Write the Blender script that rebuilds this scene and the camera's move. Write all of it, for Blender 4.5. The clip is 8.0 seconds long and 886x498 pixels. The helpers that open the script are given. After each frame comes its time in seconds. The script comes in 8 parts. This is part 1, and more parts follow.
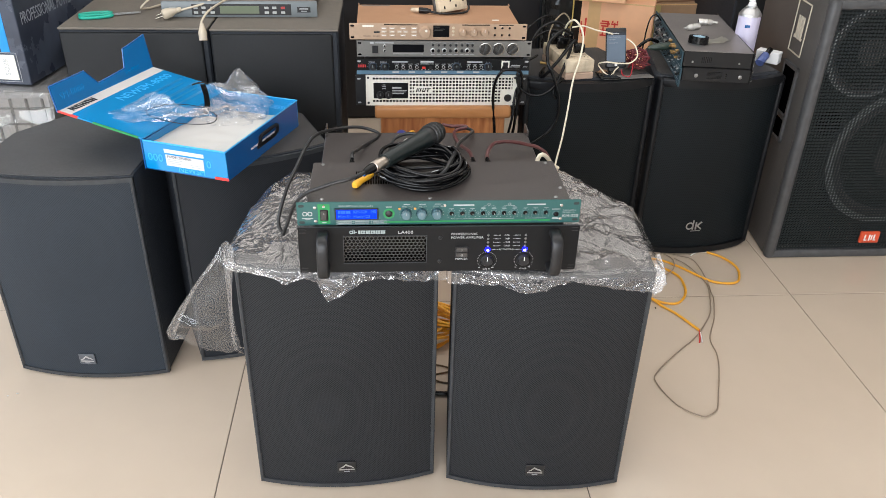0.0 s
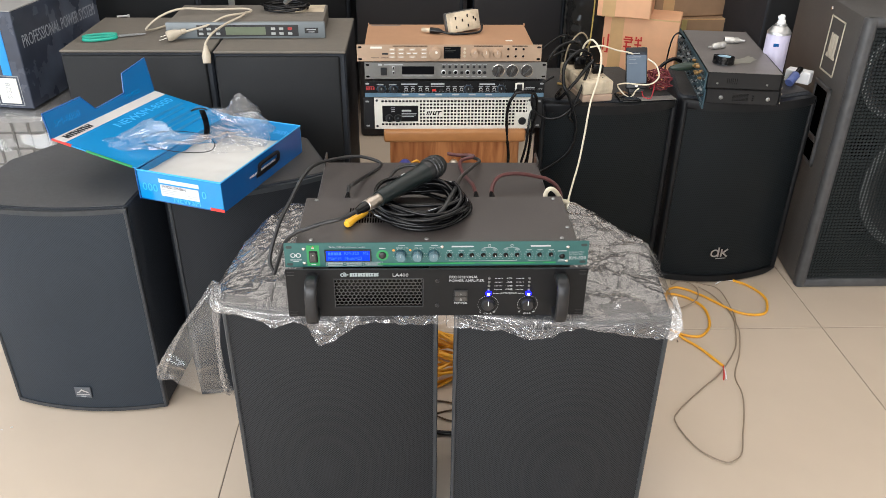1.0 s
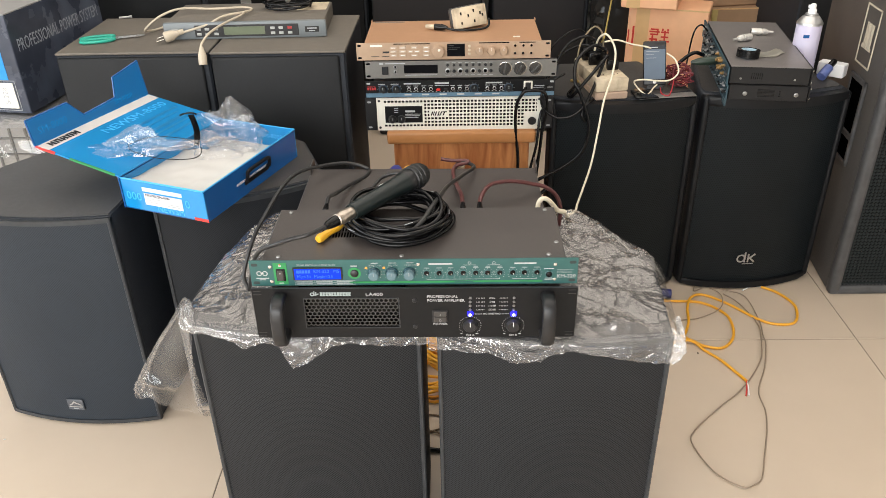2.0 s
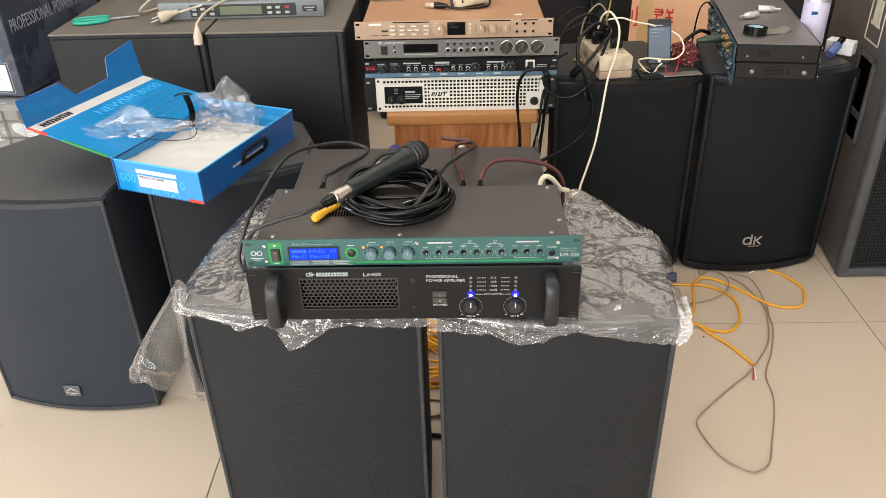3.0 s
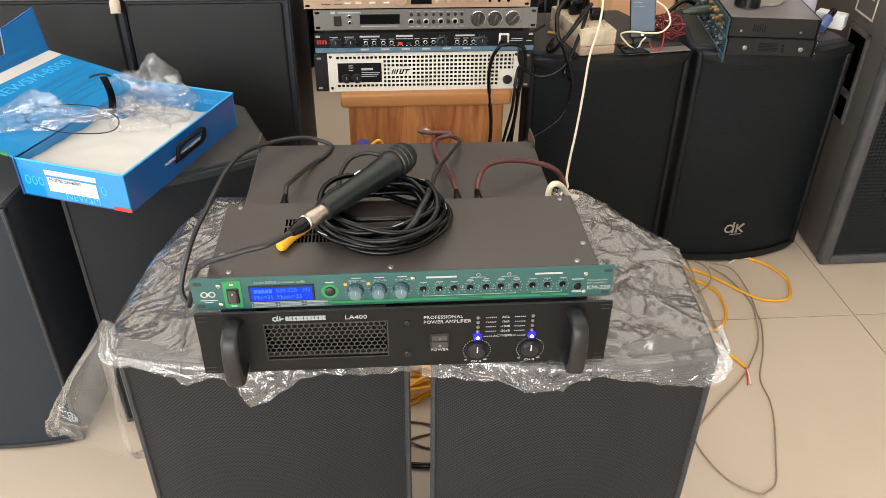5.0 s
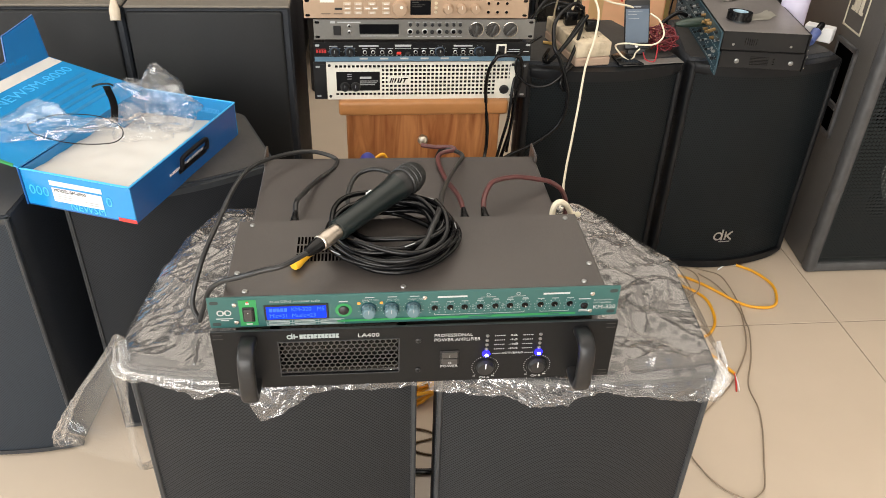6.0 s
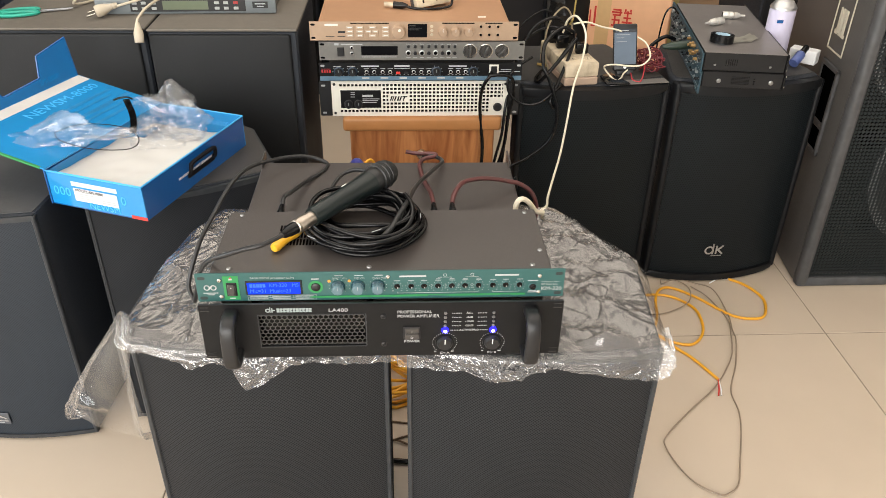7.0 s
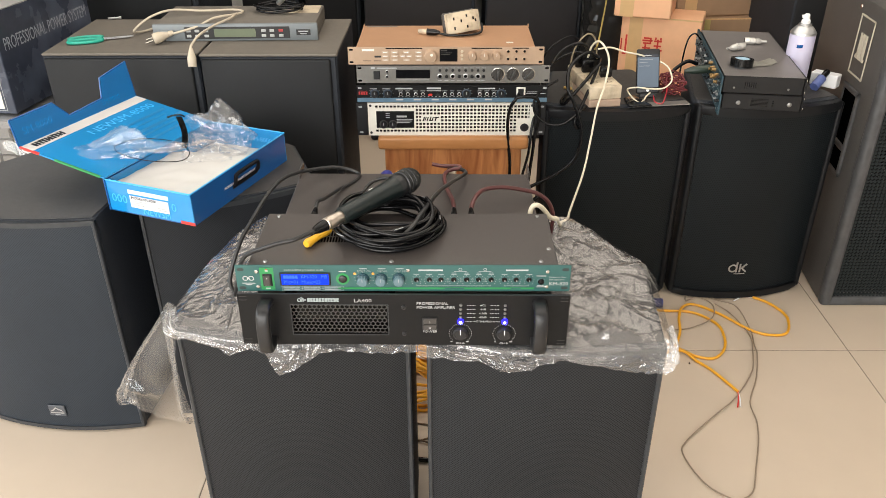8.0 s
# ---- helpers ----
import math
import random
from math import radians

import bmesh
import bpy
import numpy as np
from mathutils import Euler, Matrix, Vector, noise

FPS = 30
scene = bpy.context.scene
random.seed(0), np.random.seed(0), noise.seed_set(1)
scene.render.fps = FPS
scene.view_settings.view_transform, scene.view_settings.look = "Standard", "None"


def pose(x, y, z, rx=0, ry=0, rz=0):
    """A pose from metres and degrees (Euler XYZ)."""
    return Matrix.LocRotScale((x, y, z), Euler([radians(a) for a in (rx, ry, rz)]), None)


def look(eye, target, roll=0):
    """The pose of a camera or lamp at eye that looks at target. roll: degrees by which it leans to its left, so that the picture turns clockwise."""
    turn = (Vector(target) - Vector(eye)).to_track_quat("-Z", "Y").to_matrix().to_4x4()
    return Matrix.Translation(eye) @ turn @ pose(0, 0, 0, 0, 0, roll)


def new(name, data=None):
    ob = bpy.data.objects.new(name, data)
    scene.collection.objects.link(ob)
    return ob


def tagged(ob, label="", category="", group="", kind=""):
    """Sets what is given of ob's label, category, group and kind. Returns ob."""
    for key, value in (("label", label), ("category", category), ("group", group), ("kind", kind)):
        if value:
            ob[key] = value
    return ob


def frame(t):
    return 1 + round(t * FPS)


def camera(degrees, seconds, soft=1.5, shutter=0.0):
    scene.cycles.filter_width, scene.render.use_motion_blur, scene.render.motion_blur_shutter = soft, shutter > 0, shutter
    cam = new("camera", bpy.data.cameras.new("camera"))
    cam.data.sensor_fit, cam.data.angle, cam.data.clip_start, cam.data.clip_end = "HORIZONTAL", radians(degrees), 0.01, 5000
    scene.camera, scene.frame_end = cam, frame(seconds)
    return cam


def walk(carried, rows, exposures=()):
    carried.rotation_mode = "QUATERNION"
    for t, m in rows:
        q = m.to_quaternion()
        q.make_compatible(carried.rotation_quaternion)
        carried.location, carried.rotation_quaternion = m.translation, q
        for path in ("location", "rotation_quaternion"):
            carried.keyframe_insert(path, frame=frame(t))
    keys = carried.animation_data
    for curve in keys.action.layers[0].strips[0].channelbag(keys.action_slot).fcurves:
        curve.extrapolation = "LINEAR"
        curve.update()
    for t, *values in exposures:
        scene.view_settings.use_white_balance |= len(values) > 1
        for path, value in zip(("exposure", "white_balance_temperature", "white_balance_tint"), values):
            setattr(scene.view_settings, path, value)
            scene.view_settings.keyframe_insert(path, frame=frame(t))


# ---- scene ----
cam = camera(58.7, 8.0, soft=0.65)
PATH = [
    (0, (-0.094, -1.181, 1.303), (0.052, 0.539, 0.293), 1.6),
    (0.5, (-0.075, -1.158, 1.302), (0.063, 0.572, 0.309), 1.6),
    (1, (-0.036, -1.079, 1.309), (0.036, 0.656, 0.315), 0.7),
    (1.2, (-0.014, -1.059, 1.306), (0.029, 0.676, 0.312), -0.0),
    (2.3, (0.075, -0.968, 1.29), (0.024, 0.756, 0.278), -1.4),
    (2.5, (0.074, -0.967, 1.286), (0.022, 0.758, 0.277), -1.6),
    (3, (0.07, -0.96, 1.264), (0.024, 0.752, 0.231), -1.6),
    (3.5, (0.065, -0.94, 1.251), (0.011, 0.755, 0.192), -1.7),
    (4, (0.04, -0.884, 1.243), (0.027, 0.802, 0.168), -0.7),
    (4.5, (0.016, -0.761, 1.218), (0.08, 0.914, 0.127), 0.2),
    (4.7, (0.004, -0.74, 1.217), (0.104, 0.926, 0.114), 0.1),
    (5.8, (-0.057, -0.712, 1.256), (0.131, 0.925, 0.122), 2.3),
    (6, (-0.054, -0.722, 1.26), (0.129, 0.918, 0.131), 2.1),
    (6.5, (-0.029, -0.783, 1.276), (0.125, 0.884, 0.182), 2.0),
    (7, (0.03, -0.854, 1.272), (0.127, 0.838, 0.211), 1.0),
    (7.5, (0.067, -0.942, 1.272), (0.112, 0.771, 0.24), 0.0),
    (8, (0.065, -0.964, 1.281), (0.052, 0.772, 0.289), -0.2),
]
walk(cam, [(t, look(eye, target, roll)) for t, eye, target, roll in PATH],
     [(0, -0.02, 6120, 10), (0.6, -0.02, 6120, 10), (1.2, 0.03, 6350, 10), (2.3, 0.08, 6620, 10), (4.2, 0.06, 6640, 10), (5.8, 0.13, 6830, 10), (6.6, 0.13, 6780, 10), (8, 0.13, 6720, 10)])

# ---- world and light ----
world = bpy.data.worlds.new("world")
scene.world = world
world.use_nodes = True
wn = world.node_tree
sky = wn.nodes.new("ShaderNodeTexSky")
sky.sky_type, sky.sun_disc = "NISHITA", False
sky.sun_elevation, sky.sun_rotation = radians(42), radians(200)
wn.nodes["Background"].inputs["Strength"].default_value = 0.12
wn.links.new(sky.outputs[0], wn.nodes["Background"].inputs["Color"])


def area_lamp(name, m, sx, sy, power, color):
    d = bpy.data.lights.new(name, "AREA")
    d.shape, d.size, d.size_y, d.energy, d.color = "RECTANGLE", sx, sy, power, color
    ob = new(name, d)
    ob.matrix_world = m
    return ob


# daylight that enters through the open shop front and the side window
area_lamp("shopfront_daylight", look((-1.4, -3.3, 1.5), (-0.2, 1.0, 0.55)), 4.2, 2.4, 182, (0.985, 0.98, 0.965))
area_lamp("side_window_daylight", look((-3.02, -0.4, 1.3), (0, -0.4, 1.0)), 3.1, 1.9, 62, (0.93, 0.98, 1.0))
# assumed ceiling fill, no such lamp is seen; it lifts tops and film reflections
area_lamp("unseen_ceiling_fill", look((0.15, 1.2, 2.8), (0.15, 1.2, 0)), 3.4, 3.0, 47, (1.0, 0.945, 0.875))

# ---- materials ----


def mat(name, color, rough=0.5, metal=0.0, var=0.12, scale=40.0, bump=0.0, bump_scale=400.0, stain=0.0, stain_scale=3.0,
        stain_color=None, spec=0.5, coat=0.0, random_var=0.0):
    """Painted or plain surface with fine grain, large stains and relief at object scale."""
    m = bpy.data.materials.new(name)
    m.use_nodes = True
    nt = m.node_tree
    b = nt.nodes["Principled BSDF"]
    b.inputs["Roughness"].default_value, b.inputs["Metallic"].default_value = rough, metal
    b.inputs["Specular IOR Level"].default_value = spec
    b.inputs["Coat Weight"].default_value = coat
    co = nt.nodes.new("ShaderNodeTexCoord").outputs["Object"]

    def noise_tex(sc, detail=4.0):
        n = nt.nodes.new("ShaderNodeTexNoise")
        n.inputs["Scale"].default_value, n.inputs["Detail"].default_value = sc, detail
        nt.links.new(co, n.inputs["Vector"])
        return n.outputs["Fac"]

    def mix(fac, a, bcol):
        n = nt.nodes.new("ShaderNodeMix")
        n.data_type = "RGBA"
        nt.links.new(fac, n.inputs[0])
        for k, v in ((6, a), (7, bcol)):
            if isinstance(v, tuple):
                n.inputs[k].default_value = (*v, 1)
            else:
                nt.links.new(v, n.inputs[k])
        return n.outputs[2]

    c0 = tuple(max(0.0, c * (1 - var)) for c in color)
    c1 = tuple(min(1.0, c * (1 + var)) for c in color)
    out = mix(noise_tex(scale), c0, c1)
    if stain:
        r = nt.nodes.new("ShaderNodeMapRange")
        r.inputs[1].default_value, r.inputs[2].default_value = 0.48, 0.72
        r.inputs[4].default_value = stain
        nt.links.new(noise_tex(stain_scale, 6.0), r.inputs[0])
        out = mix(r.outputs[0], out, stain_color or tuple(c * 0.6 for c in color))
        rr = nt.nodes.new("ShaderNodeMapRange")
        rr.inputs[3].default_value, rr.inputs[4].default_value = rough, min(1, rough + 0.18)
        nt.links.new(r.outputs[0], rr.inputs[0])
        nt.links.new(rr.outputs[0], b.inputs["Roughness"])
    if random_var:
        oi = nt.nodes.new("ShaderNodeObjectInfo")
        h = nt.nodes.new("ShaderNodeHueSaturation")
        v = nt.nodes.new("ShaderNodeMapRange")
        v.inputs[3].default_value, v.inputs[4].default_value = 1 - random_var, 1 + random_var
        nt.links.new(oi.outputs["Random"], v.inputs[0])
        nt.links.new(v.outputs[0], h.inputs["Value"])
        nt.links.new(out, h.inputs["Color"])
        out = h.outputs[0]
    nt.links.new(out, b.inputs["Base Color"])
    if bump:
        bp = nt.nodes.new("ShaderNodeBump")
        bp.inputs["Strength"].default_value, bp.inputs["Distance"].default_value = bump, 0.001
        nt.links.new(noise_tex(bump_scale, 3.0), bp.inputs["Height"])
        nt.links.new(bp.outputs[0], b.inputs["Normal"])
    return m


def perforated(name, paint, hole, pitch, open_share=0.45, rough=0.5, see_through=False, spec=0.22, lattice="hex", relief=0.6):
    """Steel sheet with staggered round holes; hole is the dark cloth behind, or nothing."""
    m = bpy.data.materials.new(name)
    m.use_nodes = True
    nt = m.node_tree
    b = nt.nodes["Principled BSDF"]
    b.inputs["Roughness"].default_value = rough
    b.inputs["Specular IOR Level"].default_value = spec
    tc = nt.nodes.new("ShaderNodeTexCoord")
    sep = nt.nodes.new("ShaderNodeSeparateXYZ")
    nt.links.new(tc.outputs["Object"], sep.inputs[0])

    def math_node(op, a, c):
        n = nt.nodes.new("ShaderNodeMath")
        n.operation = op
        for k, v in enumerate((a, c)):
            if isinstance(v, (int, float)):
                n.inputs[k].default_value = v
            else:
                nt.links.new(v, n.inputs[k])
        return n.outputs[0]

    k = 2 * math.pi / pitch
    u = math_node("MULTIPLY", sep.outputs[0], k)
    w = math_node("MULTIPLY", sep.outputs[2], k * (0.577 if lattice == "hex" else 1.0))
    if lattice == "square":
        s = math_node("MULTIPLY", math_node("ADD", math_node("COSINE", u, 0), math_node("COSINE", w, 0)), 1.5)
    else:
        a = math_node("COSINE", math_node("ADD", u, w), 0)
        c = math_node("COSINE", math_node("SUBTRACT", u, w), 0)
        if lattice == "diagonal":
            s = math_node("MULTIPLY", math_node("ADD", a, c), 1.5)
        else:
            d = math_node("COSINE", math_node("MULTIPLY", w, 2.0), 0)
            s = math_node("ADD", math_node("ADD", a, c), d)
    r = nt.nodes.new("ShaderNodeMapRange")
    r.inputs[1].default_value = -0.9 + 2.2 * (1 - open_share)
    r.inputs[2].default_value = r.inputs[1].default_value + 0.9
    nt.links.new(s, r.inputs[0])
    dust = nt.nodes.new("ShaderNodeTexNoise")
    dust.inputs["Scale"].default_value, dust.inputs["Detail"].default_value = 5.0, 6.0
    nt.links.new(tc.outputs["Object"], dust.inputs["Vector"])
    mx0 = nt.nodes.new("ShaderNodeMix")
    mx0.data_type = "RGBA"
    mx0.inputs[6].default_value = (*[c0 * 0.75 for c0 in paint], 1)
    mx0.inputs[7].default_value = (*[min(1, c0 * 1.3) for c0 in paint], 1)
    nt.links.new(dust.outputs["Fac"], mx0.inputs[0])
    mx = nt.nodes.new("ShaderNodeMix")
    mx.data_type = "RGBA"
    nt.links.new(r.outputs[0], mx.inputs[0])
    nt.links.new(mx0.outputs[2], mx.inputs[6])
    mx.inputs[7].default_value = (*hole, 1)
    nt.links.new(mx.outputs[2], b.inputs["Base Color"])
    bp = nt.nodes.new("ShaderNodeBump")
    bp.invert = True
    bp.inputs["Strength"].default_value, bp.inputs["Distance"].default_value = relief, 0.001
    nt.links.new(r.outputs[0], bp.inputs["Height"])
    nt.links.new(bp.outputs[0], b.inputs["Normal"])
    if see_through:
        inv = math_node("SUBTRACT", 1.0, r.outputs[0])
        nt.links.new(inv, b.inputs["Alpha"])
    return m


def clear_film(name, haze, ior=2.0, rough=0.12, ripple=0.2, tint=(0.9, 0.9, 0.9), soft=0.0, edge=4.5):
    """Thin clear plastic: mostly see-through, mirroring the room, with a slight white haze and fine ripples."""
    m = bpy.data.materials.new(name)
    m.use_nodes = True
    nt = m.node_tree
    nt.nodes.remove(nt.nodes["Principled BSDF"])
    out = nt.nodes["Material Output"]
    tr = nt.nodes.new("ShaderNodeBsdfTransparent")
    tr.inputs[0].default_value = (0.985, 0.985, 0.985, 1)
    gl = nt.nodes.new("ShaderNodeBsdfGlossy")
    gl.inputs["Roughness"].default_value = rough
    gl.inputs["Color"].default_value = (0.95, 0.95, 0.95, 1)
    df = nt.nodes.new("ShaderNodeBsdfDiffuse")
    df.inputs["Color"].default_value = (*tint, 1)
    tc = nt.nodes.new("ShaderNodeTexCoord")
    mp = nt.nodes.new("ShaderNodeMapping")
    mp.inputs["Scale"].default_value = (1.0, 0.35, 1.0)
    mp.inputs["Rotation"].default_value = (0.3, 0.2, 0.9)
    nt.links.new(tc.outputs["Object"], mp.inputs[0])
    nz = nt.nodes.new("ShaderNodeTexNoise")
    nz.inputs["Scale"].default_value, nz.inputs["Detail"].default_value = 120.0, 3.0
    nt.links.new(mp.outputs[0], nz.inputs["Vector"])
    bp = nt.nodes.new("ShaderNodeBump")
    bp.inputs["Strength"].default_value, bp.inputs["Distance"].default_value = ripple, 0.006
    nt.links.new(nz.outputs["Fac"], bp.inputs["Height"])
    nt.links.new(bp.outputs[0], gl.inputs["Normal"])
    shine = gl
    if soft:
        # worn film: most of the gloss is broad, the rest stays sharp
        g2 = nt.nodes.new("ShaderNodeBsdfGlossy")
        g2.inputs["Roughness"].default_value = soft
        g2.inputs["Color"].default_value = (0.95, 0.91, 0.88, 1)
        nt.links.new(bp.outputs[0], g2.inputs["Normal"])
        shine = nt.nodes.new("ShaderNodeMixShader")
        shine.inputs[0].default_value = 0.55
        nt.links.new(gl.outputs[0], shine.inputs[1])
        nt.links.new(g2.outputs[0], shine.inputs[2])
    lw = nt.nodes.new("ShaderNodeLayerWeight")
    lw.inputs["Blend"].default_value = 0.5
    nt.links.new(bp.outputs[0], lw.inputs["Normal"])
    pw = nt.nodes.new("ShaderNodeMath")
    pw.operation = "POWER"
    pw.inputs[1].default_value = edge
    nt.links.new(lw.outputs["Facing"], pw.inputs[0])
    f0 = ((ior - 1) / (ior + 1)) ** 2
    fr = nt.nodes.new("ShaderNodeMath")
    fr.operation = "MULTIPLY_ADD"
    fr.inputs[1].default_value, fr.inputs[2].default_value = 0.9 - f0, f0
    nt.links.new(pw.outputs[0], fr.inputs[0])
    m1 = nt.nodes.new("ShaderNodeMixShader")
    m1.inputs[0].default_value = haze
    nt.links.new(tr.outputs[0], m1.inputs[1])
    nt.links.new(df.outputs[0], m1.inputs[2])
    m2 = nt.nodes.new("ShaderNodeMixShader")
    nt.links.new(fr.outputs[0], m2.inputs[0])
    nt.links.new(m1.outputs[0], m2.inputs[1])
    nt.links.new(shine.outputs[0], m2.inputs[2])
    nt.links.new(m2.outputs[0], out.inputs["Surface"])
    return m


def glow(name, color, strength):
    m = mat(name, color, 0.3, spec=0.12)
    b = m.node_tree.nodes["Principled BSDF"]
    b.inputs["Emission Color"].default_value, b.inputs["Emission Strength"].default_value = (*color, 1), strength
    return m


def wood(name, light, dark, scale=6.0):
    m = bpy.data.materials.new(name)
    m.use_nodes = True
    nt = m.node_tree
    b = nt.nodes["Principled BSDF"]
    b.inputs["Roughness"].default_value = 0.38
    tc = nt.nodes.new("ShaderNodeTexCoord")
    mp = nt.nodes.new("ShaderNodeMapping")
    mp.inputs["Scale"].default_value = (6, 6, 0.8)
    nt.links.new(tc.outputs["Object"], mp.inputs[0])
    nz = nt.nodes.new("ShaderNodeTexNoise")
    nz.inputs["Scale"].default_value, nz.inputs["Detail"].default_value, nz.inputs["Distortion"].default_value = scale, 8, 1.4
    nt.links.new(mp.outputs[0], nz.inputs["Vector"])
    cr = nt.nodes.new("ShaderNodeValToRGB")
    cr.color_ramp.elements[0].position, cr.color_ramp.elements[0].color = 0.32, (*dark, 1)
    cr.color_ramp.elements[1].position, cr.color_ramp.elements[1].color = 0.68, (*light, 1)
    nt.links.new(nz.outputs["Fac"], cr.inputs[0])
    nt.links.new(cr.outputs[0], b.inputs["Base Color"])
    return m


TILE = mat("cream_porcelain_tile", (0.56, 0.462, 0.362), 0.17, var=0.04, scale=9, stain=0.45, stain_scale=3.1,
           stain_color=(0.52, 0.43, 0.335), random_var=0.02, bump=0.02, bump_scale=30)
GROUT = mat("dark_tile_joint", (0.16, 0.13, 0.10), 0.85, var=0.2)
WALL = mat("white_wall_paint", (0.74, 0.72, 0.69), 0.7, var=0.04, scale=3, bump=0.1)
CEIL = mat("white_ceiling_paint", (0.75, 0.74, 0.72), 0.8, var=0.03, scale=3)
CAB = mat("black_textured_cabinet_paint", (0.022, 0.0255, 0.032), 0.55, var=0.3, scale=300, bump=0.5, bump_scale=700, stain=0.35,
          stain_scale=5, stain_color=(0.022, 0.023, 0.025), spec=0.3)
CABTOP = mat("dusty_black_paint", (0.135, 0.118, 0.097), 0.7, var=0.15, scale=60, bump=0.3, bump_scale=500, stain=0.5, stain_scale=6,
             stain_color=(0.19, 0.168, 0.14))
# dust tone, raised further for the light from above on the speaker tops
TOPDUST_LIT = mat("dusty_lit_speaker_top", (0.068, 0.067, 0.067), 0.6, var=0.2, scale=90, bump=0.4, bump_scale=600, stain=0.4, stain_scale=6, stain_color=(0.055, 0.054, 0.052))
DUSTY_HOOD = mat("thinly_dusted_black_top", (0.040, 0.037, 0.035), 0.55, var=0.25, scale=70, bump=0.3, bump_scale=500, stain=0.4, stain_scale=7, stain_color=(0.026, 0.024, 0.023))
GREY_BADGE = mat("grey_badge_plate", (0.085, 0.092, 0.104), 0.4, var=0.2)
FRAME = mat("worn_black_frame_paint", (0.028, 0.031, 0.035), 0.4, var=0.4, scale=60, bump=0.3)
GRILLE = perforated("black_fine_steel_grille", (0.0240, 0.0256, 0.0290), (0.0048, 0.0051, 0.0058), 0.0053, 0.55, spec=0.19, lattice="diagonal", relief=0.18)
# copy of GRILLE, paler and bluer: the window's sheen put into its paint
GRILLE_SHEEN = perforated("sheen_black_fine_steel_grille", (0.025, 0.0320, 0.0412), (0.0155, 0.0200, 0.0262), 0.0053, 0.5, spec=0.25, lattice="diagonal", relief=0.08)
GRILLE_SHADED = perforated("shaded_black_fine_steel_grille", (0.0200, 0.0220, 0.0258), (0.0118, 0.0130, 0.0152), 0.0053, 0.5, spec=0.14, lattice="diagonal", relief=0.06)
GRILLE_COARSE = perforated("black_coarse_steel_grille", (0.0085, 0.0118, 0.0138), (0.0006, 0.0008, 0.001), 0.0064, 0.5, relief=0.3, spec=0.17)
BIG_SIDE = mat("dusty_brown_black_paint", (0.062, 0.057, 0.053), 0.5, var=0.15, scale=200, bump=0.35, bump_scale=600, stain=0.4, stain_scale=4, stain_color=(0.04, 0.035, 0.03))
FRAME_WORN = mat("scuffed_grey_black_edge", (0.058, 0.058, 0.060), 0.5, var=0.4, scale=50, bump=0.4, stain=0.4, stain_scale=20, stain_color=(0.09, 0.09, 0.09))
GRILLE_OPEN = perforated("black_open_steel_grille", (0.016, 0.020, 0.0215), (0.0025, 0.003, 0.003), 0.0102, 0.66, see_through=True, lattice="square")
BLACK = mat("matt_black_steel", (0.0075, 0.0075, 0.008), 0.42, var=0.2, scale=120, bump=0.15, bump_scale=900, spec=0.22)
CHASSIS = mat("grey_black_powder_coat", (0.064, 0.055, 0.051), 0.28, var=0.12, scale=200, bump=0.25, bump_scale=1200, stain=0.2, stain_scale=8)
ROCKER = mat("dark_grey_rocker", (0.052, 0.047, 0.043), 0.35, var=0.1)
GREY_METAL = mat("worn_grey_black_mesh", (0.06, 0.058, 0.055), 0.4, 0.3, var=0.2)
LEAD_GREY = mat("greyed_black_rubber", (0.022, 0.0215, 0.0215), 0.32, var=0.15, scale=80, spec=0.4)
RUBBER = mat("black_rubber", (0.004, 0.004, 0.0045), 0.2, var=0.2, scale=80, spec=0.3)
PLASTIC = mat("black_moulded_plastic", (0.011, 0.011, 0.012), 0.4, var=0.2, scale=100)
WHITE_INK = mat("white_printing_ink", (0.8, 0.8, 0.8), 0.5, var=0.03)
GREY_INK = mat("grey_printing_ink", (0.35, 0.36, 0.37), 0.5, var=0.05)
PANEL_INK = mat("off_white_panel_print", (0.47, 0.48, 0.48), 0.5, var=0.08, scale=300)
GREY_PRINT = mat("worn_pale_print", (0.30, 0.35, 0.35), 0.5, var=0.1, scale=300)
STEEL_DARK = mat("dull_steel", (0.30, 0.30, 0.29), 0.35, 0.8, var=0.15)
DARK_GLASS = mat("unlit_display_window", (0.004, 0.004, 0.005), 0.3, var=0.1, spec=0.12)
KEY_CREAM = mat("dull_cream_key", (0.50, 0.39, 0.29), 0.45, var=0.08, scale=200)
VOID = mat("unlit_opening", (0.0015, 0.0015, 0.0015), 1.0, spec=0.0, var=0.1)
DARK_FRAME = mat("worn_jet_black_paint", (0.0065, 0.007, 0.0082), 0.42, var=0.5, scale=60, bump=0.3, spec=0.25)
CHROME = mat("bright_steel", (0.62, 0.6, 0.56), 0.25, 1.0, var=0.1)
SILVER = mat("brushed_silver", (0.55, 0.55, 0.55), 0.35, 0.9, var=0.1, scale=200)
GREEN = mat("dark_teal_enamel", (0.035, 0.115, 0.11), 0.32, 0.2, var=0.1, scale=90)
GREEN_BRIGHT = mat("bright_green_print", (0.025, 0.24, 0.075), 0.4, var=0.08)
ORANGE = mat("orange_print", (0.85, 0.32, 0.05), 0.45, var=0.05)
POT_RING = mat("dark_teal_collar", (0.05, 0.125, 0.125), 0.3, 0.3, var=0.1)
SLOT_GREY = mat("shaded_grey_slot", (0.030, 0.040, 0.038), 0.6, var=0.1)
KNOB_CAP = mat("pale_teal_knob_cap", (0.095, 0.165, 0.19), 0.3, var=0.12, coat=0.3)
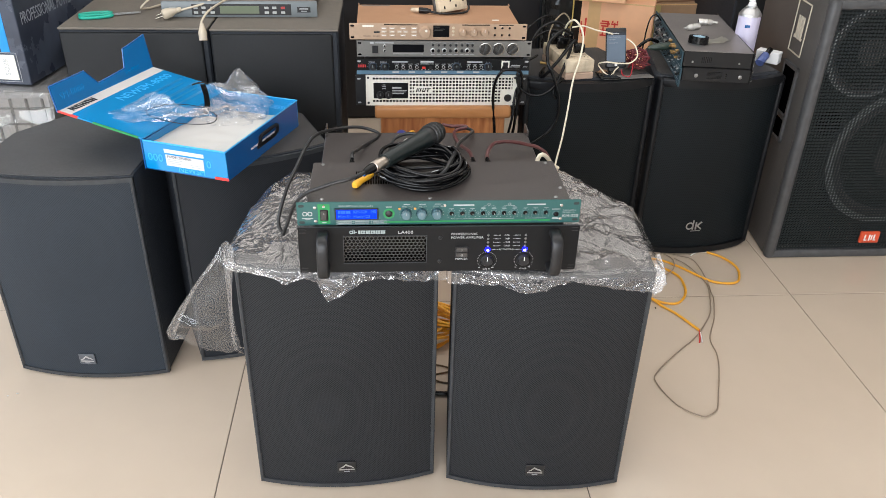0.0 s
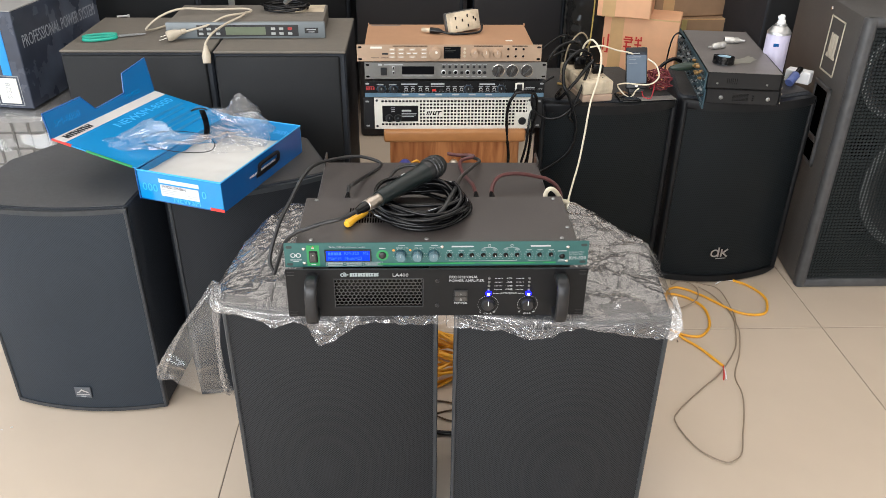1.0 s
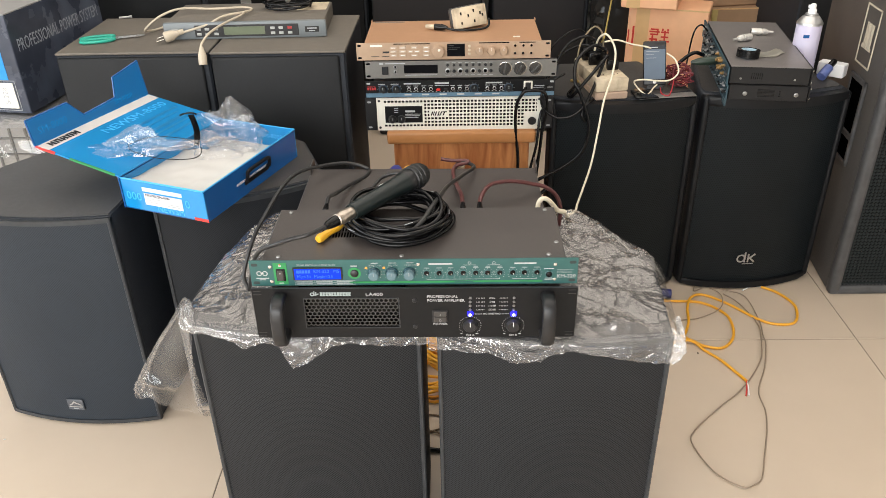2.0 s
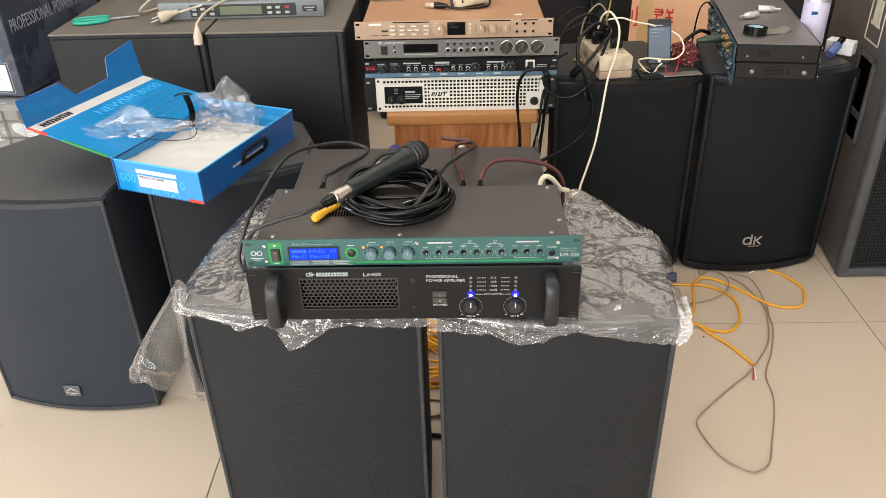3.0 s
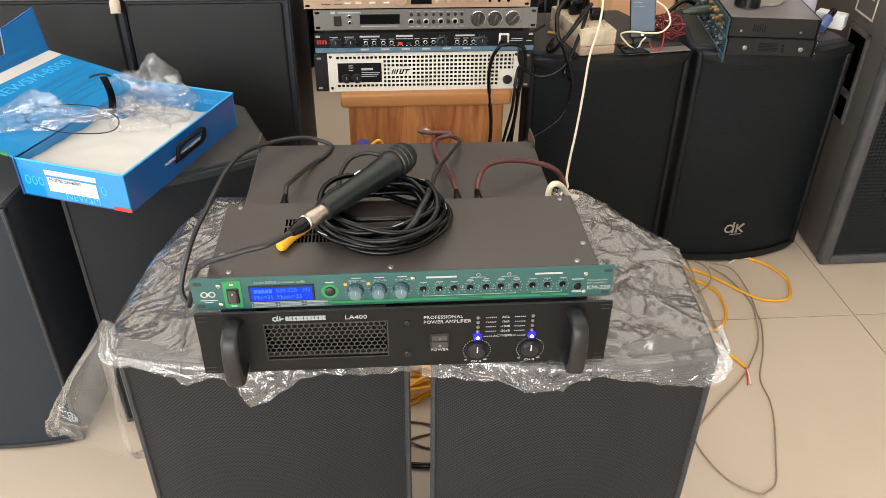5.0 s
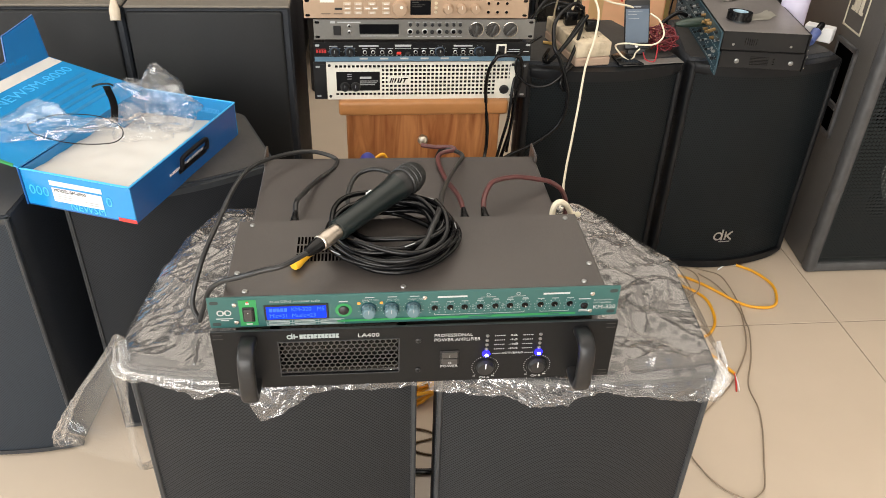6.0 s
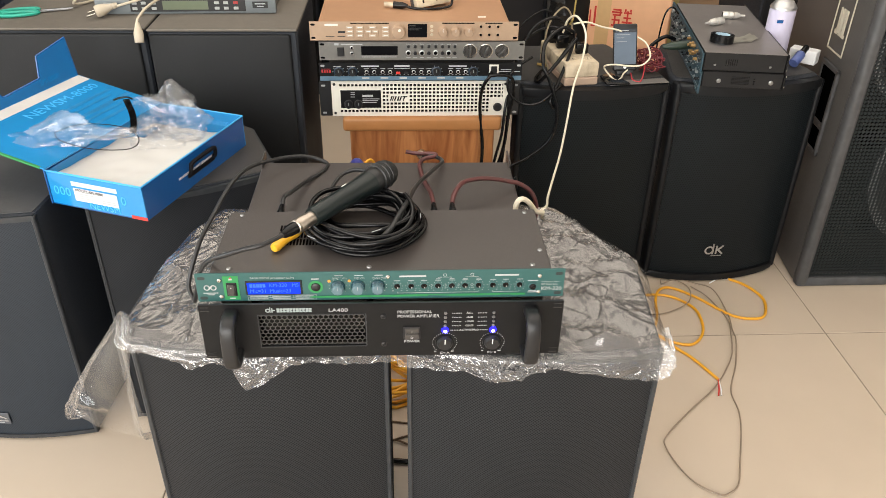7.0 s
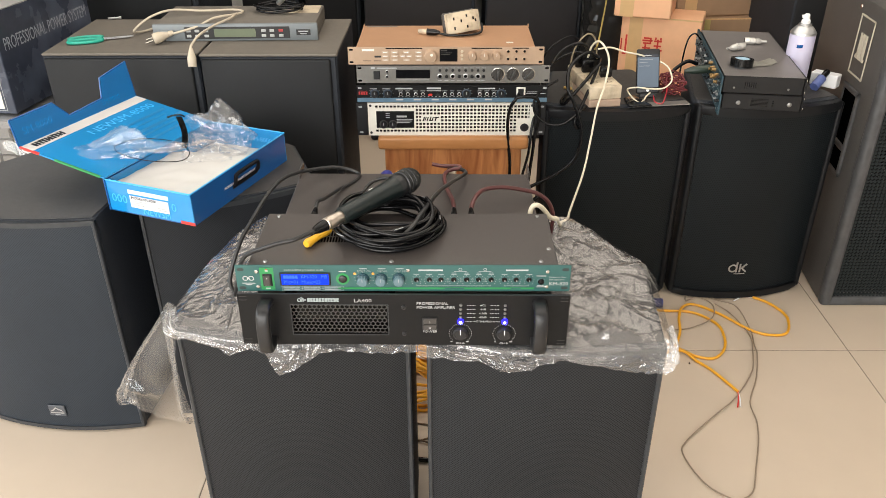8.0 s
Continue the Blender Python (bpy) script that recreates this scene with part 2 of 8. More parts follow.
TEAL_KNOB = mat("translucent_teal_plastic", (0.014, 0.05, 0.066), 0.25, var=0.15, coat=0.4)
LCD = glow("blue_lcd", (0.003, 0.030, 0.62), 0.60)
LCD_TEXT = glow("pale_lcd_characters", (0.035, 0.115, 0.80), 0.62)
LED = glow("blue_led", (0.006, 0.005, 1.0), 8.0)
LED_CORE = glow("blue_led_core", (0.55, 0.55, 1.0), 6.0)
YELLOW = mat("yellow_cable_sheath", (0.76, 0.36, 0.02), 0.4, var=0.08)
GOLD = mat("champagne_anodised_aluminium", (0.43, 0.30, 0.205), 0.42, 0.35, var=0.08, scale=100)
GOLD_TOP = mat("copper_brown_painted_steel", (0.45, 0.25, 0.14), 0.45, 0.1, var=0.06, scale=60, stain=0.2)
GREY_UNIT = mat("grey_brushed_panel", (0.20, 0.193, 0.178), 0.4, 0.4, var=0.1, scale=150)
WHITE_PANEL = mat("cream_white_painted_panel", (0.78, 0.75, 0.665), 0.4, var=0.05, scale=60, stain=0.15, stain_color=(0.55, 0.5, 0.42))
BLUE_TRIM = mat("pale_blue_panel_strip", (0.115, 0.205, 0.285), 0.4, 0.2, var=0.25, scale=25)
BLUE_KNOB = mat("dark_blue_dial", (0.014, 0.032, 0.058), 0.35, var=0.15)
WOOD = wood("orange_cherry_laminate", (0.60, 0.265, 0.10), (0.27, 0.085, 0.026), 5.0)
WOOD_EDGE = mat("orange_wood_edge", (0.43, 0.19, 0.066), 0.4, var=0.12, scale=30)
BLUE_BOX = mat("glossy_blue_printed_card", (0.006, 0.235, 0.56), 0.22, var=0.12, scale=8, coat=0.5)
BLUE_DARK = mat("deep_blue_printed_card", (0.005, 0.088, 0.30), 0.25, var=0.15, scale=8, coat=0.5)
BLUE_INK = mat("pale_blue_lettering", (0.04, 0.42, 0.82), 0.3, var=0.05)
DARKBLUE_INK = mat("dark_blue_picture_print", (0.012, 0.19, 0.44), 0.3, var=0.2, scale=20)
RED_INK = mat("red_printing_ink", (0.65, 0.04, 0.03), 0.4, var=0.1)
FOAM = mat("white_foam_insert", (0.58, 0.565, 0.54), 0.85, var=0.04, scale=20, bump=0.2)
CARTON = mat("brown_cardboard", (0.88, 0.50, 0.29), 0.8, var=0.08, scale=25, bump=0.2, bump_scale=200, stain=0.25, stain_scale=4)
CARTON_DARK = mat("packing_tape_on_cardboard", (0.70, 0.45, 0.22), 0.3, var=0.08)
FILM = clear_film("wrinkled_clear_film", 0.05, 1.98, 0.07, 0.05, (0.9, 0.82, 0.77), 0.26, 2.6)
FILM_HEM = clear_film("bunched_clear_film", 0.06, 2.0, 0.05, 0.05, soft=0.3)
FILM_BUNCH = clear_film("tightly_bunched_film", 0.22, 2.0, 0.06, 0.1)
FILM_HANG = clear_film("thin_hanging_clear_film", 0.035, 1.7, 0.05, 0.04)
FILM_BAG = clear_film("crumpled_clear_bag", 0.035, 1.75, 0.05, 0.05)
IVORY = mat("ivory_plastic", (0.60, 0.50, 0.36), 0.45, var=0.06, scale=40, stain=0.85, stain_scale=22, stain_color=(0.16, 0.12, 0.08))
CREAM_CORD = mat("cream_rubber_cord", (0.72, 0.65, 0.50), 0.5, var=0.08)
RED_CORD = mat("dark_red_rubber_cord", (0.10, 0.030, 0.029), 0.35, var=0.12)
GREY_CORD = mat("clear_grey_wire", (0.27, 0.205, 0.145), 0.35, var=0.1)
BIG_GREY = mat("dark_grey_cabinet_face", (0.0105, 0.0112, 0.0122), 0.6, spec=0.3, var=0.12, scale=150, bump=0.3, stain=0.25, stain_scale=3)

# ---- mesh helpers ----


def finish(bm, smooth_deg=35):
    bmesh.ops.recalc_face_normals(bm, faces=bm.faces)
    for f in bm.faces:
        f.smooth = True
    lim = math.cos(radians(smooth_deg))
    for e in bm.edges:
        if len(e.link_faces) == 2 and e.link_faces[0].normal.dot(e.link_faces[1].normal) < lim:
            e.smooth = False


def part(name, bm, material, parent=None, label="", smooth=True):
    """Links a bmesh as one mesh object, under a thing or a part."""
    if smooth:
        finish(bm)
    me = bpy.data.meshes.new(name)
    bm.to_mesh(me)
    bm.free()
    me.materials.append(material)
    ob = new(name, me)
    if parent is not None:
        ob.parent = parent
    if label:
        ob["label"] = label
    return ob


def thing(name, m, label, category, group="", kind=""):
    e = new(name)
    e.empty_display_size = 0.05
    e.matrix_basis = m
    return tagged(e, label, category, group, kind)


def add_box(bm, x0, x1, y0, y1, z0, z1, bevel=0.0, seg=1, m=None):
    v = [bm.verts.new((x, y, z)) for x in (x0, x1) for y in (y0, y1) for z in (z0, z1)]
    fs = [bm.faces.new([v[i] for i in q]) for q in ((0, 1, 3, 2), (4, 6, 7, 5), (0, 4, 5, 1), (2, 3, 7, 6), (0, 2, 6, 4), (1, 5, 7, 3))]
    if m is not None:
        bmesh.ops.transform(bm, matrix=m, verts=v)
    if bevel:
        edges = list({e for f in fs for e in f.edges})
        bmesh.ops.bevel(bm, geom=edges, offset=bevel, segments=seg, affect="EDGES", profile=0.5)


def box(x0, x1, y0, y1, z0, z1, bevel=0.0, seg=1):
    bm = bmesh.new()
    add_box(bm, x0, x1, y0, y1, z0, z1, bevel, seg)
    return bm


def add_prism(bm, pts, z0, z1, bevel=0.0, seg=2):
    """Plan outline pts (x, y), counter-clockwise, from z0 up to z1."""
    lo = [bm.verts.new((x, y, z0)) for x, y in pts]
    hi = [bm.verts.new((x, y, z1)) for x, y in pts]
    n = len(pts)
    fs = [bm.faces.new(hi), bm.faces.new(lo[::-1])]
    fs += [bm.faces.new((lo[i], lo[(i + 1) % n], hi[(i + 1) % n], hi[i])) for i in range(n)]
    if bevel:
        es = [e for e in {e for f in fs[:2] for e in f.edges}]
        for i in range(n):
            a, b, c = (Vector(pts[k % n]) for k in (i - 1, i, i + 1))
            if (b - a).angle(c - b, 0) > 0.45:
                es += [e for e in lo[i].link_edges if e.other_vert(lo[i]) is hi[i]]
        bmesh.ops.bevel(bm, geom=es, offset=bevel, segments=seg, affect="EDGES", profile=0.5)


def prism(pts, z0, z1, bevel=0.0, seg=2):
    bm = bmesh.new()
    add_prism(bm, pts, z0, z1, bevel, seg)
    return bm


def add_lathe(bm, profile, sides=20, m=None):
    """Turned form round z from (radius, height) pairs."""
    rings = []
    for r, z in profile:
        if r < 1e-6:
            rings.append([bm.verts.new((0, 0, z))])
        else:
            rings.append([bm.verts.new((r * math.cos(2 * math.pi * k / sides), r * math.sin(2 * math.pi * k / sides), z)) for k in range(sides)])
    for a, b in zip(rings, rings[1:]):
        for k in range(sides):
            k2 = (k + 1) % sides
            q = [a[k % len(a)], a[k2 % len(a)], b[k2 % len(b)], b[k % len(b)]]
            u = []
            for v in q:
                if v not in u:
                    u.append(v)
            if len(u) > 2:
                bm.faces.new(u)
    if m is not None:
        bmesh.ops.transform(bm, matrix=m, verts=[v for r in rings for v in r])


def lathe(profile, sides=20, m=None):
    bm = bmesh.new()
    add_lathe(bm, profile, sides, m)
    return bm


def spline(pts, per=8):
    p = [Vector(q) for q in pts]
    p = [p[0] * 2 - p[1], *p, p[-1] * 2 - p[-2]]
    out = []
    for i in range(1, len(p) - 2):
        for k in range(per):
            t = k / per
            a, b, c, d = p[i - 1:i + 3]
            out.append(0.5 * (2 * b + (c - a) * t + (2 * a - 5 * b + 4 * c - d) * t * t + (3 * b - a - 3 * c + d) * t ** 3))
    return out + [p[-2]]


def add_tube(bm, pts, r, sides=8, per=8, closed=False):
    path = spline(pts, per) if per > 1 else [Vector(q) for q in pts]
    sides = max(sides, 11)
    n = len(path)
    rings = []
    side = Vector((0.3, 0.2, 0.93))
    for i, q in enumerate(path):
        t = (path[min(i + 1, n - 1)] - path[max(i - 1, 0)]).normalized()
        side = (side - t * side.dot(t))
        side = side.normalized() if side.length > 1e-4 else t.orthogonal().normalized()
        up = t.cross(side)
        rings.append([bm.verts.new(q + (side * math.cos(2 * math.pi * k / sides) + up * math.sin(2 * math.pi * k / sides)) * r) for k in range(sides)])
    for a, b in zip(rings, rings[1:]):
        for k in range(sides):
            bm.faces.new((a[k], a[(k + 1) % sides], b[(k + 1) % sides], b[k]))
    bm.faces.new(rings[0][::-1])
    bm.faces.new(rings[-1])


def tube(pts, r, sides=8, per=8):
    bm = bmesh.new()
    add_tube(bm, pts, r, sides, per)
    return bm


def lettering(name, body, size, material, parent, m, align="LEFT", depth=0.0002, stretch=1.0):
    """Real letters, as a thin mesh on the surface at m (x along the line, y up)."""
    cu = bpy.data.curves.new(name, "FONT")
    cu.body, cu.size, cu.align_x, cu.align_y, cu.extrude, cu.resolution_u = body, size, align, "CENTER", depth, 2
    tmp = bpy.data.objects.new(name, cu)
    scene.collection.objects.link(tmp)
    bpy.context.view_layer.update()
    me = bpy.data.meshes.new_from_object(tmp.evaluated_get(bpy.context.evaluated_depsgraph_get()))
    bpy.data.objects.remove(tmp)
    bpy.data.curves.remove(cu)
    me.transform(m @ Matrix.Diagonal((stretch, 1, 1, 1)))
    me.materials.clear()
    me.materials.append(material)
    ob = new(name, me)
    ob.parent = parent
    return ob


def front_face(x, y, z):
    """A surface that faces -y: letters run along x and stand along z."""
    return pose(x, y, z, 90, 0, 0)


# ---- the room ----
floor = thing("floor", pose(0, 0, 0), "cream polished porcelain tiles with thin dark joints", "floor", kind="structure")
part("joint_bed", box(-3.7, 3.6, -4.1, 3.2, -0.06, -0.0015), GROUT, floor)
walls = thing("wall_north", pose(0, 2.9, 0), "plain white painted back wall of the shop", "wall", kind="structure")
part("wall_face", box(-3.2, 3.2, 0, 0.15, 0, 2.9), WALL, walls)
w = thing("wall_east", pose(3.05, 0, 0), "plain white painted side wall of the shop", "wall", kind="structure")
part("wall_face", box(0, 0.15, -3.4, 2.9, 0, 2.9), WALL, w)
w = thing("wall_west", pose(-3.2, 0, 0), "white painted side wall with a wide shop window", "wall", kind="structure")
part("wall_face", box(0, 0.15, -3.4, -2.0, 0, 2.9), WALL, w)
part("wall_face", box(0, 0.15, 1.2, 2.9, 0, 2.9), WALL, w)
part("lintel", box(0, 0.15, -2.0, 1.2, 2.3, 2.9), WALL, w)
part("window_sill", box(0, 0.15, -2.0, 1.2, 0, 0.3), WALL, w)
w = thing("wall_south", pose(0, -3.4, 0), "white wall round the open shop front", "wall", kind="structure")
part("pier", box(-3.05, -2.9, -0.15, 0, 0, 2.9), WALL, w)
part("pier", box(2.0, 3.05, -0.15, 0, 0, 2.9), WALL, w)
part("lintel", box(-2.9, 2.0, -0.15, 0, 2.6, 2.9), WALL, w)
ceiling = thing("ceiling", pose(0, 0, 2.9), "plain white painted ceiling", "ceiling", kind="structure")
part("ceiling_slab", box(-3.2, 3.2, -3.55, 3.05, 0, 0.1), CEIL, ceiling)

# ---- loudspeakers ----


def speaker_plan(w, bulge, side, depth, rear, inset=0.0):
    n = 14
    hw = w / 2 - inset
    arc = [(-hw + 2 * hw * k / n, -bulge * (1 - (2 * k / n - 1) ** 2)) for k in range(n + 1)]
    return arc + [(w / 2, side), (rear / 2, depth), (-rear / 2, depth), (-w / 2, side)]


def arc_strip(w, bulge, x0, x1, y_in, y_out, z0, z1):
    """A bar that follows the bowed front between x0 and x1."""
    n = 14
    f = lambda x: -bulge * (1 - (2 * x / w) ** 2)
    xs = [x0 + (x1 - x0) * k / n for k in range(n + 1)]
    pts = [(x, f(x) + y_out) for x in xs] + [(x, f(x) + y_in) for x in reversed(xs)]
    return prism(pts, z0, z1)


def bowed_speaker(m, w, h, bulge, grille, label, group, side=0.22, depth=0.36, rear=0.2, frame_w=0.008):
    sp = thing("loudspeaker", m, label, "loudspeaker", group)
    part("cabinet", prism(speaker_plan(w, bulge - 0.006, side, depth, rear), 0.008, h, 0.006), CAB, sp)
    part("top_panel", prism([(x * 0.965, 0.004 + y * 0.97) for x, y in speaker_plan(w, bulge - 0.006, side, depth, rear)], h, h + 0.0012), DUSTY_HOOD if grille == GRILLE_SHADED else TOPDUST_LIT, sp, "black top, paler with dust and light from above")
    part("grille", arc_strip(w, bulge, -w / 2 + frame_w, w / 2 - frame_w, 0.004, -0.001, 0.008 + frame_w, h - frame_w - 0.004), grille, sp,
         "black perforated steel grille")
    for a, b in ((0.006, 0.008 + frame_w), (h - frame_w - 0.006, h - 0.003)):
        part("frame_bar", arc_strip(w, bulge, -w / 2, w / 2, 0.006, -0.004, a, b), FRAME, sp)
    for s in (-1, 1):
        x = s * (w / 2 - frame_w / 2)
        part("frame_side", box(x - frame_w / 2, x + frame_w / 2, -0.006, 0.008, 0.006, h - 0.003, 0.002), FRAME, sp)
    for sx in (-1, 1):
        for y in (0.04, depth - 0.06):
            part("foot", lathe([(0, 0), (0.012, 0), (0.014, 0.01), (0, 0.01)], 10, pose(sx * 0.07, y, 0)), RUBBER, sp)
    bx, bz = 0.0, 0.064
    y = -bulge - 0.002
    pl = part("badge", box(bx - 0.0195, bx + 0.0195, y - 0.0035, y, bz - 0.015, bz + 0.015, 0.001), GREY_BADGE if grille == GRILLE_SHEEN else PLASTIC, sp, "black badge with a silver mountain outline")
    peak = bmesh.new()
    rim = [(-0.016, -0.001), (-0.009, 0.0035), (-0.002, 0.011), (0.002, 0.009), (0.006, 0.006), (0.009, 0.0055), (0.016, 0.0)]
    inner = [(0.012, -0.0005), (0.008, 0.0022), (0.004, 0.003), (-0.002, 0.0065), (-0.007, 0.001), (-0.012, -0.0012)]
    peak.faces.new([peak.verts.new((bx + px, y - 0.0042, bz + pz)) for px, pz in rim + inner])
    part("badge_outline", peak, SILVER, pl, smooth=False)
    part("badge_line", box(bx - 0.016, bx + 0.016, y - 0.0042, y - 0.0034, bz - 0.0065, bz - 0.004), SILVER, pl)
    part("badge_line", box(bx - 0.006, bx + 0.006, y - 0.0042, y - 0.0034, bz - 0.0115, bz - 0.0095), GREY_INK, pl)
    return sp


def on_front(x0, y0, x1, y1, z=0):
    """The pose of a thing whose front edge runs from (x0, y0) to (x1, y1)."""
    return pose((x0 + x1) / 2, (y0 + y1) / 2, z, 0, 0, math.degrees(math.atan2(y1 - y0, x1 - x0)))


FRONT_LABEL = "black speaker with a bowed fine-mesh grille, carrying the amplifier"
LEFT_LABEL = "black speaker with a paler bowed fine-mesh grille and mountain badge"
bowed_speaker(on_front(-0.368, 0.058, 0.004, 0.062), 0.372, 0.553, 0.028, GRILLE, FRONT_LABEL, "front pair of speakers")
bowed_speaker(on_front(0.031, 0.047, 0.402, 0.017), 0.372, 0.553, 0.028, GRILLE, FRONT_LABEL, "front pair of speakers")
bowed_speaker(on_front(-1.014, 0.466, -0.645, 0.434), 0.372, 0.553, 0.028, GRILLE_SHEEN, LEFT_LABEL, "side speakers")
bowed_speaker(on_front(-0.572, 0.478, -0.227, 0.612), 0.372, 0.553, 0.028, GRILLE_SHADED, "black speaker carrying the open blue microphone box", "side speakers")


def hooded_speaker(m, w, h, bulge, label):
    """Rear speaker: rounded moulded edges round a sunken bowed grille."""
    sp = thing("loudspeaker", m, label, "loudspeaker", "rear pair of speakers")
    plan = speaker_plan(w, bulge - 0.012, 0.035, 0.3, 0.25)
    part("cabinet", prism([(x, y + 0.012) for x, y in plan], 0.008, h, 0.014, 4), CAB, sp)
    part("top_panel", prism([(x * 0.93, 0.03 + y * 0.88) for x, y in plan], h, h + 0.0012), DUSTY_HOOD, sp, "dusty grey-black top")
    part("grille", arc_strip(w, bulge, -w / 2 + 0.014, w / 2 - 0.014, 0.014, 0.004, 0.024, h - 0.020), GRILLE_COARSE, sp, "dusty black steel grille with round holes")
    for s in (-1, 1):
        bm = bmesh.new()
        add_box(bm, s * (w / 2 - 0.008) - 0.0085, s * (w / 2 - 0.008) + 0.0085, -0.009, 0.03, 0.010, h - 0.004, 0.0075, 4)
        part("side_edge", bm, DARK_FRAME, sp, "rounded glossy black edge")
    n = 14
    f = lambda x: -bulge * (1 - (2 * x / w) ** 2)
    for z0, z1, out in ((h - 0.026, h - 0.001, 0.008), (0.006, 0.026, 0.006)):
        xs = [-w / 2 + 0.006 + (w - 0.012) * k / n for k in range(n + 1)]
        pts = [(x, f(x) - out) for x in xs] + [(x, f(x) + 0.02) for x in reversed(xs)]
        part("hood" if z0 > 0.1 else "sill", prism(pts, z0, z1, 0.007, 3), DARK_FRAME, sp, "rounded black hood" if z0 > 0.1 else "")
    for sx in (-1, 1):
        for y in (0.05, 0.24):
            part("foot", lathe([(0, 0), (0.012, 0), (0.014, 0.01), (0, 0.01)], 10, pose(sx * 0.07, y, 0)), RUBBER, sp)
    return sp


hooded_speaker(on_front(0.314, 0.992, 0.704, 1.022), 0.391, 0.588, 0.045, "black speaker with coarse perforated grille, under the power strip")
dk_b = hooded_speaker(on_front(0.716, 1.012, 1.114, 1.047), 0.399, 0.588, 0.045, "black speaker with coarse perforated grille, under the mixers")


def flat_cabinet(name, x0, x1, y0, y1, z0, z1, label, category, face=None, top=None, bevel=0.005):
    c = thing(name, pose((x0 + x1) / 2, y0, z0), label, category)
    hw = (x1 - x0) / 2
    part("body", box(-hw, hw, 0.004, y1 - y0, 0, z1 - z0 - 0.004, bevel), CAB, c)
    part("front_panel", box(-hw + 0.003, hw - 0.016, -0.004, 0.006, 0.006, z1 - z0 - 0.012, 0.006, 3), face or BIG_GREY, c, "dark front panel")
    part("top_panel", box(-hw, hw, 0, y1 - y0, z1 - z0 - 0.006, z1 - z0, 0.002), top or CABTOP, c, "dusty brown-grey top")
    return c


flat_cabinet("subwoofer", -0.955, -0.563, 0.985, 1.34, 0, 0.73, "large black cabinet with a dusty top", "loudspeaker")
flat_cabinet("subwoofer", -0.557, -0.213, 0.975, 1.34, 0, 0.73, "large black cabinet with a dusty top, under the receiver", "loudspeaker")

# big two-way speaker
big = thing("loudspeaker", pose(1.145, 0.955, 0), "tall black speaker with an open grille and red badge", "loudspeaker")
part("cabinet", prism([(0, 0.02), (0.66, 0.02), (0.6, 0.5), (0.05, 0.5)], 0.0, 0.825, 0.012), BIG_SIDE, big)
part("grille", box(0.02, 0.64, -0.004, 0.0, 0.03, 0.80), GRILLE_OPEN, big, "open black steel grille")

# drawer pedestal under the rack stack
ped = thing("drawer_pedestal", pose(0.078, 0.955, 0), "cherry-laminate drawer pedestal with a rounded top", "cabinet")
part("body", box(-0.18, 0.18, 0.015, 0.40, 0.0, 0.482, 0.003), WOOD, ped)
part("top", box(-0.196, 0.196, 0, 0.42, 0.482, 0.517, 0.0075, 3), WOOD_EDGE, ped, "rounded orange wood top")


# ---- rack units ----
def slot(bm, x, z, y=-0.0002, w=0.010, h=0.005):
    """A rounded rack slot."""
    pts = [(x + s * (w - h) / 2 + h / 2 * math.cos(a), z + h / 2 * math.sin(a))
           for s, a0 in ((1, -90), (-1, 90)) for a in [radians(a0 + 30 * k) for k in range(7)]]
    bm.faces.new([bm.verts.new((px, y - 0.0004, pz)) for px, pz in pts])


def screw(parent, m, r=0.0035):
    s = part("screw", lathe([(r, 0), (r, 0.0008), (r * 0.8, 0.0018), (r * 0.35, 0.002), (r * 0.3, 0.0012), (0, 0.0012)], 12, m), STEEL_DARK, parent, "cross-head steel screw")
    return s


def face_m(x, z, y=0.0):
    """Turned forms that stand out of a front panel towards -y."""
    return pose(x, y, z, 90, 0, 0)


def bars(name, parent, rows, material, y=-0.0004, thick=0.0004):
    """Printed bars on a front panel, each (x0, x1, z0, z1)."""
    for x0, x1, z0, z1 in rows:
        part(name, box(x0, x1, y - thick, y, z0, z1), material, parent, smooth=False)


def ring(bm, x, z, r0, r1, y=-0.0005, n=20):
    a = [bm.verts.new((x + r0 * math.cos(2 * math.pi * k / n), y, z + r0 * math.sin(2 * math.pi * k / n))) for k in range(n)]
    b = [bm.verts.new((x + r1 * math.cos(2 * math.pi * k / n), y, z + r1 * math.sin(2 * math.pi * k / n))) for k in range(n)]
    for k in range(n):
        bm.faces.new((a[k], a[(k + 1) % n], b[(k + 1) % n], b[k]))


def jack(parent, x, z, r=0.0052, metal=None):
    j = part("jack", lathe([(r, 0), (r, 0.002), (r * 0.72, 0.0024), (r * 0.55, 0.0008), (0, 0.0004)], 16, face_m(x, z)), metal or SILVER, parent)
    part("jack_hole", lathe([(r * 0.62, 0), (r * 0.6, 0.0021), (0, 0.0022)], 12, face_m(x, z)), RUBBER, j)
    return j


def knob(parent, x, z, r, length, material, pointer=None, sides=24):
    k = part("knob", lathe([(r, 0), (r, 0.002), (r * 0.94, 0.003), (r * 0.86, length - 0.0015), (r * 0.78, length), (0, length)], sides, face_m(x, z)), material, parent)
    if pointer:
        part("pointer", box(x - 0.0006, x + 0.0006, -length - 0.0004, -length + 0.0002, z + 0.001, z + r * 0.82), pointer, k)
    return k


def rack_slots(parent, hw, h, material):
    for s in (-1, 1):
        for z in (0.0065, h - 0.0065):
            bm = bmesh.new()
            slot(bm, s * (hw - 0.008), z)
            part("rack_slot", bm, material, parent)


# power amplifier with the blue lamps
amp = thing("power_amplifier", pose(0, -0.009, 0.5700, 0, 0.3, 0), "black two-unit power amplifier with blue lamps, on the film", "amplifier")
VX0, VX1, VZ0, VZ1 = -0.165, -0.024, 0.019, 0.0715
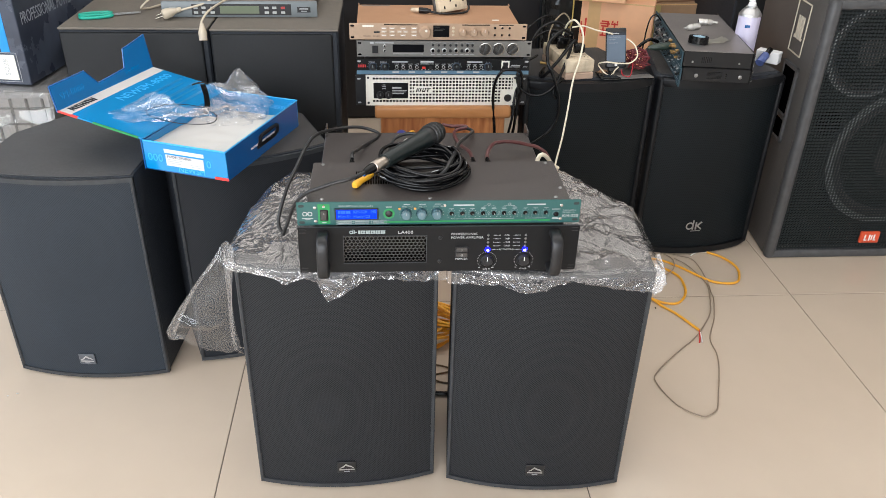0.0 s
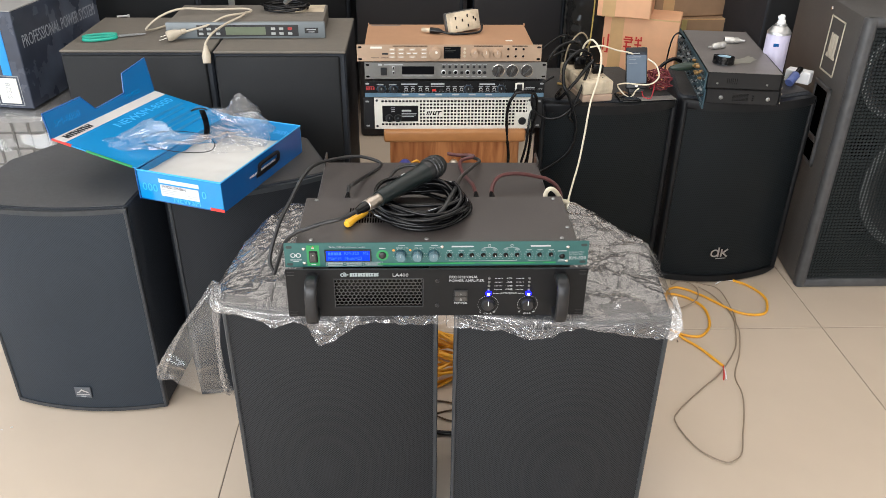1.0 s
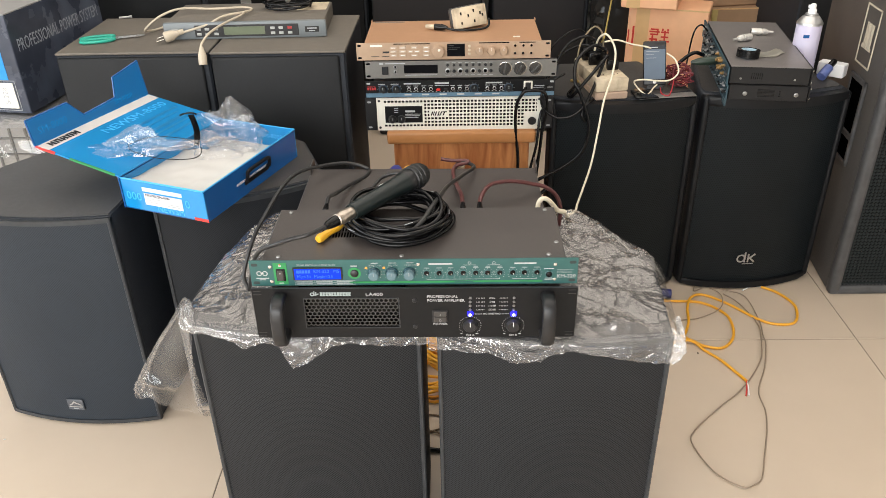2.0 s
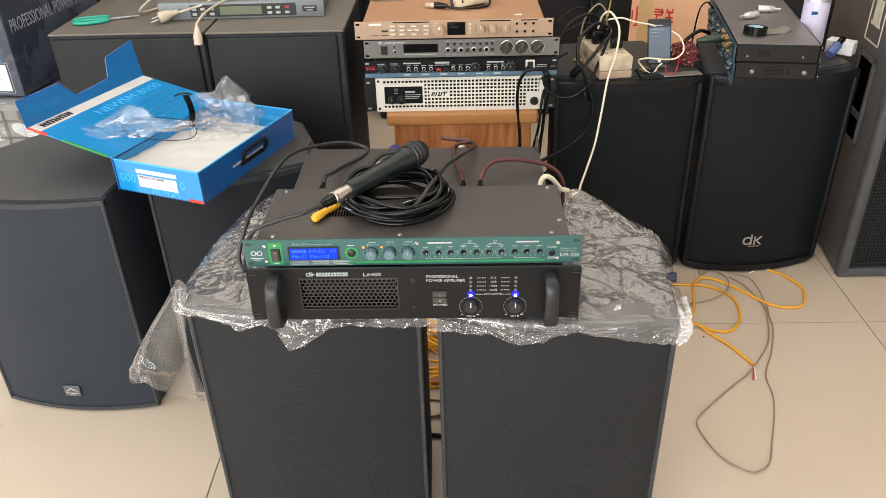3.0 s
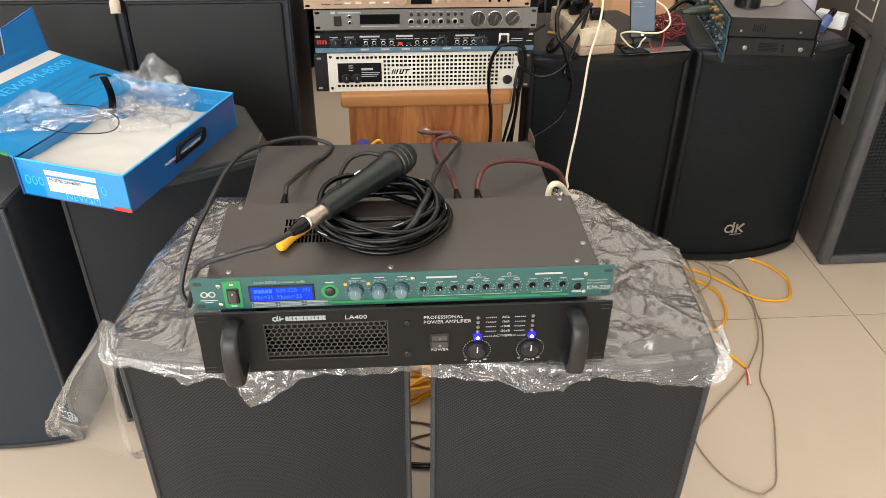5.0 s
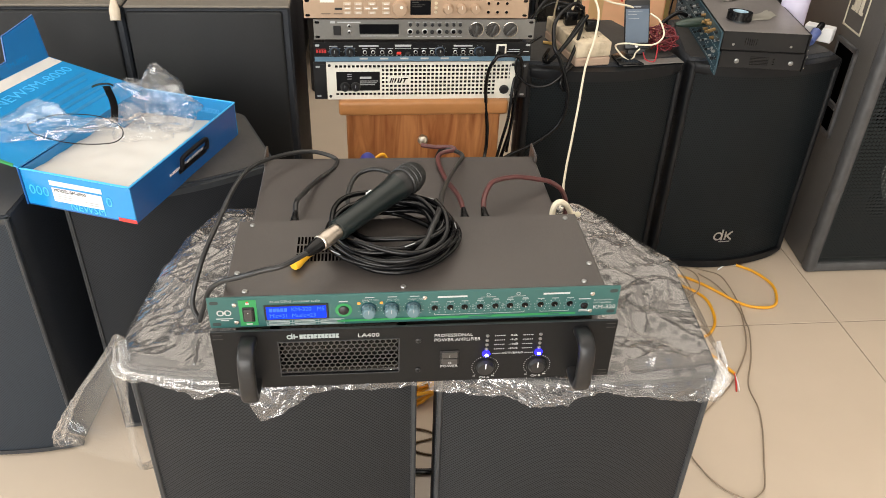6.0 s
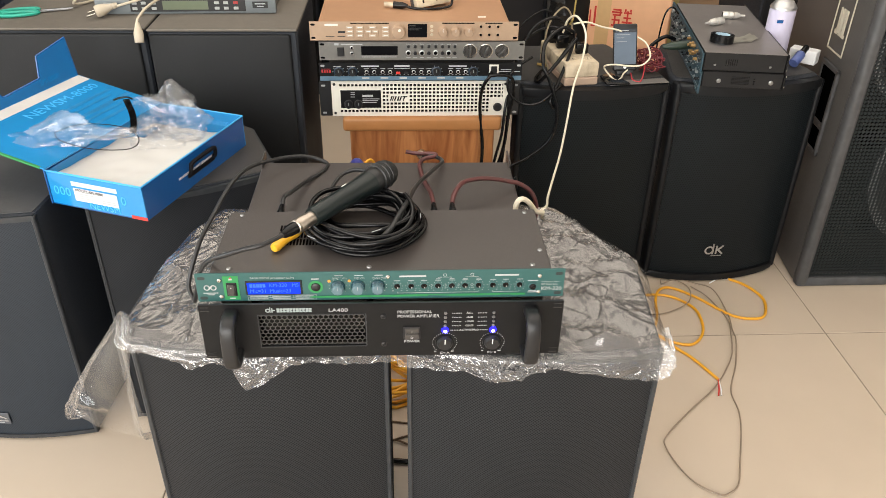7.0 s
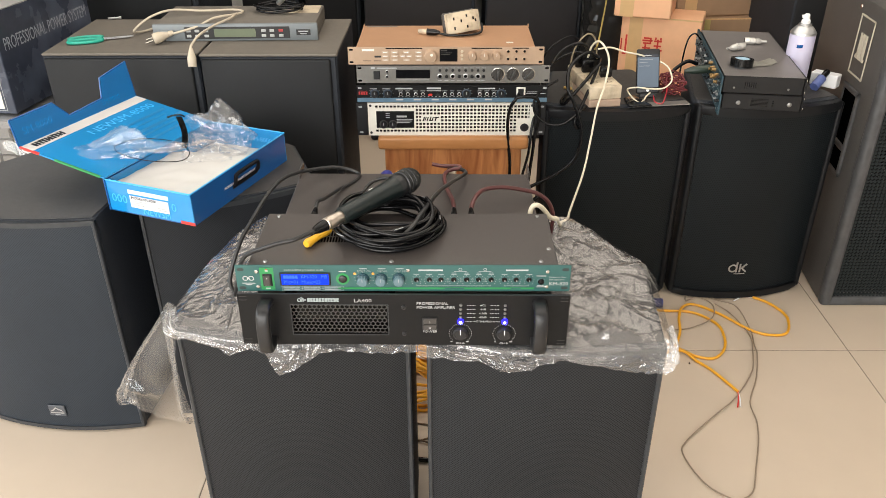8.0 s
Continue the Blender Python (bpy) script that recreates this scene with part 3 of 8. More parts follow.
# front panel, open at the vent
bm = bmesh.new()
xs, zs = (-0.2413, VX0, VX1, 0.2413), (0, VZ0, VZ1, 0.0885)
gv = [[[bm.verts.new((x, y, z)) for z in zs] for x in xs] for y in (0, 0.003)]
for i in range(3):
    for j in range(3):
        if (i, j) != (1, 1):
            for y in (0, 1):
                bm.faces.new((gv[y][i][j], gv[y][i + 1][j], gv[y][i + 1][j + 1], gv[y][i][j + 1]))
for e in [e for e in bm.edges if len(e.link_faces) == 1 and e.verts[0].co.y == 0]:
    a, b = e.verts
    mate = {tuple(v.co): v for v in bm.verts}
    bm.faces.new((a, b, mate[(b.co.x, gv[1][0][0].co.y, b.co.z)], mate[(a.co.x, gv[1][0][0].co.y, a.co.z)]))
panel = part("front_panel", bm, BLACK, amp)
part("panel_rim", box(-0.2413, 0.2413, 0.0005, 0.0035, 0.0885, 0.0892), FRAME, panel)
rack_slots(panel, 0.2413, 0.0885, DARK_FRAME)
# thin grey bars paint the lit rims of the rack slots
for s in (-1, 1):
    for z in (0.0065, 0.082):
        bm = bmesh.new()
        add_box(bm, s * 0.2333 - 0.0055, s * 0.2333 + 0.0055, -0.0006, 0, z - 0.0034, z - 0.0027)
        add_box(bm, s * 0.2333 - 0.0055, s * 0.2333 + 0.0055, -0.0006, 0, z + 0.0027, z + 0.0032)
        part("slot_edge", bm, GREY_METAL, panel)
part("chassis", box(-0.218, 0.218, 0.024, 0.43, 0.004, 0.0862, 0.0015), CHASSIS, amp)
for s in (-1, 1):
    part("rear_ear", box(s * 0.2165 - 0.0015, s * 0.2165 + 0.0015, 0.405, 0.45, 0.03, 0.1, 0.0008), CHASSIS, amp)
for s in (-1, 1):
    for y in (0.05, 0.38):
        part("foot", lathe([(0, -0.01), (0.011, -0.01), (0.012, 0.004), (0, 0.004)], 12, pose(s * 0.17, y, 0)), RUBBER, amp)
part("vent_back", box(VX0 - 0.01, VX1 + 0.01, 0.018, 0.022, VZ0 - 0.01, VZ1 + 0.01), RUBBER, amp)
bm = bmesh.new()
p = 0.0068
rows_n, cols_n = 9, 21
for i in range(cols_n + 1):
    for j in range(rows_n + 1):
        cx = VX0 + (i + 0.5 * (j % 2)) * p
        cz = VZ0 + j * p * 0.866
        rad = p / math.sqrt(3)
        for k in (0, 1, 2):
            a0, a1 = radians(90 + 60 * k), radians(150 + 60 * k)
            q0 = (cx + rad * math.cos(a0), cz + rad * math.sin(a0))
            q1 = (cx + rad * math.cos(a1), cz + rad * math.sin(a1))
            if all(VX0 - 0.001 < q[0] < VX1 + 0.001 and VZ0 - 0.001 < q[1] < VZ1 + 0.001 for q in (q0, q1)):
                ln = math.dist(q0, q1)
                m = Matrix.Translation(((q0[0] + q1[0]) / 2, 0.0022, (q0[1] + q1[1]) / 2)) @ Matrix.Rotation(-math.atan2(q1[1] - q0[1], q1[0] - q0[0]), 4, "Y")
                add_box(bm, -ln / 2, ln / 2, -0.0006, 0.0006, -0.00055, 0.00055, m=m)
part("vent_grille", bm, GREY_METAL, amp, "black honeycomb grille", smooth=False)
bm = bmesh.new()
for a in ((VX0 - 0.001, VX1 + 0.001, VZ0 - 0.0012, VZ0), (VX0 - 0.001, VX1 + 0.001, VZ1, VZ1 + 0.001), (VX1, VX1 + 0.0014, VZ0, VZ1), (VX0 - 0.001, VX0, VZ0, VZ1)):
    add_box(bm, a[0], a[1], -0.0008, 0.002, a[2], a[3])
part("vent_frame", bm, FRAME, amp)
for x in (-0.199, 0.197):
    bm = bmesh.new()
    way = spline([(x, 0.001, 0.076), (x, -0.016, 0.0785), (x, -0.029, 0.075), (x, -0.0345, 0.064), (x, -0.036, 0.045), (x, -0.0355, 0.024), (x, -0.030, 0.013), (x, -0.016, 0.0085), (x, 0.001, 0.011)], 6)
    rings = []
    for i, q in enumerate(way):
        t = (way[min(i + 1, len(way) - 1)] - way[max(i - 1, 0)]).normalized()
        out = Vector((1, 0, 0)).cross(t)
        rings.append([bm.verts.new(q + Vector((1, 0, 0)) * 0.0098 * math.copysign(abs(math.cos(a)) ** 0.6, math.cos(a)) + out * 0.0062 * math.copysign(abs(math.sin(a)) ** 0.6, math.sin(a)))
                      for a in [2 * math.pi * k / 16 for k in range(16)]])
    for a, b in zip(rings, rings[1:]):
        for k in range(16):
            bm.faces.new((a[k], a[(k + 1) % 16], b[(k + 1) % 16], b[k]))
    part("handle", bm, PLASTIC, amp, "black D-shaped handle")
sw = part("power_switch", box(0.0265, 0.0495, -0.002, 0, 0.0285, 0.05, 0.0008), PLASTIC, amp)
bm = bmesh.new()
add_box(bm, 0.0285, 0.0475, -0.0055, -0.001, 0.0305, 0.0395, 0.001)
add_box(bm, 0.0285, 0.0475, -0.0035, -0.001, 0.0395, 0.048, 0.001)
part("rocker", bm, ROCKER, sw)
lettering("rocker_mark", "I", 0.005, PANEL_INK, sw, front_face(0.038, -0.0042, 0.0435), "CENTER")
lettering("rocker_mark", "O", 0.005, PANEL_INK, sw, front_face(0.038, -0.0062, 0.035), "CENTER")
lettering("lettering", "POWER", 0.0052, PANEL_INK, amp, front_face(0.038, -0.0004, 0.0245), "CENTER", stretch=1.2)
lettering("lettering", "LA400", 0.0082, PANEL_INK, amp, front_face(-0.0725, -0.0004, 0.0785), stretch=1.2)
lettering("lettering", "PROFESSIONAL", 0.0066, PANEL_INK, amp, front_face(0.0185, -0.0004, 0.0742), stretch=1.03)
lettering("lettering", "POWER AMPLIFIER", 0.0066, PANEL_INK, amp, front_face(0.0185, -0.0004, 0.0672), stretch=1.03)
bm = bmesh.new()
ring(bm, -0.1515, 0.0795, 0.0016, 0.0033, -0.0006)
add_box(bm, -0.1492, -0.1478, -0.0007, -0.0002, 0.0765, 0.0845)
add_box(bm, -0.1468, -0.1452, -0.0007, -0.0002, 0.0765, 0.0832)
add_box(bm, -0.1452, -0.142, -0.0007, -0.0002, 0.0788, 0.0804)
for k in range(11):
    x = -0.1398 + k * 0.0042
    add_box(bm, x, x + 0.0037, -0.0007, -0.0002, 0.0765, 0.0786)
    add_box(bm, x, x + 0.0037, -0.0007, -0.0002, 0.0806, 0.0828)
    add_box(bm, x + (0.0004 if k % 2 else 0.0), x + (0.0026 if k % 3 else 0.0037), -0.0007, -0.0002, 0.0786, 0.0806)
part("maker_mark", bm, GREY_PRINT, amp, "white block maker's mark", smooth=False)
for x in (0.083, 0.148):
    led = part("lamp", lathe([(0.0050, 0), (0.0048, 0.0014), (0.0035, 0.0032), (0, 0.004)], 14, face_m(x, 0.043)), LED, amp, "lit blue lamp")
    part("lamp_core", lathe([(0.0026, 0), (0.0021, 0.001), (0, 0.0014)], 12, face_m(x, 0.043, -0.0030)), LED_CORE, led)
    for z in (0.0505, 0.0575, 0.0645, 0.0715):
        part("unlit_lamp", lathe([(0.0022, 0), (0.0022, 0.0008), (0.0014, 0.002), (0, 0.0022)], 10, face_m(x, z)), STEEL_DARK, amp)
    kb = knob(amp, x, 0.0215, 0.0112, 0.0060, PLASTIC, WHITE_INK)
    part("knob_skirt", lathe([(0.0134, 0), (0.0131, 0.0016), (0.0112, 0.002)], 28, face_m(x, 0.0215)), BLACK, kb)
    bm = bmesh.new()
    for k in range(25):
        a = radians(-225 + 270 * k / 24) + math.pi
        ring(bm, x + 0.0166 * math.cos(a + math.pi), 0.0215 + 0.0166 * math.sin(a + math.pi) * -1, 0.0, 0.0006, -0.0005, 6)
    part("dial_dots", bm, PANEL_INK, amp, smooth=False)
    bars("dial_mark", amp, [(x - 0.0145, x - 0.0115, 0.0062, 0.0072), (x + 0.0085, x + 0.0125, 0.006, 0.0074)], PANEL_INK)
lettering("lettering", "CH A", 0.0046, PANEL_INK, amp, front_face(0.083, -0.0004, 0.0035), "CENTER", stretch=1.2)
lettering("lettering", "CH B", 0.0046, PANEL_INK, amp, front_face(0.148, -0.0004, 0.0035), "CENTER", stretch=1.2)
for z, word in ((0.0715, "ACL"), (0.0645, "-3dB"), (0.0575, "-10dB"), (0.0505, "-20dB"), (0.043, "ACTIVE/PRO")):
    lettering("lettering", word, 0.0042, PANEL_INK, amp, front_face(0.1155, -0.0004, z), "CENTER", stretch=1.15)
    hw = 0.0135 if word == "ACTIVE/PRO" else 0.0095
    for s in (-1, 1):
        bars("dotted_line", amp, [(0.1155 + s * (hw + 0.0022 * k) - 0.0006, 0.1155 + s * (hw + 0.0022 * k) + 0.0006, z - 0.0006, z + 0.0006)
                                  for k in range(1, 6 if hw > 0.01 else 7)], PANEL_INK)
for z in (0.0675, 0.0205):
    part("panel_screw", lathe([(0.0036, 0), (0.0036, 0.0012), (0.0024, 0.0022), (0.0013, 0.0022), (0.001, 0.001), (0, 0.001)], 14, face_m(0.0, z)), PLASTIC, amp)

def pot(parent, x, z):
    """A sunken trimmer: a dark collar, its shaft's glint put in as a silver chip."""
    j = part("trimmer", lathe([(0.0056, 0), (0.0056, 0.0009), (0.0044, 0.0013), (0.0040, 0.0003), (0, 0.0003)], 18, face_m(x, z)), POT_RING, parent, "small black trimmer with a teal collar")
    part("trimmer_hole", lathe([(0.0039, 0.0004), (0.0037, 0.0008), (0.0016, 0.0008), (0.0015, 0.0019), (0, 0.0020)], 14, face_m(x, z)), RUBBER, j)
    part("shaft_end", box(x + 0.0002, x + 0.0016, -0.0026, -0.0019, z - 0.0024, z - 0.0004), SILVER, j)


# green karaoke processor on top of it
proc = thing("karaoke_processor", pose(0, 0.001, 0.6585), "slim teal-green karaoke processor with a blue display, on the amplifier", "audio processor")
gp = part("front_panel", box(-0.2413, 0.2413, 0, 0.003, 0, 0.0438, 0.0006), GREEN, proc)
rack_slots(gp, 0.2413, 0.0438, SLOT_GREY)
part("chassis", box(-0.2235, 0.2235, 0.0032, 0.164, 0.0015, 0.0432, 0.0012), CHASSIS, proc, "dark grey powder-coated case")
for x, y in ((-0.199, 0.012), (-0.017, 0.012), (0.199, 0.012), (-0.212, 0.048), (0.214, 0.048), (-0.205, 0.153), (0.207, 0.153)):
    screw(proc, pose(x, y, 0.0432))
bm = bmesh.new()
for r in range(3):
    for k in range(15):
        add_box(bm, -0.145 + k * 0.0044, -0.145 + k * 0.0044 + 0.0026, 0.069 + r * 0.019, 0.069 + r * 0.019 + 0.0155, 0.0428, 0.0435)
part("top_vents", bm, VOID, proc, "black slotted vents", smooth=False)
bars("green_stripe", proc, [(-0.095, 0.190, 0.0042, 0.0072)], GREEN_BRIGHT)
bars("green_patch", proc, [(-0.206, -0.186, 0.0035, 0.0405)], GREEN_BRIGHT)
gs = part("power_switch", box(-0.2025, -0.189, -0.0025, 0, 0.0095, 0.0305, 0.001), PLASTIC, proc)
part("rocker", box(-0.2008, -0.1907, -0.0052, -0.001, 0.0115, 0.0285, 0.0015), ROCKER, gs)
bars("patch_print", proc, [(-0.1995, -0.1925, 0.0052, 0.0068), (-0.198, -0.194, 0.0345, 0.0368)], PANEL_INK, -0.0009)
bars("rocker_dot", gs, [(-0.1964, -0.195, 0.0243, 0.0257)], PANEL_INK, -0.0054)
part("indicator", lathe([(0.0016, 0), (0.0012, 0.0012), (0, 0.0015)], 8, face_m(-0.196, 0.0372)), RED_INK, proc)
lc = part("display_bezel", box(-0.178, -0.1045, -0.0018, 0, 0.0105, 0.0325, 0.0006), PLASTIC, proc)
part("display", box(-0.1755, -0.107, -0.0022, -0.0012, 0.0125, 0.0305), LCD, lc, "lit blue character display")
lettering("display_text", "KM-320   M5", 0.0078, LCD_TEXT, lc, front_face(-0.1085, -0.0024, 0.0262), "RIGHT", stretch=0.92)
bars("display_word", lc, [(-0.172 + k * 0.0042, -0.172 + k * 0.0042 + 0.0034, 0.0235, 0.0285) for k in range(5)], LCD_TEXT, -0.0023)
lettering("display_text", "Mic=31  Music=23", 0.0078, LCD_TEXT, lc, front_face(-0.1725, -0.0024, 0.0173), stretch=0.92)
lettering("lettering", "24-bit DSPx2 processor audio", 0.0046, GREY_PRINT, proc, front_face(-0.171, -0.0006, 0.0368), stretch=1.02)
rows = []
for z in (0.0022, 0.0058, 0.0094):
    rows.append((-0.1765, -0.087, z - 0.00025, z + 0.00025))
for x in (-0.1765, -0.147, -0.117, -0.0872):
    rows.append((x, x + 0.0005, 0.0022, 0.0094))
for z in (0.004, 0.0076):
    for x in (-0.174, -0.1445, -0.1145):
        rows.append((x, x + 0.024, z - 0.0007, z + 0.0007))
bars("print_table", proc, rows, GREY_PRINT)
bm = bmesh.new()
ring(bm, -0.087, 0.0215, 0.0, 0.0098, -0.0005, 24)
part("sensor_ring", bm, GREEN_BRIGHT, proc)
part("sensor", lathe([(0.0062, 0), (0.006, 0.002), (0.0045, 0.003), (0, 0.0035)], 18, face_m(-0.087, 0.0215)), PLASTIC, proc, "round black infrared sensor")
bars("small_print", proc, [(-0.092, -0.082, 0.0335, 0.0349)], PANEL_INK)
for x, word in ((-0.058, "EFFECT VOL"), (-0.0318, "MIC VOL"), (-0.006, "MUSIC VOL")):
    kb = knob(proc, x, 0.0218, 0.0094, 0.005, TEAL_KNOB, None, 18)
    cap = part("knob_cap", lathe([(0.0076, 0.004), (0.0071, 0.0108), (0.0062, 0.0118), (0, 0.0120)], 14, face_m(x, 0.0218)), KNOB_CAP, kb, "pale ribbed cap")
    for q in range(12):
        a = 2 * math.pi * q / 12
        part("rib", lathe([(0.0010, 0.0042), (0.0009, 0.0102), (0, 0.0106)], 6, face_m(x + 0.0071 * math.cos(a), 0.0218 + 0.0071 * math.sin(a))), KNOB_CAP, kb)
    part("pointer", box(x - 0.0004, x + 0.0004, -0.0123, -0.0118, 0.0228, 0.0280), GREY_INK, kb)
    lettering("lettering", word, 0.0036, GREY_PRINT, proc, front_face(x + 0.0025, -0.0005, 0.0345), "CENTER")
    bars("small_print", proc, [(x - 0.004, x + 0.007, 0.0383, 0.0392)], PANEL_INK)
    if x < -0.02:
        bm = bmesh.new()
        ring(bm, x - 0.0112, 0.0305, 0, 0.0021, -0.0006, 12)
        part("orange_dot", bm, ORANGE, proc)
    bm = bmesh.new()
    for k in range(11):
        a = radians(-40 + 260 * k / 10)
        ring(bm, x + 0.0118 * math.cos(a), 0.0215 + 0.0114 * math.sin(a), 0, 0.0005, -0.0005, 5)
    part("dial_dots", bm, PANEL_INK, proc, smooth=False)
for x in (0.0193, 0.0378, 0.0548, 0.0732, 0.0916, 0.109, 0.127, 0.146, 0.163, 0.1814):
    pot(proc, x, 0.0205)
    bars("small_print", proc, [(x - 0.004, x + 0.004, 0.0290, 0.0300), (x - 0.0062, x - 0.0048, 0.0132, 0.0142), (x + 0.0048, x + 0.0062, 0.0132, 0.0142)], GREY_PRINT)
    bars("dial_print", proc, [(x + 0.0072 * math.cos(a) - 0.0005, x + 0.0072 * math.cos(a) + 0.0005, 0.0205 + 0.0072 * math.sin(a) - 0.0005, 0.0205 + 0.0072 * math.sin(a) + 0.0005) for a in (-0.5, 0.1, 0.8, 1.57, 2.3, 3.0, 3.6)], GREY_PRINT)
    if 0.07 < x < 0.13:
        bars("small_print", proc, [(x - 0.0095, x - 0.0078, z, z + 0.001) for z in (0.0165, 0.0195, 0.0225)] + [(x - 0.003, x + 0.003, 0.0312, 0.0322)], GREY_PRINT)
jack(proc, 0.199, 0.018, 0.0056, POT_RING)
part("jack_plug", lathe([(0.0044, 0.0), (0.0046, 0.003), (0.0032, 0.0052), (0, 0.006)], 14, face_m(0.199, 0.018)), RUBBER, proc, "black rubber jack cover")
bars("small_print", proc, [(0.0225, 0.0575, 0.0352, 0.0375), (0.148, 0.180, 0.0352, 0.0375), (0.192, 0.206, 0.0262, 0.0274), (0.193, 0.205, 0.0078, 0.0088), (0.194, 0.204, 0.0098, 0.0108)], PANEL_INK)
bars("bracket_line", proc, [(0.0193, 0.127, 0.0098, 0.0102), (0.0193, 0.0197, 0.0098, 0.0122), (0.1266, 0.127, 0.0098, 0.0122),
                             (0.146, 0.1814, 0.0098, 0.0102), (0.146, 0.1464, 0.0098, 0.0122), (0.181, 0.1814, 0.0098, 0.0122),
                             (0.0732, 0.0916, 0.034, 0.0344), (0.109, 0.127, 0.034, 0.0344)], PANEL_INK)
bars("stripe_print", proc, [(0.06, 0.088, 0.0052, 0.0063), (0.156, 0.170, 0.0052, 0.0063)], GREEN, -0.0009)
for x in (0.0824, 0.118):
    bm = bmesh.new()
    ring(bm, x, 0.0375, 0.0018, 0.0024, -0.0005, 14)
    part("print_circle", bm, PANEL_INK, proc)
lettering("lettering", "KM-320", 0.0082, PANEL_INK, proc, front_face(0.2105, -0.0006, 0.0135), stretch=1.05)
lettering("lettering", "Professional Mixer", 0.0032, GREY_PRINT, proc, front_face(0.2105, -0.0006, 0.0245))
lettering("lettering", "DSP Digital Echo", 0.0032, GREY_PRINT, proc, front_face(0.2105, -0.0006, 0.0205))
bm = bmesh.new()
for s in (-1, 1):
    ring(bm, -0.2235 + s * 0.0042, 0.0225, 0.0028, 0.0042, -0.0005, 16)
add_box(bm, -0.2255, -0.2215, -0.0007, -0.0002, 0.0218, 0.0232)
add_box(bm, -0.233, -0.214, -0.0007, -0.0002, 0.0138, 0.0148)
add_box(bm, -0.228, -0.219, -0.0007, -0.0002, 0.0112, 0.0121)
part("maker_mark", bm, PANEL_INK, proc, "white double-ring maker's mark")
for x, z in ((-0.2105, 0.034), (-0.2105, 0.0085), (0.2075, 0.034), (0.2075, 0.0085), (0.0075, 0.036)):
    part("panel_screw", lathe([(0.0030, 0), (0.0029, 0.0012), (0.002, 0.0022), (0.001, 0.0023), (0.0008, 0.0014), (0, 0.0014)], 12, face_m(x, z)), CHROME, proc)
for x in (-0.154, 0.075, 0.103, -0.083):
    pl = part("rear_plug", lathe([(0.0066, 0), (0.0066, 0.014), (0.0056, 0.02), (0.0036, 0.036)], 14, pose(x, 0.163, 0.030, -84, 0, 0)), RUBBER, proc, "black cable plug")
    part("plug_ring", lathe([(0.0066, 0.0), (0.0066, 0.005), (0.006, 0.005)], 12, pose(x, 0.163, 0.030, -84, 0, 0)), CHROME, pl)


# stack of rack units on the pedestal
white = thing("rack_amplifier", pose(0.0725, 0.972, 0.517), "cream-fronted amplifier with a square-hole grille", "amplifier", "stacked rack units")
W, H = 0.2145, 0.089
part("grille_back", box(-W + 0.003, W - 0.003, 0.004, 0.006, 0.004, H - 0.004), RUBBER, white)
bm = bmesh.new()
ph, n_c, n_r = 0.0094, 43, 8
gx0, gx1, gz0, gz1 = -W + 0.018, W - 0.012, 0.008, 0.083
for i in range(n_c + 1):
    x = gx0 + i * ph
    if x < gx1 + 0.001:
        add_box(bm, x - 0.0016, x + 0.0016, 0, 0.003, gz0, gz1)
for j in range(n_r + 1):
    z = gz0 + j * (gz1 - gz0) / n_r
    add_box(bm, gx0, gx1, 0.0002, 0.0028, z - 0.0016, z + 0.0016)
part("grille", bm, WHITE_PANEL, white, "cream square-hole grille", smooth=False)
bm = bmesh.new()
for a in ((-W, gx0, 0, H), (gx1, W, 0, H), (gx0, gx1, 0, gz0), (gx0, gx1, gz1, H)):
    add_box(bm, a[0], a[1], -0.0003, 0.0032, a[2], a[3])
add_box(bm, -W + 0.018, -W + 0.124, -0.0006, 0.003, 0.018, 0.073)
add_box(bm, -0.078, -0.028, -0.0006, 0.003, 0.0355, 0.055)
add_box(bm, 0.172, W - 0.005, -0.0006, 0.003, 0.008, 0.046)
part("front_plate", bm, WHITE_PANEL, white, "cream painted front plate", smooth=False)
ins = part("control_window", box(-W + 0.0215, -W + 0.119, -0.0012, 0, 0.0215, 0.0665), BLACK, white, "black control window")
for x in (-W + 0.040, -W + 0.064):
    kn = knob(ins, x, 0.031, 0.0095, 0.012, PLASTIC, GREY_INK, 16)
    part("knob_ring", lathe([(0.0112, 0), (0.0112, 0.0012), (0.0096, 0.0014)], 18, face_m(x, 0.031, -0.0012)), GREY_METAL, kn)
bars("window_print", ins, [(-W + 0.074, -W + 0.100, 0.050, 0.055), (-W + 0.074, -W + 0.115, 0.044, 0.0455), (-W + 0.074, -W + 0.112, 0.0395, 0.041), (-W + 0.074, -W + 0.108, 0.035, 0.0365),
                           (-W + 0.046, -W + 0.056, 0.060, 0.0615), (-W + 0.046, -W + 0.056, 0.055, 0.0565), (-W + 0.046, -W + 0.056, 0.049, 0.0505)], PANEL_INK, -0.0014)
bm = bmesh.new()
for k, (x, w0) in enumerate(((-0.072, 0.003), (-0.067, 0.0022), (-0.062, 0.003), (-0.055, 0.003), (-0.049, 0.003), (-0.041, 0.003))):
    add_box(bm, x, x + w0, -0.0012, -0.0004, -0.0055, 0.0055)
add_box(bm, -0.055, -0.046, -0.0012, -0.0004, -0.0055, -0.003)
add_box(bm, -0.045, -0.033, -0.0012, -0.0004, 0.003, 0.0055)
bmesh.ops.transform(bm, matrix=Matrix(((1, 0, 0.35, 0), (0, 1, 0, 0), (0, 0, 1, 0.0455), (0, 0, 0, 1))), verts=bm.verts)
part("maker_mark", bm, RUBBER, white, "black slanted maker's mark", smooth=False)
knob(white, W - 0.024, 0.022, 0.011, 0.006, PLASTIC)
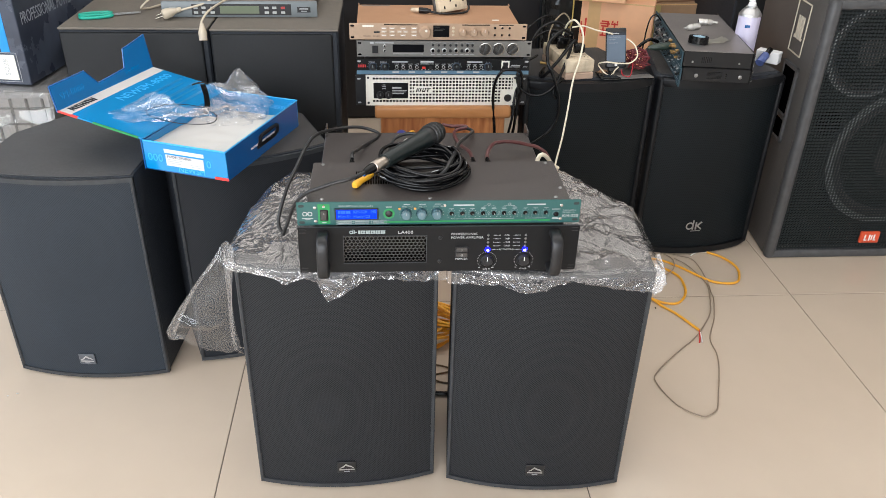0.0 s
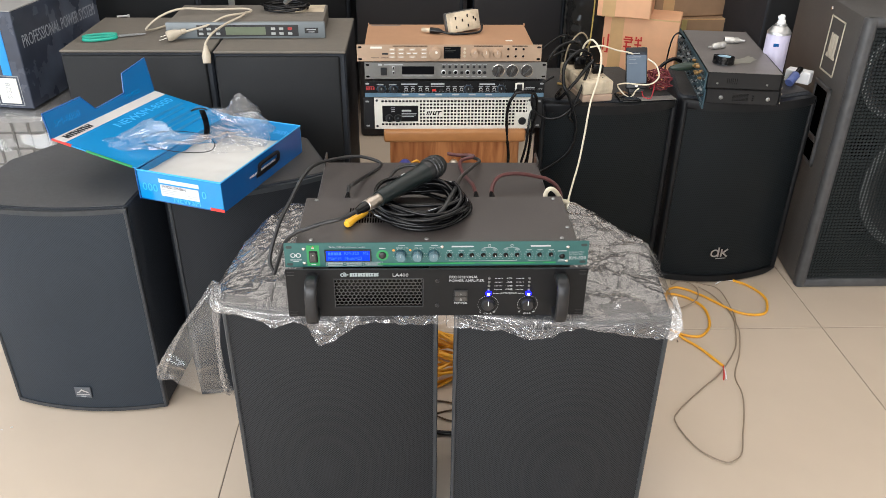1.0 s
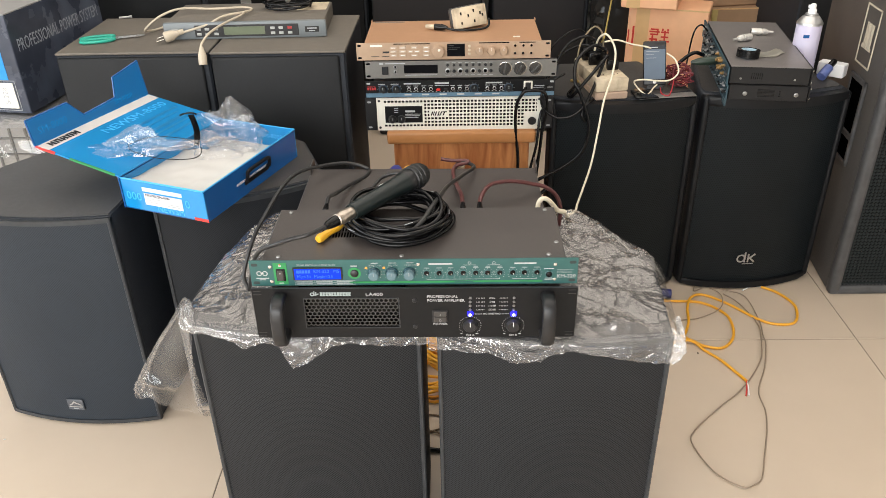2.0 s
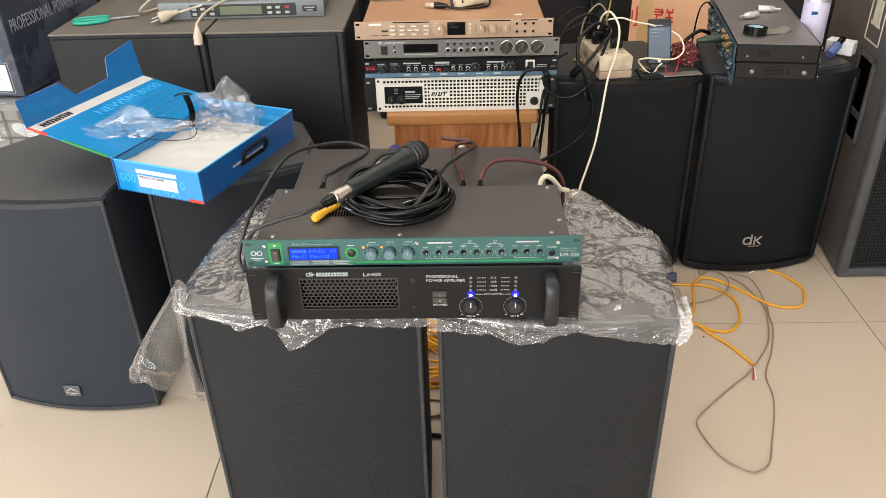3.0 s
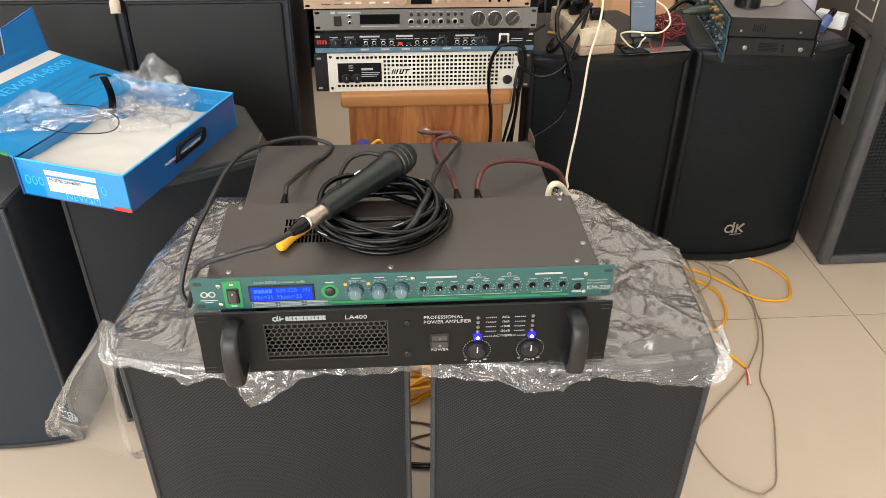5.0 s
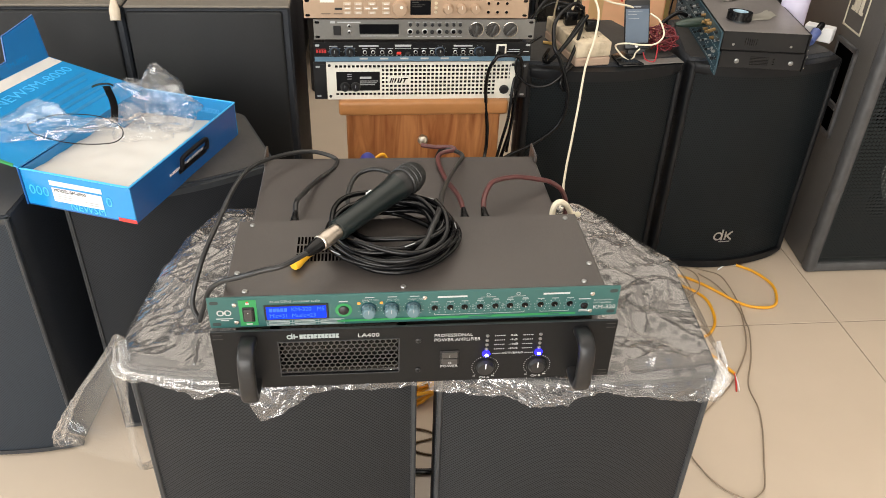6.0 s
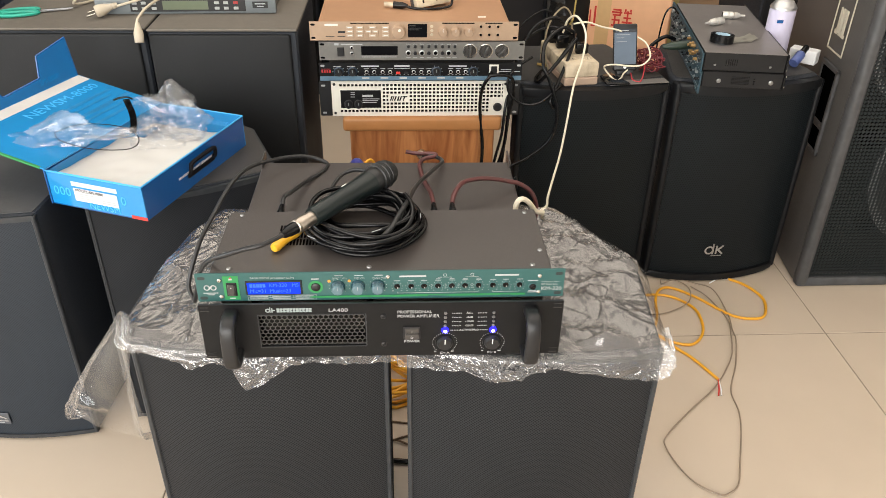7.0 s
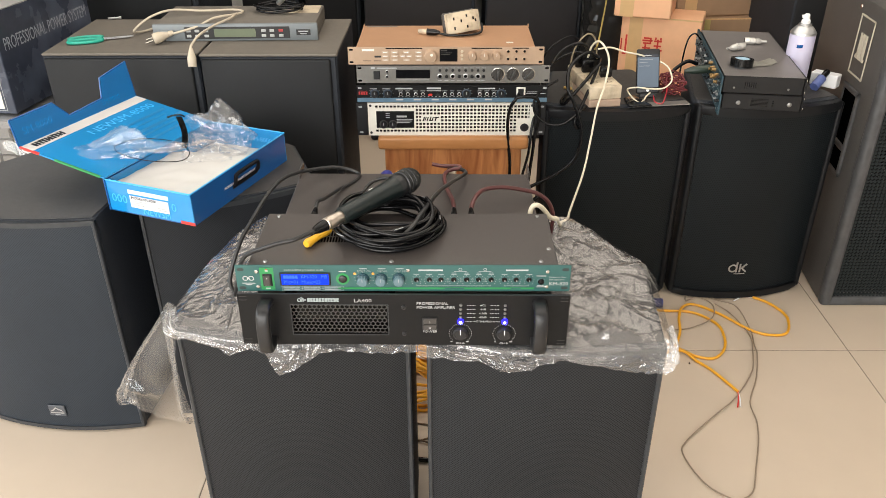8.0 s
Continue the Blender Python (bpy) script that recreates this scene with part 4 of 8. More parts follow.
for x in (-W + 0.007, W - 0.007):
    for z in (0.008, 0.081):
        part("panel_screw", lathe([(0.0036, 0), (0.003, 0.0018), (0, 0.0022)], 10, face_m(x, z)), PLASTIC, white)
part("chassis", box(-W + 0.001, W - 0.001, 0.0065, 0.33, 0.001, H - 0.002, 0.001), CHASSIS, white)
for s in (-1, 1):
    e = part("rack_ear", box(min(s * W, s * 0.2435), max(s * W, s * 0.2435), -0.002, 0.0085, 0.001, H - 0.001, 0.002), PLASTIC, white)
    bm = bmesh.new()
    for z in (0.010, 0.079):
        slot(bm, s * 0.233, z, -0.0021)
    part("ear_slots", bm, GREY_INK, e)

comp = thing("compressor_limiter", pose(0.075, 0.962, 0.611), "slim black compressor with a pale blue lower strip", "audio processor", "stacked rack units")
cp = part("front_panel", box(-0.2413, 0.2413, 0, 0.003, 0, 0.0435, 0.0006), BLACK, comp)
bars("blue_strip", comp, [(-0.2405, 0.2405, 0.0006, 0.0115)], BLUE_TRIM)
bars("strip_print", comp, [(-0.133 + k * 0.045 - 0.009, -0.133 + k * 0.045 + 0.009, 0.0052, 0.009) for k in range(6)], PANEL_INK, -0.0009)
part("chassis", box(-0.219, 0.219, 0.0032, 0.2, 0.001, 0.042), CHASSIS, comp)
rack_slots(cp, 0.2413, 0.0435, GREY_INK)
for x in (-0.196, -0.163, 0.036, 0.124):
    k = knob(comp, x, 0.0225, 0.0094, 0.013, PLASTIC, GREY_PRINT, 14)
    part("knob_ring", lathe([(0.0118, 0), (0.0116, 0.0018), (0.0094, 0.0026)], 18, face_m(x, 0.0225)), BLUE_KNOB, k, "dark blue skirt")
    bars("dial_print", comp, [(x + 0.0138 * math.cos(a) - 0.0007, x + 0.0138 * math.cos(a) + 0.0007, 0.0225 + 0.0138 * math.sin(a) - 0.0007, 0.0225 + 0.0138 * math.sin(a) + 0.0007) for a in (-0.7, 0.0, 0.6, 1.2, 1.9, 2.5, 3.14, 3.8)], GREY_PRINT)
for n_, x in enumerate((-0.130, -0.112, -0.092, -0.074, -0.055, -0.036, -0.018, 0.0, 0.018, 0.07, 0.088, 0.106)):
    if n_ in (4, 5):
        part("push_key", box(x - 0.005, x + 0.005, -0.003, 0, 0.0165, 0.0225, 0.001), RED_INK if n_ == 4 else PLASTIC, comp, "small push key")
    else:
        jack(comp, x, 0.0215, 0.0046, SILVER)
    bars("small_print", comp, [(x - 0.006, x + 0.006, 0.0290, 0.0302), (x - 0.0065, x - 0.003, 0.0142, 0.0152), (x + 0.003, x + 0.0065, 0.0142, 0.0152)], PANEL_INK)
bars("print_block", comp, [(-0.143, -0.1, 0.034, 0.0375), (-0.064, -0.028, 0.034, 0.0385), (-0.064, -0.028, 0.029, 0.031), (0.066, 0.108, 0.034, 0.0375), (-0.208, -0.19, 0.0345, 0.036), (-0.176, -0.156, 0.0345, 0.036),
                            (0.19, 0.215, 0.026, 0.0275), (0.186, 0.236, 0.0215, 0.0228)], PANEL_INK)
bars("red_mark", comp, [(-0.2365 + 0.006 * q, -0.2325 + 0.006 * q, 0.020, 0.027) for q in range(4)] + [(-0.2365, -0.215, 0.0285, 0.0295)], mat("dull_red_print", (0.42, 0.03, 0.03), 0.4))
csw = part("power_switch", box(0.162, 0.185, -0.002, 0, 0.012, 0.0395, 0.001), WHITE_PANEL, comp, "white-framed rocker switch")
part("rocker", box(0.1665, 0.1805, -0.005, -0.001, 0.0155, 0.0355, 0.001), PLASTIC, csw)

grey = thing("mixer_amplifier", pose(0.0775, 0.962, 0.661), "grey brushed mixer with three large dials", "audio mixer", "stacked rack units")
gpn = part("front_panel", box(-0.2413, 0.2413, 0, 0.003, 0, 0.0445, 0.0006), GREY_UNIT, grey)
rack_slots(gpn, 0.2413, 0.0445, RUBBER)
part("chassis", box(-0.219, 0.219, 0.0032, 0.21, 0.001, 0.043), CHASSIS, grey)
part("power_switch", box(-0.199, -0.183, -0.003, 0, 0.010, 0.031, 0.001), PLASTIC, grey)
part("display", box(-0.143, -0.058, -0.0012, 0, 0.013, 0.034), DARK_GLASS, grey, "dark display window")
for z in (0.017, 0.03):
    jack(grey, -0.165, z, 0.004)
for k, x in enumerate((-0.033, -0.017, -0.001, 0.015, 0.031, 0.047, 0.062, 0.076)):
    if k % 2 == 0:
        jack(grey, x, 0.0175, 0.0068)
    else:
        part("small_dial", lathe([(0.0042, 0), (0.0042, 0.004), (0, 0.0045)], 12, face_m(x, 0.0175)), PLASTIC, grey)
    part("small_dial", lathe([(0.0036, 0), (0.0034, 0.004), (0, 0.0045)], 10, face_m(x, 0.033)), PLASTIC, grey)
    bars("small_print", grey, [(x - 0.005, x + 0.005, 0.0382, 0.0392), (x - 0.005, x + 0.005, 0.0065, 0.0075)], PANEL_INK)
for x in (0.112, 0.149, 0.188):
    k = knob(grey, x, 0.0225, 0.0146, 0.004, ROCKER)
    bm = bmesh.new()
    add_box(bm, -0.0034, 0.0034, -0.014, -0.003, -0.0135, 0.0135, 0.0015, 2)
    bmesh.ops.transform(bm, matrix=Matrix.Translation((x, 0, 0.0225)) @ Matrix.Rotation(radians({0.112: 8, 0.149: 20, 0.188: 42}[x]), 4, "Y"), verts=bm.verts)
    part("grip", bm, GREY_METAL, k, "raised bar grip")
    part("chrome_ring", lathe([(0.0168, 0), (0.0168, 0.0015), (0.0152, 0.0018), (0.0152, 0)], 28, face_m(x, 0.0225)), CHROME, k, "bright ring round the dial")
bars("print_line", grey, [(-0.142, -0.06, 0.0075, 0.009), (-0.205, -0.195, 0.036, 0.041), (-0.19, -0.165, 0.037, 0.0395), (-0.165, -0.14, 0.037, 0.0395)], PANEL_INK)

gold = thing("effects_processor", pose(0.0595, 0.955, 0.71), "champagne-gold effects processor with a dial and screen", "audio processor", "stacked rack units")
gdp = part("front_panel", box(-0.2413, 0.2413, 0, 0.003, 0, 0.0438, 0.0006), GOLD, gold)
rack_slots(gdp, 0.2413, 0.0438, RUBBER)
part("chassis", box(-0.221, 0.219, 0.0032, 0.215, 0.001, 0.0425, 0.001), GOLD_TOP, gold, "copper-brown painted case")
for s in (-1, 1):
    part("case_lip", box(s * 0.2195 - 0.0012, s * 0.2195 + 0.0012, 0.2, 0.217, 0.0425, 0.047), GOLD_TOP, gold)
part("sticker", box(-0.212, -0.13, 0.2, 0.208, 0.0425, 0.0431), GREY_UNIT, gold)
part("sticker", box(0.15, 0.168, 0.04, 0.05, 0.0425, 0.0429), WHITE_PANEL, gold)
for z in (0.0125, 0.022, 0.0315):
    for x in ((-0.149, -0.126, -0.097, -0.067) if z != 0.022 else (-0.149, -0.126, -0.1065, -0.0905, -0.067)):
        hw = 0.0082 if z != 0.022 or x in (-0.149, -0.126, -0.067) else 0.007
        part("key", box(x - hw, x + hw, -0.0028, 0, z - 0.0032, z + 0.0032, 0.0008), KEY_CREAM, gold)
        bars("key_print", gold, [(x - hw * 0.6, x + hw * 0.6, z - 0.0008, z + 0.0008)], WHITE_INK, -0.003)
dial = part("dial", lathe([(0.0165, 0), (0.0165, 0.002), (0.0155, 0.003), (0.015, 0.014), (0.0135, 0.0155), (0, 0.0155)], 28, face_m(-0.0375, 0.022)), GOLD, gold, "large gold jog dial")
part("finger_dimple", lathe([(0.0035, 0.0), (0.003, 0.0004), (0, 0.0002)], 12, face_m(-0.035, 0.028, -0.0155)), WHITE_PANEL, dial)
bars("screen_line", gold, [(-0.012, 0.002, 0.034, 0.036), (-0.012, 0.016, 0.029, 0.0302), (-0.012, 0.010, 0.025, 0.0262)], GREY_METAL, -0.0014)
part("screen", box(-0.0155, 0.0285, -0.0012, 0, 0.008, 0.039), DARK_GLASS, gold, "dark screen")
for z in (0.014, 0.0235, 0.033):
    part("round_key", lathe([(0.0036, 0), (0.0034, 0.002), (0, 0.0024)], 12, face_m(0.0395, z)), IVORY, gold)
for x in (0.065, 0.0945, 0.1245):
    knob(gold, x, 0.022, 0.0112, 0.014, GOLD, WHITE_PANEL, 22)
for x in (0.153, 0.173, 0.193):
    for z in (0.014, 0.033):
        jack(gold, x, z, 0.005, GOLD)
bars("top_slit", gold, [(-0.148, -0.058, 0.0395, 0.0415), (0.063, 0.138, 0.0395, 0.0418), (0.163, 0.203, 0.0395, 0.0418)], RUBBER)
bars("print_line", gold, [(-0.206, -0.176, 0.034, 0.039)], WHITE_PANEL)
bars("port", gold, [(-0.176, -0.160, 0.018, 0.0225), (-0.205, -0.185, 0.009, 0.0105), (-0.178, -0.160, 0.009, 0.0105)], PLASTIC)

# loose socket block and small connector on the gold unit
so = thing("socket_block", pose(0.106, 1.085, 0.7525, -12, -4, 24), "ivory socket block lying on its side on the gold unit", "socket")
part("block_body", box(-0.045, 0.045, -0.012, 0.012, 0.004, 0.056, 0.004, 2), IVORY, so)
part("block_back", box(-0.046, 0.046, 0.0125, 0.030, 0.003, 0.057, 0.004), ROCKER, so, "dark back shell")
for x, z in ((-0.028, 0.042), (-0.028, 0.018), (-0.008, 0.034), (0.008, 0.044), (0.008, 0.018), (0.026, 0.036), (0.032, 0.030)):
    part("socket_hole", box(x - 0.002, x + 0.002, -0.0126, -0.011, z - 0.0035, z + 0.0035), RUBBER, so)
mx = thing("xlr_adapter", pose(0.0, 1.075, 0.7615, 0, 90, -18), "small connector with ivory tip and black cable", "connector")
part("tip", lathe([(0, -0.012), (0.0055, -0.012), (0.006, 0.012), (0, 0.012)], 14), IVORY, mx)
part("sleeve", lathe([(0, 0.012), (0.0082, 0.012), (0.0078, 0.034), (0.004, 0.046), (0, 0.046)], 14), RUBBER, mx)
cb = thing("adapter_cable", pose(0, 0, 0), "thin black cable lying on the gold unit", "cable")
part("cable", tube([(0.040, 1.062, 0.7605), (0.06, 1.056, 0.757), (0.09, 1.05, 0.757), (0.13, 1.06, 0.757), (0.15, 1.078, 0.76), (0.153, 1.095, 0.775)], 0.003, 8), RUBBER, cb)

# drawer and knob of the pedestal
dr = part("drawer_front", box(-0.165, 0.165, -0.004 + 0.015, 0.013 + 0.004, 0.02, 0.4805, 0.0006), WOOD, ped, "drawer front with vertical grain")
part("knob", lathe([(0.0055, 0), (0.0045, 0.008), (0.0085, 0.0105), (0.0118, 0.015), (0.0125, 0.020), (0.0112, 0.0255), (0.0070, 0.0295), (0, 0.031)], 22, face_m(-0.003, 0.424, 0.011)), mat("satin_metal_knob", (0.55, 0.50, 0.42), 0.28, 0.85, var=0.25, scale=120), dr, "round metal knob")
rc = part("rear_connector", lathe([(0, 0), (0.013, 0), (0.0135, 0.022), (0.011, 0.03), (0, 0.03)], 18, pose(-0.055, 0.43, 0.070, -90, 0, 0)), mat("violet_blue_plastic", (0.03, 0.035, 0.22), 0.35), amp, "blue rear connector")
part("connector_lead", tube([(-0.045, 0.455, 0.070), (-0.03, 0.462, 0.076), (-0.02, 0.466, 0.06)], 0.0025, 6), YELLOW, rc)

# ---- microphone, cable coil and clip on the processor ----
TOP = 0.6585 + 0.0432
NICKEL = mat("dull_nickel", (0.46, 0.40, 0.34), 0.3, 0.95, var=0.2, scale=300)
mic_m = look((-0.116, 0.036, 0.747), (0.012, 0.205, 0.749)) @ pose(0, 0, 0, 180, 0, 0)
mic = thing("microphone", mic_m @ Matrix.Diagonal((0.98, 0.98, 1, 1)), "black handheld microphone lying across the coiled cable", "microphone")
part("handle", lathe([(0, 0.038), (0.0124, 0.038), (0.0133, 0.041), (0.0142, 0.085), (0.0158, 0.135), (0.0172, 0.152), (0.0182, 0.164)], 28), mat("dark_green_black_enamel", (0.0075, 0.0125, 0.0125), 0.34, var=0.2, spec=0.4), mic)
part("collar", lathe([(0.0182, 0.160), (0.0192, 0.163), (0.0192, 0.170), (0.0184, 0.174)], 28), PLASTIC, mic)
head = part("head_grille", lathe([(0.0184, 0.172), (0.0200, 0.179), (0.0206, 0.187), (0.0206, 0.192), (0.0190, 0.202), (0.0148, 0.209), (0.0076, 0.2125), (0, 0.213)], 28), perforated("black_wire_mesh", (0.03, 0.031, 0.03), (0.003, 0.003, 0.003), 0.0018), mic, "black wire-mesh head")
for z in (0.176, 0.184, 0.192):
    part("head_band", lathe([(0.0196, z - 0.0022), (0.0212, z - 0.001), (0.0212, z + 0.001), (0.0196, z + 0.0022)], 28), PLASTIC, head)
part("switch", box(-0.004, 0.004, 0.0155, 0.0215, 0.13, 0.148, 0.0015), PLASTIC, mic)
part("white_mark", box(-0.0172, -0.0150, -0.0075, -0.001, 0.118, 0.128), WHITE_INK, mic)
plug = part("plug_sleeve", lathe([(0.0086, 0.006), (0.0098, 0.007), (0.0098, 0.010), (0.0090, 0.011), (0.0100, 0.013), (0.0104, 0.020), (0.0104, 0.024), (0.0096, 0.025), (0.0096, 0.039), (0, 0.039)], 24), NICKEL, mic, "bright steel cable plug")
part("latch", box(-0.002, 0.002, 0.0092, 0.0135, 0.030, 0.038, 0.0008), CHROME, plug)
part("strain_relief", lathe([(0.0086, 0.007), (0.0082, -0.003), (0.0056, -0.015), (0.0036, -0.018)], 16), RUBBER, plug)
mic_end = mic_m @ Vector((0, 0, -0.016))

coil = thing("microphone_cable", pose(0, 0, 0), "black microphone cable coiled on the processor", "cable")
pts = []
turns = 17
cx, cy = -0.026, 0.111
for k in range(turns * 20 + 1):
    a = 2 * math.pi * k / 20 + 0.6
    tn = k / 20
    lay = tn / turns
    r = 0.0645 + 0.010 * math.sin(tn * 2.3) - 0.005 * lay + 0.003 * math.sin(3 * a + tn)
    ox, oy = 0.006 * math.sin(tn * 1.7), 0.006 * math.cos(tn * 1.3)
    z = TOP + 0.0042 + 0.029 * lay + 0.004 * math.sin(2 * a + tn * 1.9) * min(1, lay * 3)
    pts.append((cx + ox + 1.06 * r * math.cos(a), cy + oy + 1.04 * r * math.sin(a), max(z, TOP + 0.0036)))
part("coil", tube(pts, 0.0034, 8, 2), RUBBER, coil, "coiled black cable")
for k in range(70, len(pts) - 20, 14):
    a, b = Vector(pts[k]), Vector(pts[k + 1])
    w = (b - a).normalized() * 0.007
    out = Vector((a.x - cx, a.y - cy, 0)).normalized()
    rim = (out * 0.55 + Vector((0, 0, 0.84))) * 0.0036
    part("cable_print", tube([tuple(a + rim - w), tuple(a + rim + w)], 0.0006, 5, 1), GREY_INK, coil, "white print on the cable")
part("coil_tail", tube([(-0.005, 0.045, 0.722), (0.012, 0.058, 0.734), (0.022, 0.085, 0.738), (0.034, 0.124, 0.737), (0.050, 0.218, 0.716), (0.081, 0.343, 0.681), (0.098, 0.405, 0.664), (0.092, 0.432, 0.6595), (0.07, 0.452, 0.655), (0.06, 0.462, 0.63)], 0.0036, 8), LEAD_GREY, coil, "dark grey cable end")
part("lead_to_plug", tube([(-0.083, 0.198, 0.692), (-0.083, 0.25, 0.694), (-0.07, 0.292, 0.697), (-0.045, 0.292, 0.706), (-0.02, 0.262, 0.713), (-0.012, 0.21, 0.72)], 0.0034, 8), LEAD_GREY, coil)
lead = thing("microphone_lead", pose(0, 0, 0), "black lead looping from the microphone over the amplifier", "cable")
part("front_run", tube([tuple(mic_end), (-0.152, 0.006, 0.742), (-0.175, 0.006, 0.736), (-0.2, 0.012, 0.724), (-0.228, 0.03, 0.704), (-0.252, 0.065, 0.665), (-0.272, 0.098, 0.61), (-0.283, 0.115, 0.578)], 0.0033, 8), LEAD_GREY, lead)
part("rear_run", tube([(-0.283, 0.115, 0.578), (-0.292, 0.13, 0.60), (-0.277, 0.16, 0.648), (-0.262, 0.2, 0.672), (-0.245, 0.28, 0.688), (-0.226, 0.34, 0.688), (-0.187, 0.40, 0.675),
                       (-0.145, 0.424, 0.668), (-0.108, 0.42, 0.658), (-0.107, 0.39, 0.658), (-0.132, 0.34, 0.663), (-0.15, 0.27, 0.678), (-0.154, 0.225, 0.694), (-0.154, 0.198, 0.692)], 0.0034, 8), LEAD_GREY, lead)
rd = thing("speaker_lead", pose(0, 0, 0), "dark red cable plugged into the processor", "cable")
part("cable", tube([(0.103, 0.198, 0.692), (0.106, 0.218, 0.694), (0.113, 0.240, 0.697), (0.127, 0.270, 0.694), (0.151, 0.290, 0.689), (0.176, 0.305, 0.681), (0.204, 0.315, 0.671), (0.225, 0.320, 0.663), (0.246, 0.325, 0.645), (0.258, 0.330, 0.615), (0.258, 0.335, 0.575)], 0.0038, 8), RED_CORD, rd)
rd2 = thing("speaker_lead", pose(0, 0, 0), "pale dark-red cable bent over the amplifier's rear edge", "cable")
part("cable", tube([(0.075, 0.198, 0.692), (0.072, 0.24, 0.690), (0.064, 0.33, 0.666), (0.058, 0.40, 0.660), (0.066, 0.428, 0.659), (0.088, 0.437, 0.6605), (0.082, 0.446, 0.661), (0.056, 0.450, 0.6595), (0.034, 0.452, 0.6625)], 0.0037, 8), RED_CORD, rd2)

clip_m = look((-0.146, 0.050, TOP + 0.0075), (-0.112, 0.104, TOP + 0.0075)) @ pose(0, 0, 0, 180, 0, 0)
clip = thing("cable_knife", clip_m, "small yellow plastic handle lying under the microphone", "tool")
bm = bmesh.new()
add_lathe(bm, [(0, 0.0), (0.0055, 0.001), (0.0072, 0.006), (0.0062, 0.014), (0.0052, 0.028), (0.0066, 0.046), (0.0055, 0.055), (0, 0.056)], 14)
part("handle", bm, mat("yellow_plastic", (0.80, 0.42, 0.03), 0.35, var=0.06), clip)
part("blue_stripe", box(-0.002, 0.002, -0.0075, -0.0045, 0.03, 0.055), BLUE_DARK, clip)

wc = thing("mains_lead", pose(0, 0, 0), "cream power cord hanging from the strip to the amplifier", "cable")
cord = [(0.432, 1.085, 0.690), (0.438, 1.065, 0.728), (0.452, 1.03, 0.745), (0.47, 1.0, 0.712), (0.462, 0.975, 0.655), (0.442, 0.948, 0.6), (0.424, 0.90, 0.532), (0.402, 0.85, 0.470), (0.376, 0.755, 0.449), (0.345, 0.66, 0.452),
        (0.325, 0.58, 0.476), (0.3, 0.5, 0.507), (0.291, 0.44, 0.537), (0.278, 0.38, 0.568), (0.266, 0.30, 0.618), (0.254, 0.243, 0.652)]
part("cord", tube([(x + 0.0035 * math.sin(2.1 * k), y, z) if 5 < k < 15 else (x, y, z) for k, (x, y, z) in enumerate(cord)], 0.0026, 8), CREAM_CORD, wc)
bm = bmesh.new()
add_tube(bm, [(0.199, 0.190, 0.672), (0.201, 0.197, 0.690), (0.206, 0.199, 0.6985), (0.213, 0.203, 0.6975), (0.221, 0.209, 0.690), (0.229, 0.218, 0.6775), (0.239, 0.230, 0.661), (0.252, 0.242, 0.652)], 0.0041, 10)
part("plug", bm, CREAM_CORD, wc, "cream moulded plug")

# ---- creased film ----
def fold_field(px, py, count, seed, area, height, width, length, lean=None, spread=0.6):
    """Height of a creased sheet: many sharp folds of finite length over an area (x0, x1, y0, y1)."""
    r = random.Random(seed)
    x0, x1, y0, y1 = area
    z = np.zeros_like(px)
    for _ in range(count):
        cx, cy = r.uniform(x0, x1), r.uniform(y0, y1)
        a = r.uniform(0, math.pi) if lean is None else r.gauss(lean, spread)
        along = (px - cx) * math.cos(a) + (py - cy) * math.sin(a)
        across = (py - cy) * math.cos(a) - (px - cx) * math.sin(a) + r.uniform(-2.5, 2.5) * along ** 2
        w, ln = r.uniform(*width), r.uniform(*length)
        h = height * r.uniform(0.35, 1.0) * r.choice((1, 1, 1, -0.6)) * w / width[1]
        side = np.where(across > 0, 1.0, r.uniform(1.5, 4.0))
        z = z + h * np.exp(-np.abs(across) / w * side) * np.clip(1 - (along / ln) ** 2, 0, 1)
    return z


def crushed_field(px, py, count, seed, area, stretch, turn, bow, tilt=0.0):
    """Height of a crushed sheet: bowed patches that meet in sharp ridges."""
    r = np.random.RandomState(seed)
    wx = px + 0.010 * np.sin(py * 31 + seed) + 0.004 * np.sin(py * 83 + px * 40)
    wy = py + 0.010 * np.sin(px * 27 + 2 * seed) + 0.004 * np.sin(px * 91 - py * 35)
    c, s = math.cos(turn), math.sin(turn)
    u, v = (wx * c + wy * s) / stretch, wy * c - wx * s
    x0, x1, y0, y1 = area
    gap = math.sqrt((x1 - x0) * (y1 - y0) / count / stretch)
    best = np.full(px.shape, 1.0)
    for _ in range(count):
        cx, cy = r.uniform(x0, x1), r.uniform(y0, y1)
        cu, cv = (cx * c + cy * s) / stretch, cy * c - cx * s
        du, dv = u - cu, v - cv
        gu, gv, off = r.normal(0, tilt), r.normal(0, tilt), r.uniform(0, 0.5) * bow * gap * gap
        best = np.minimum(best, bow * r.uniform(0.6, 1.5) * (du * du + dv * dv) + gu * du + gv * dv + off)
    return best


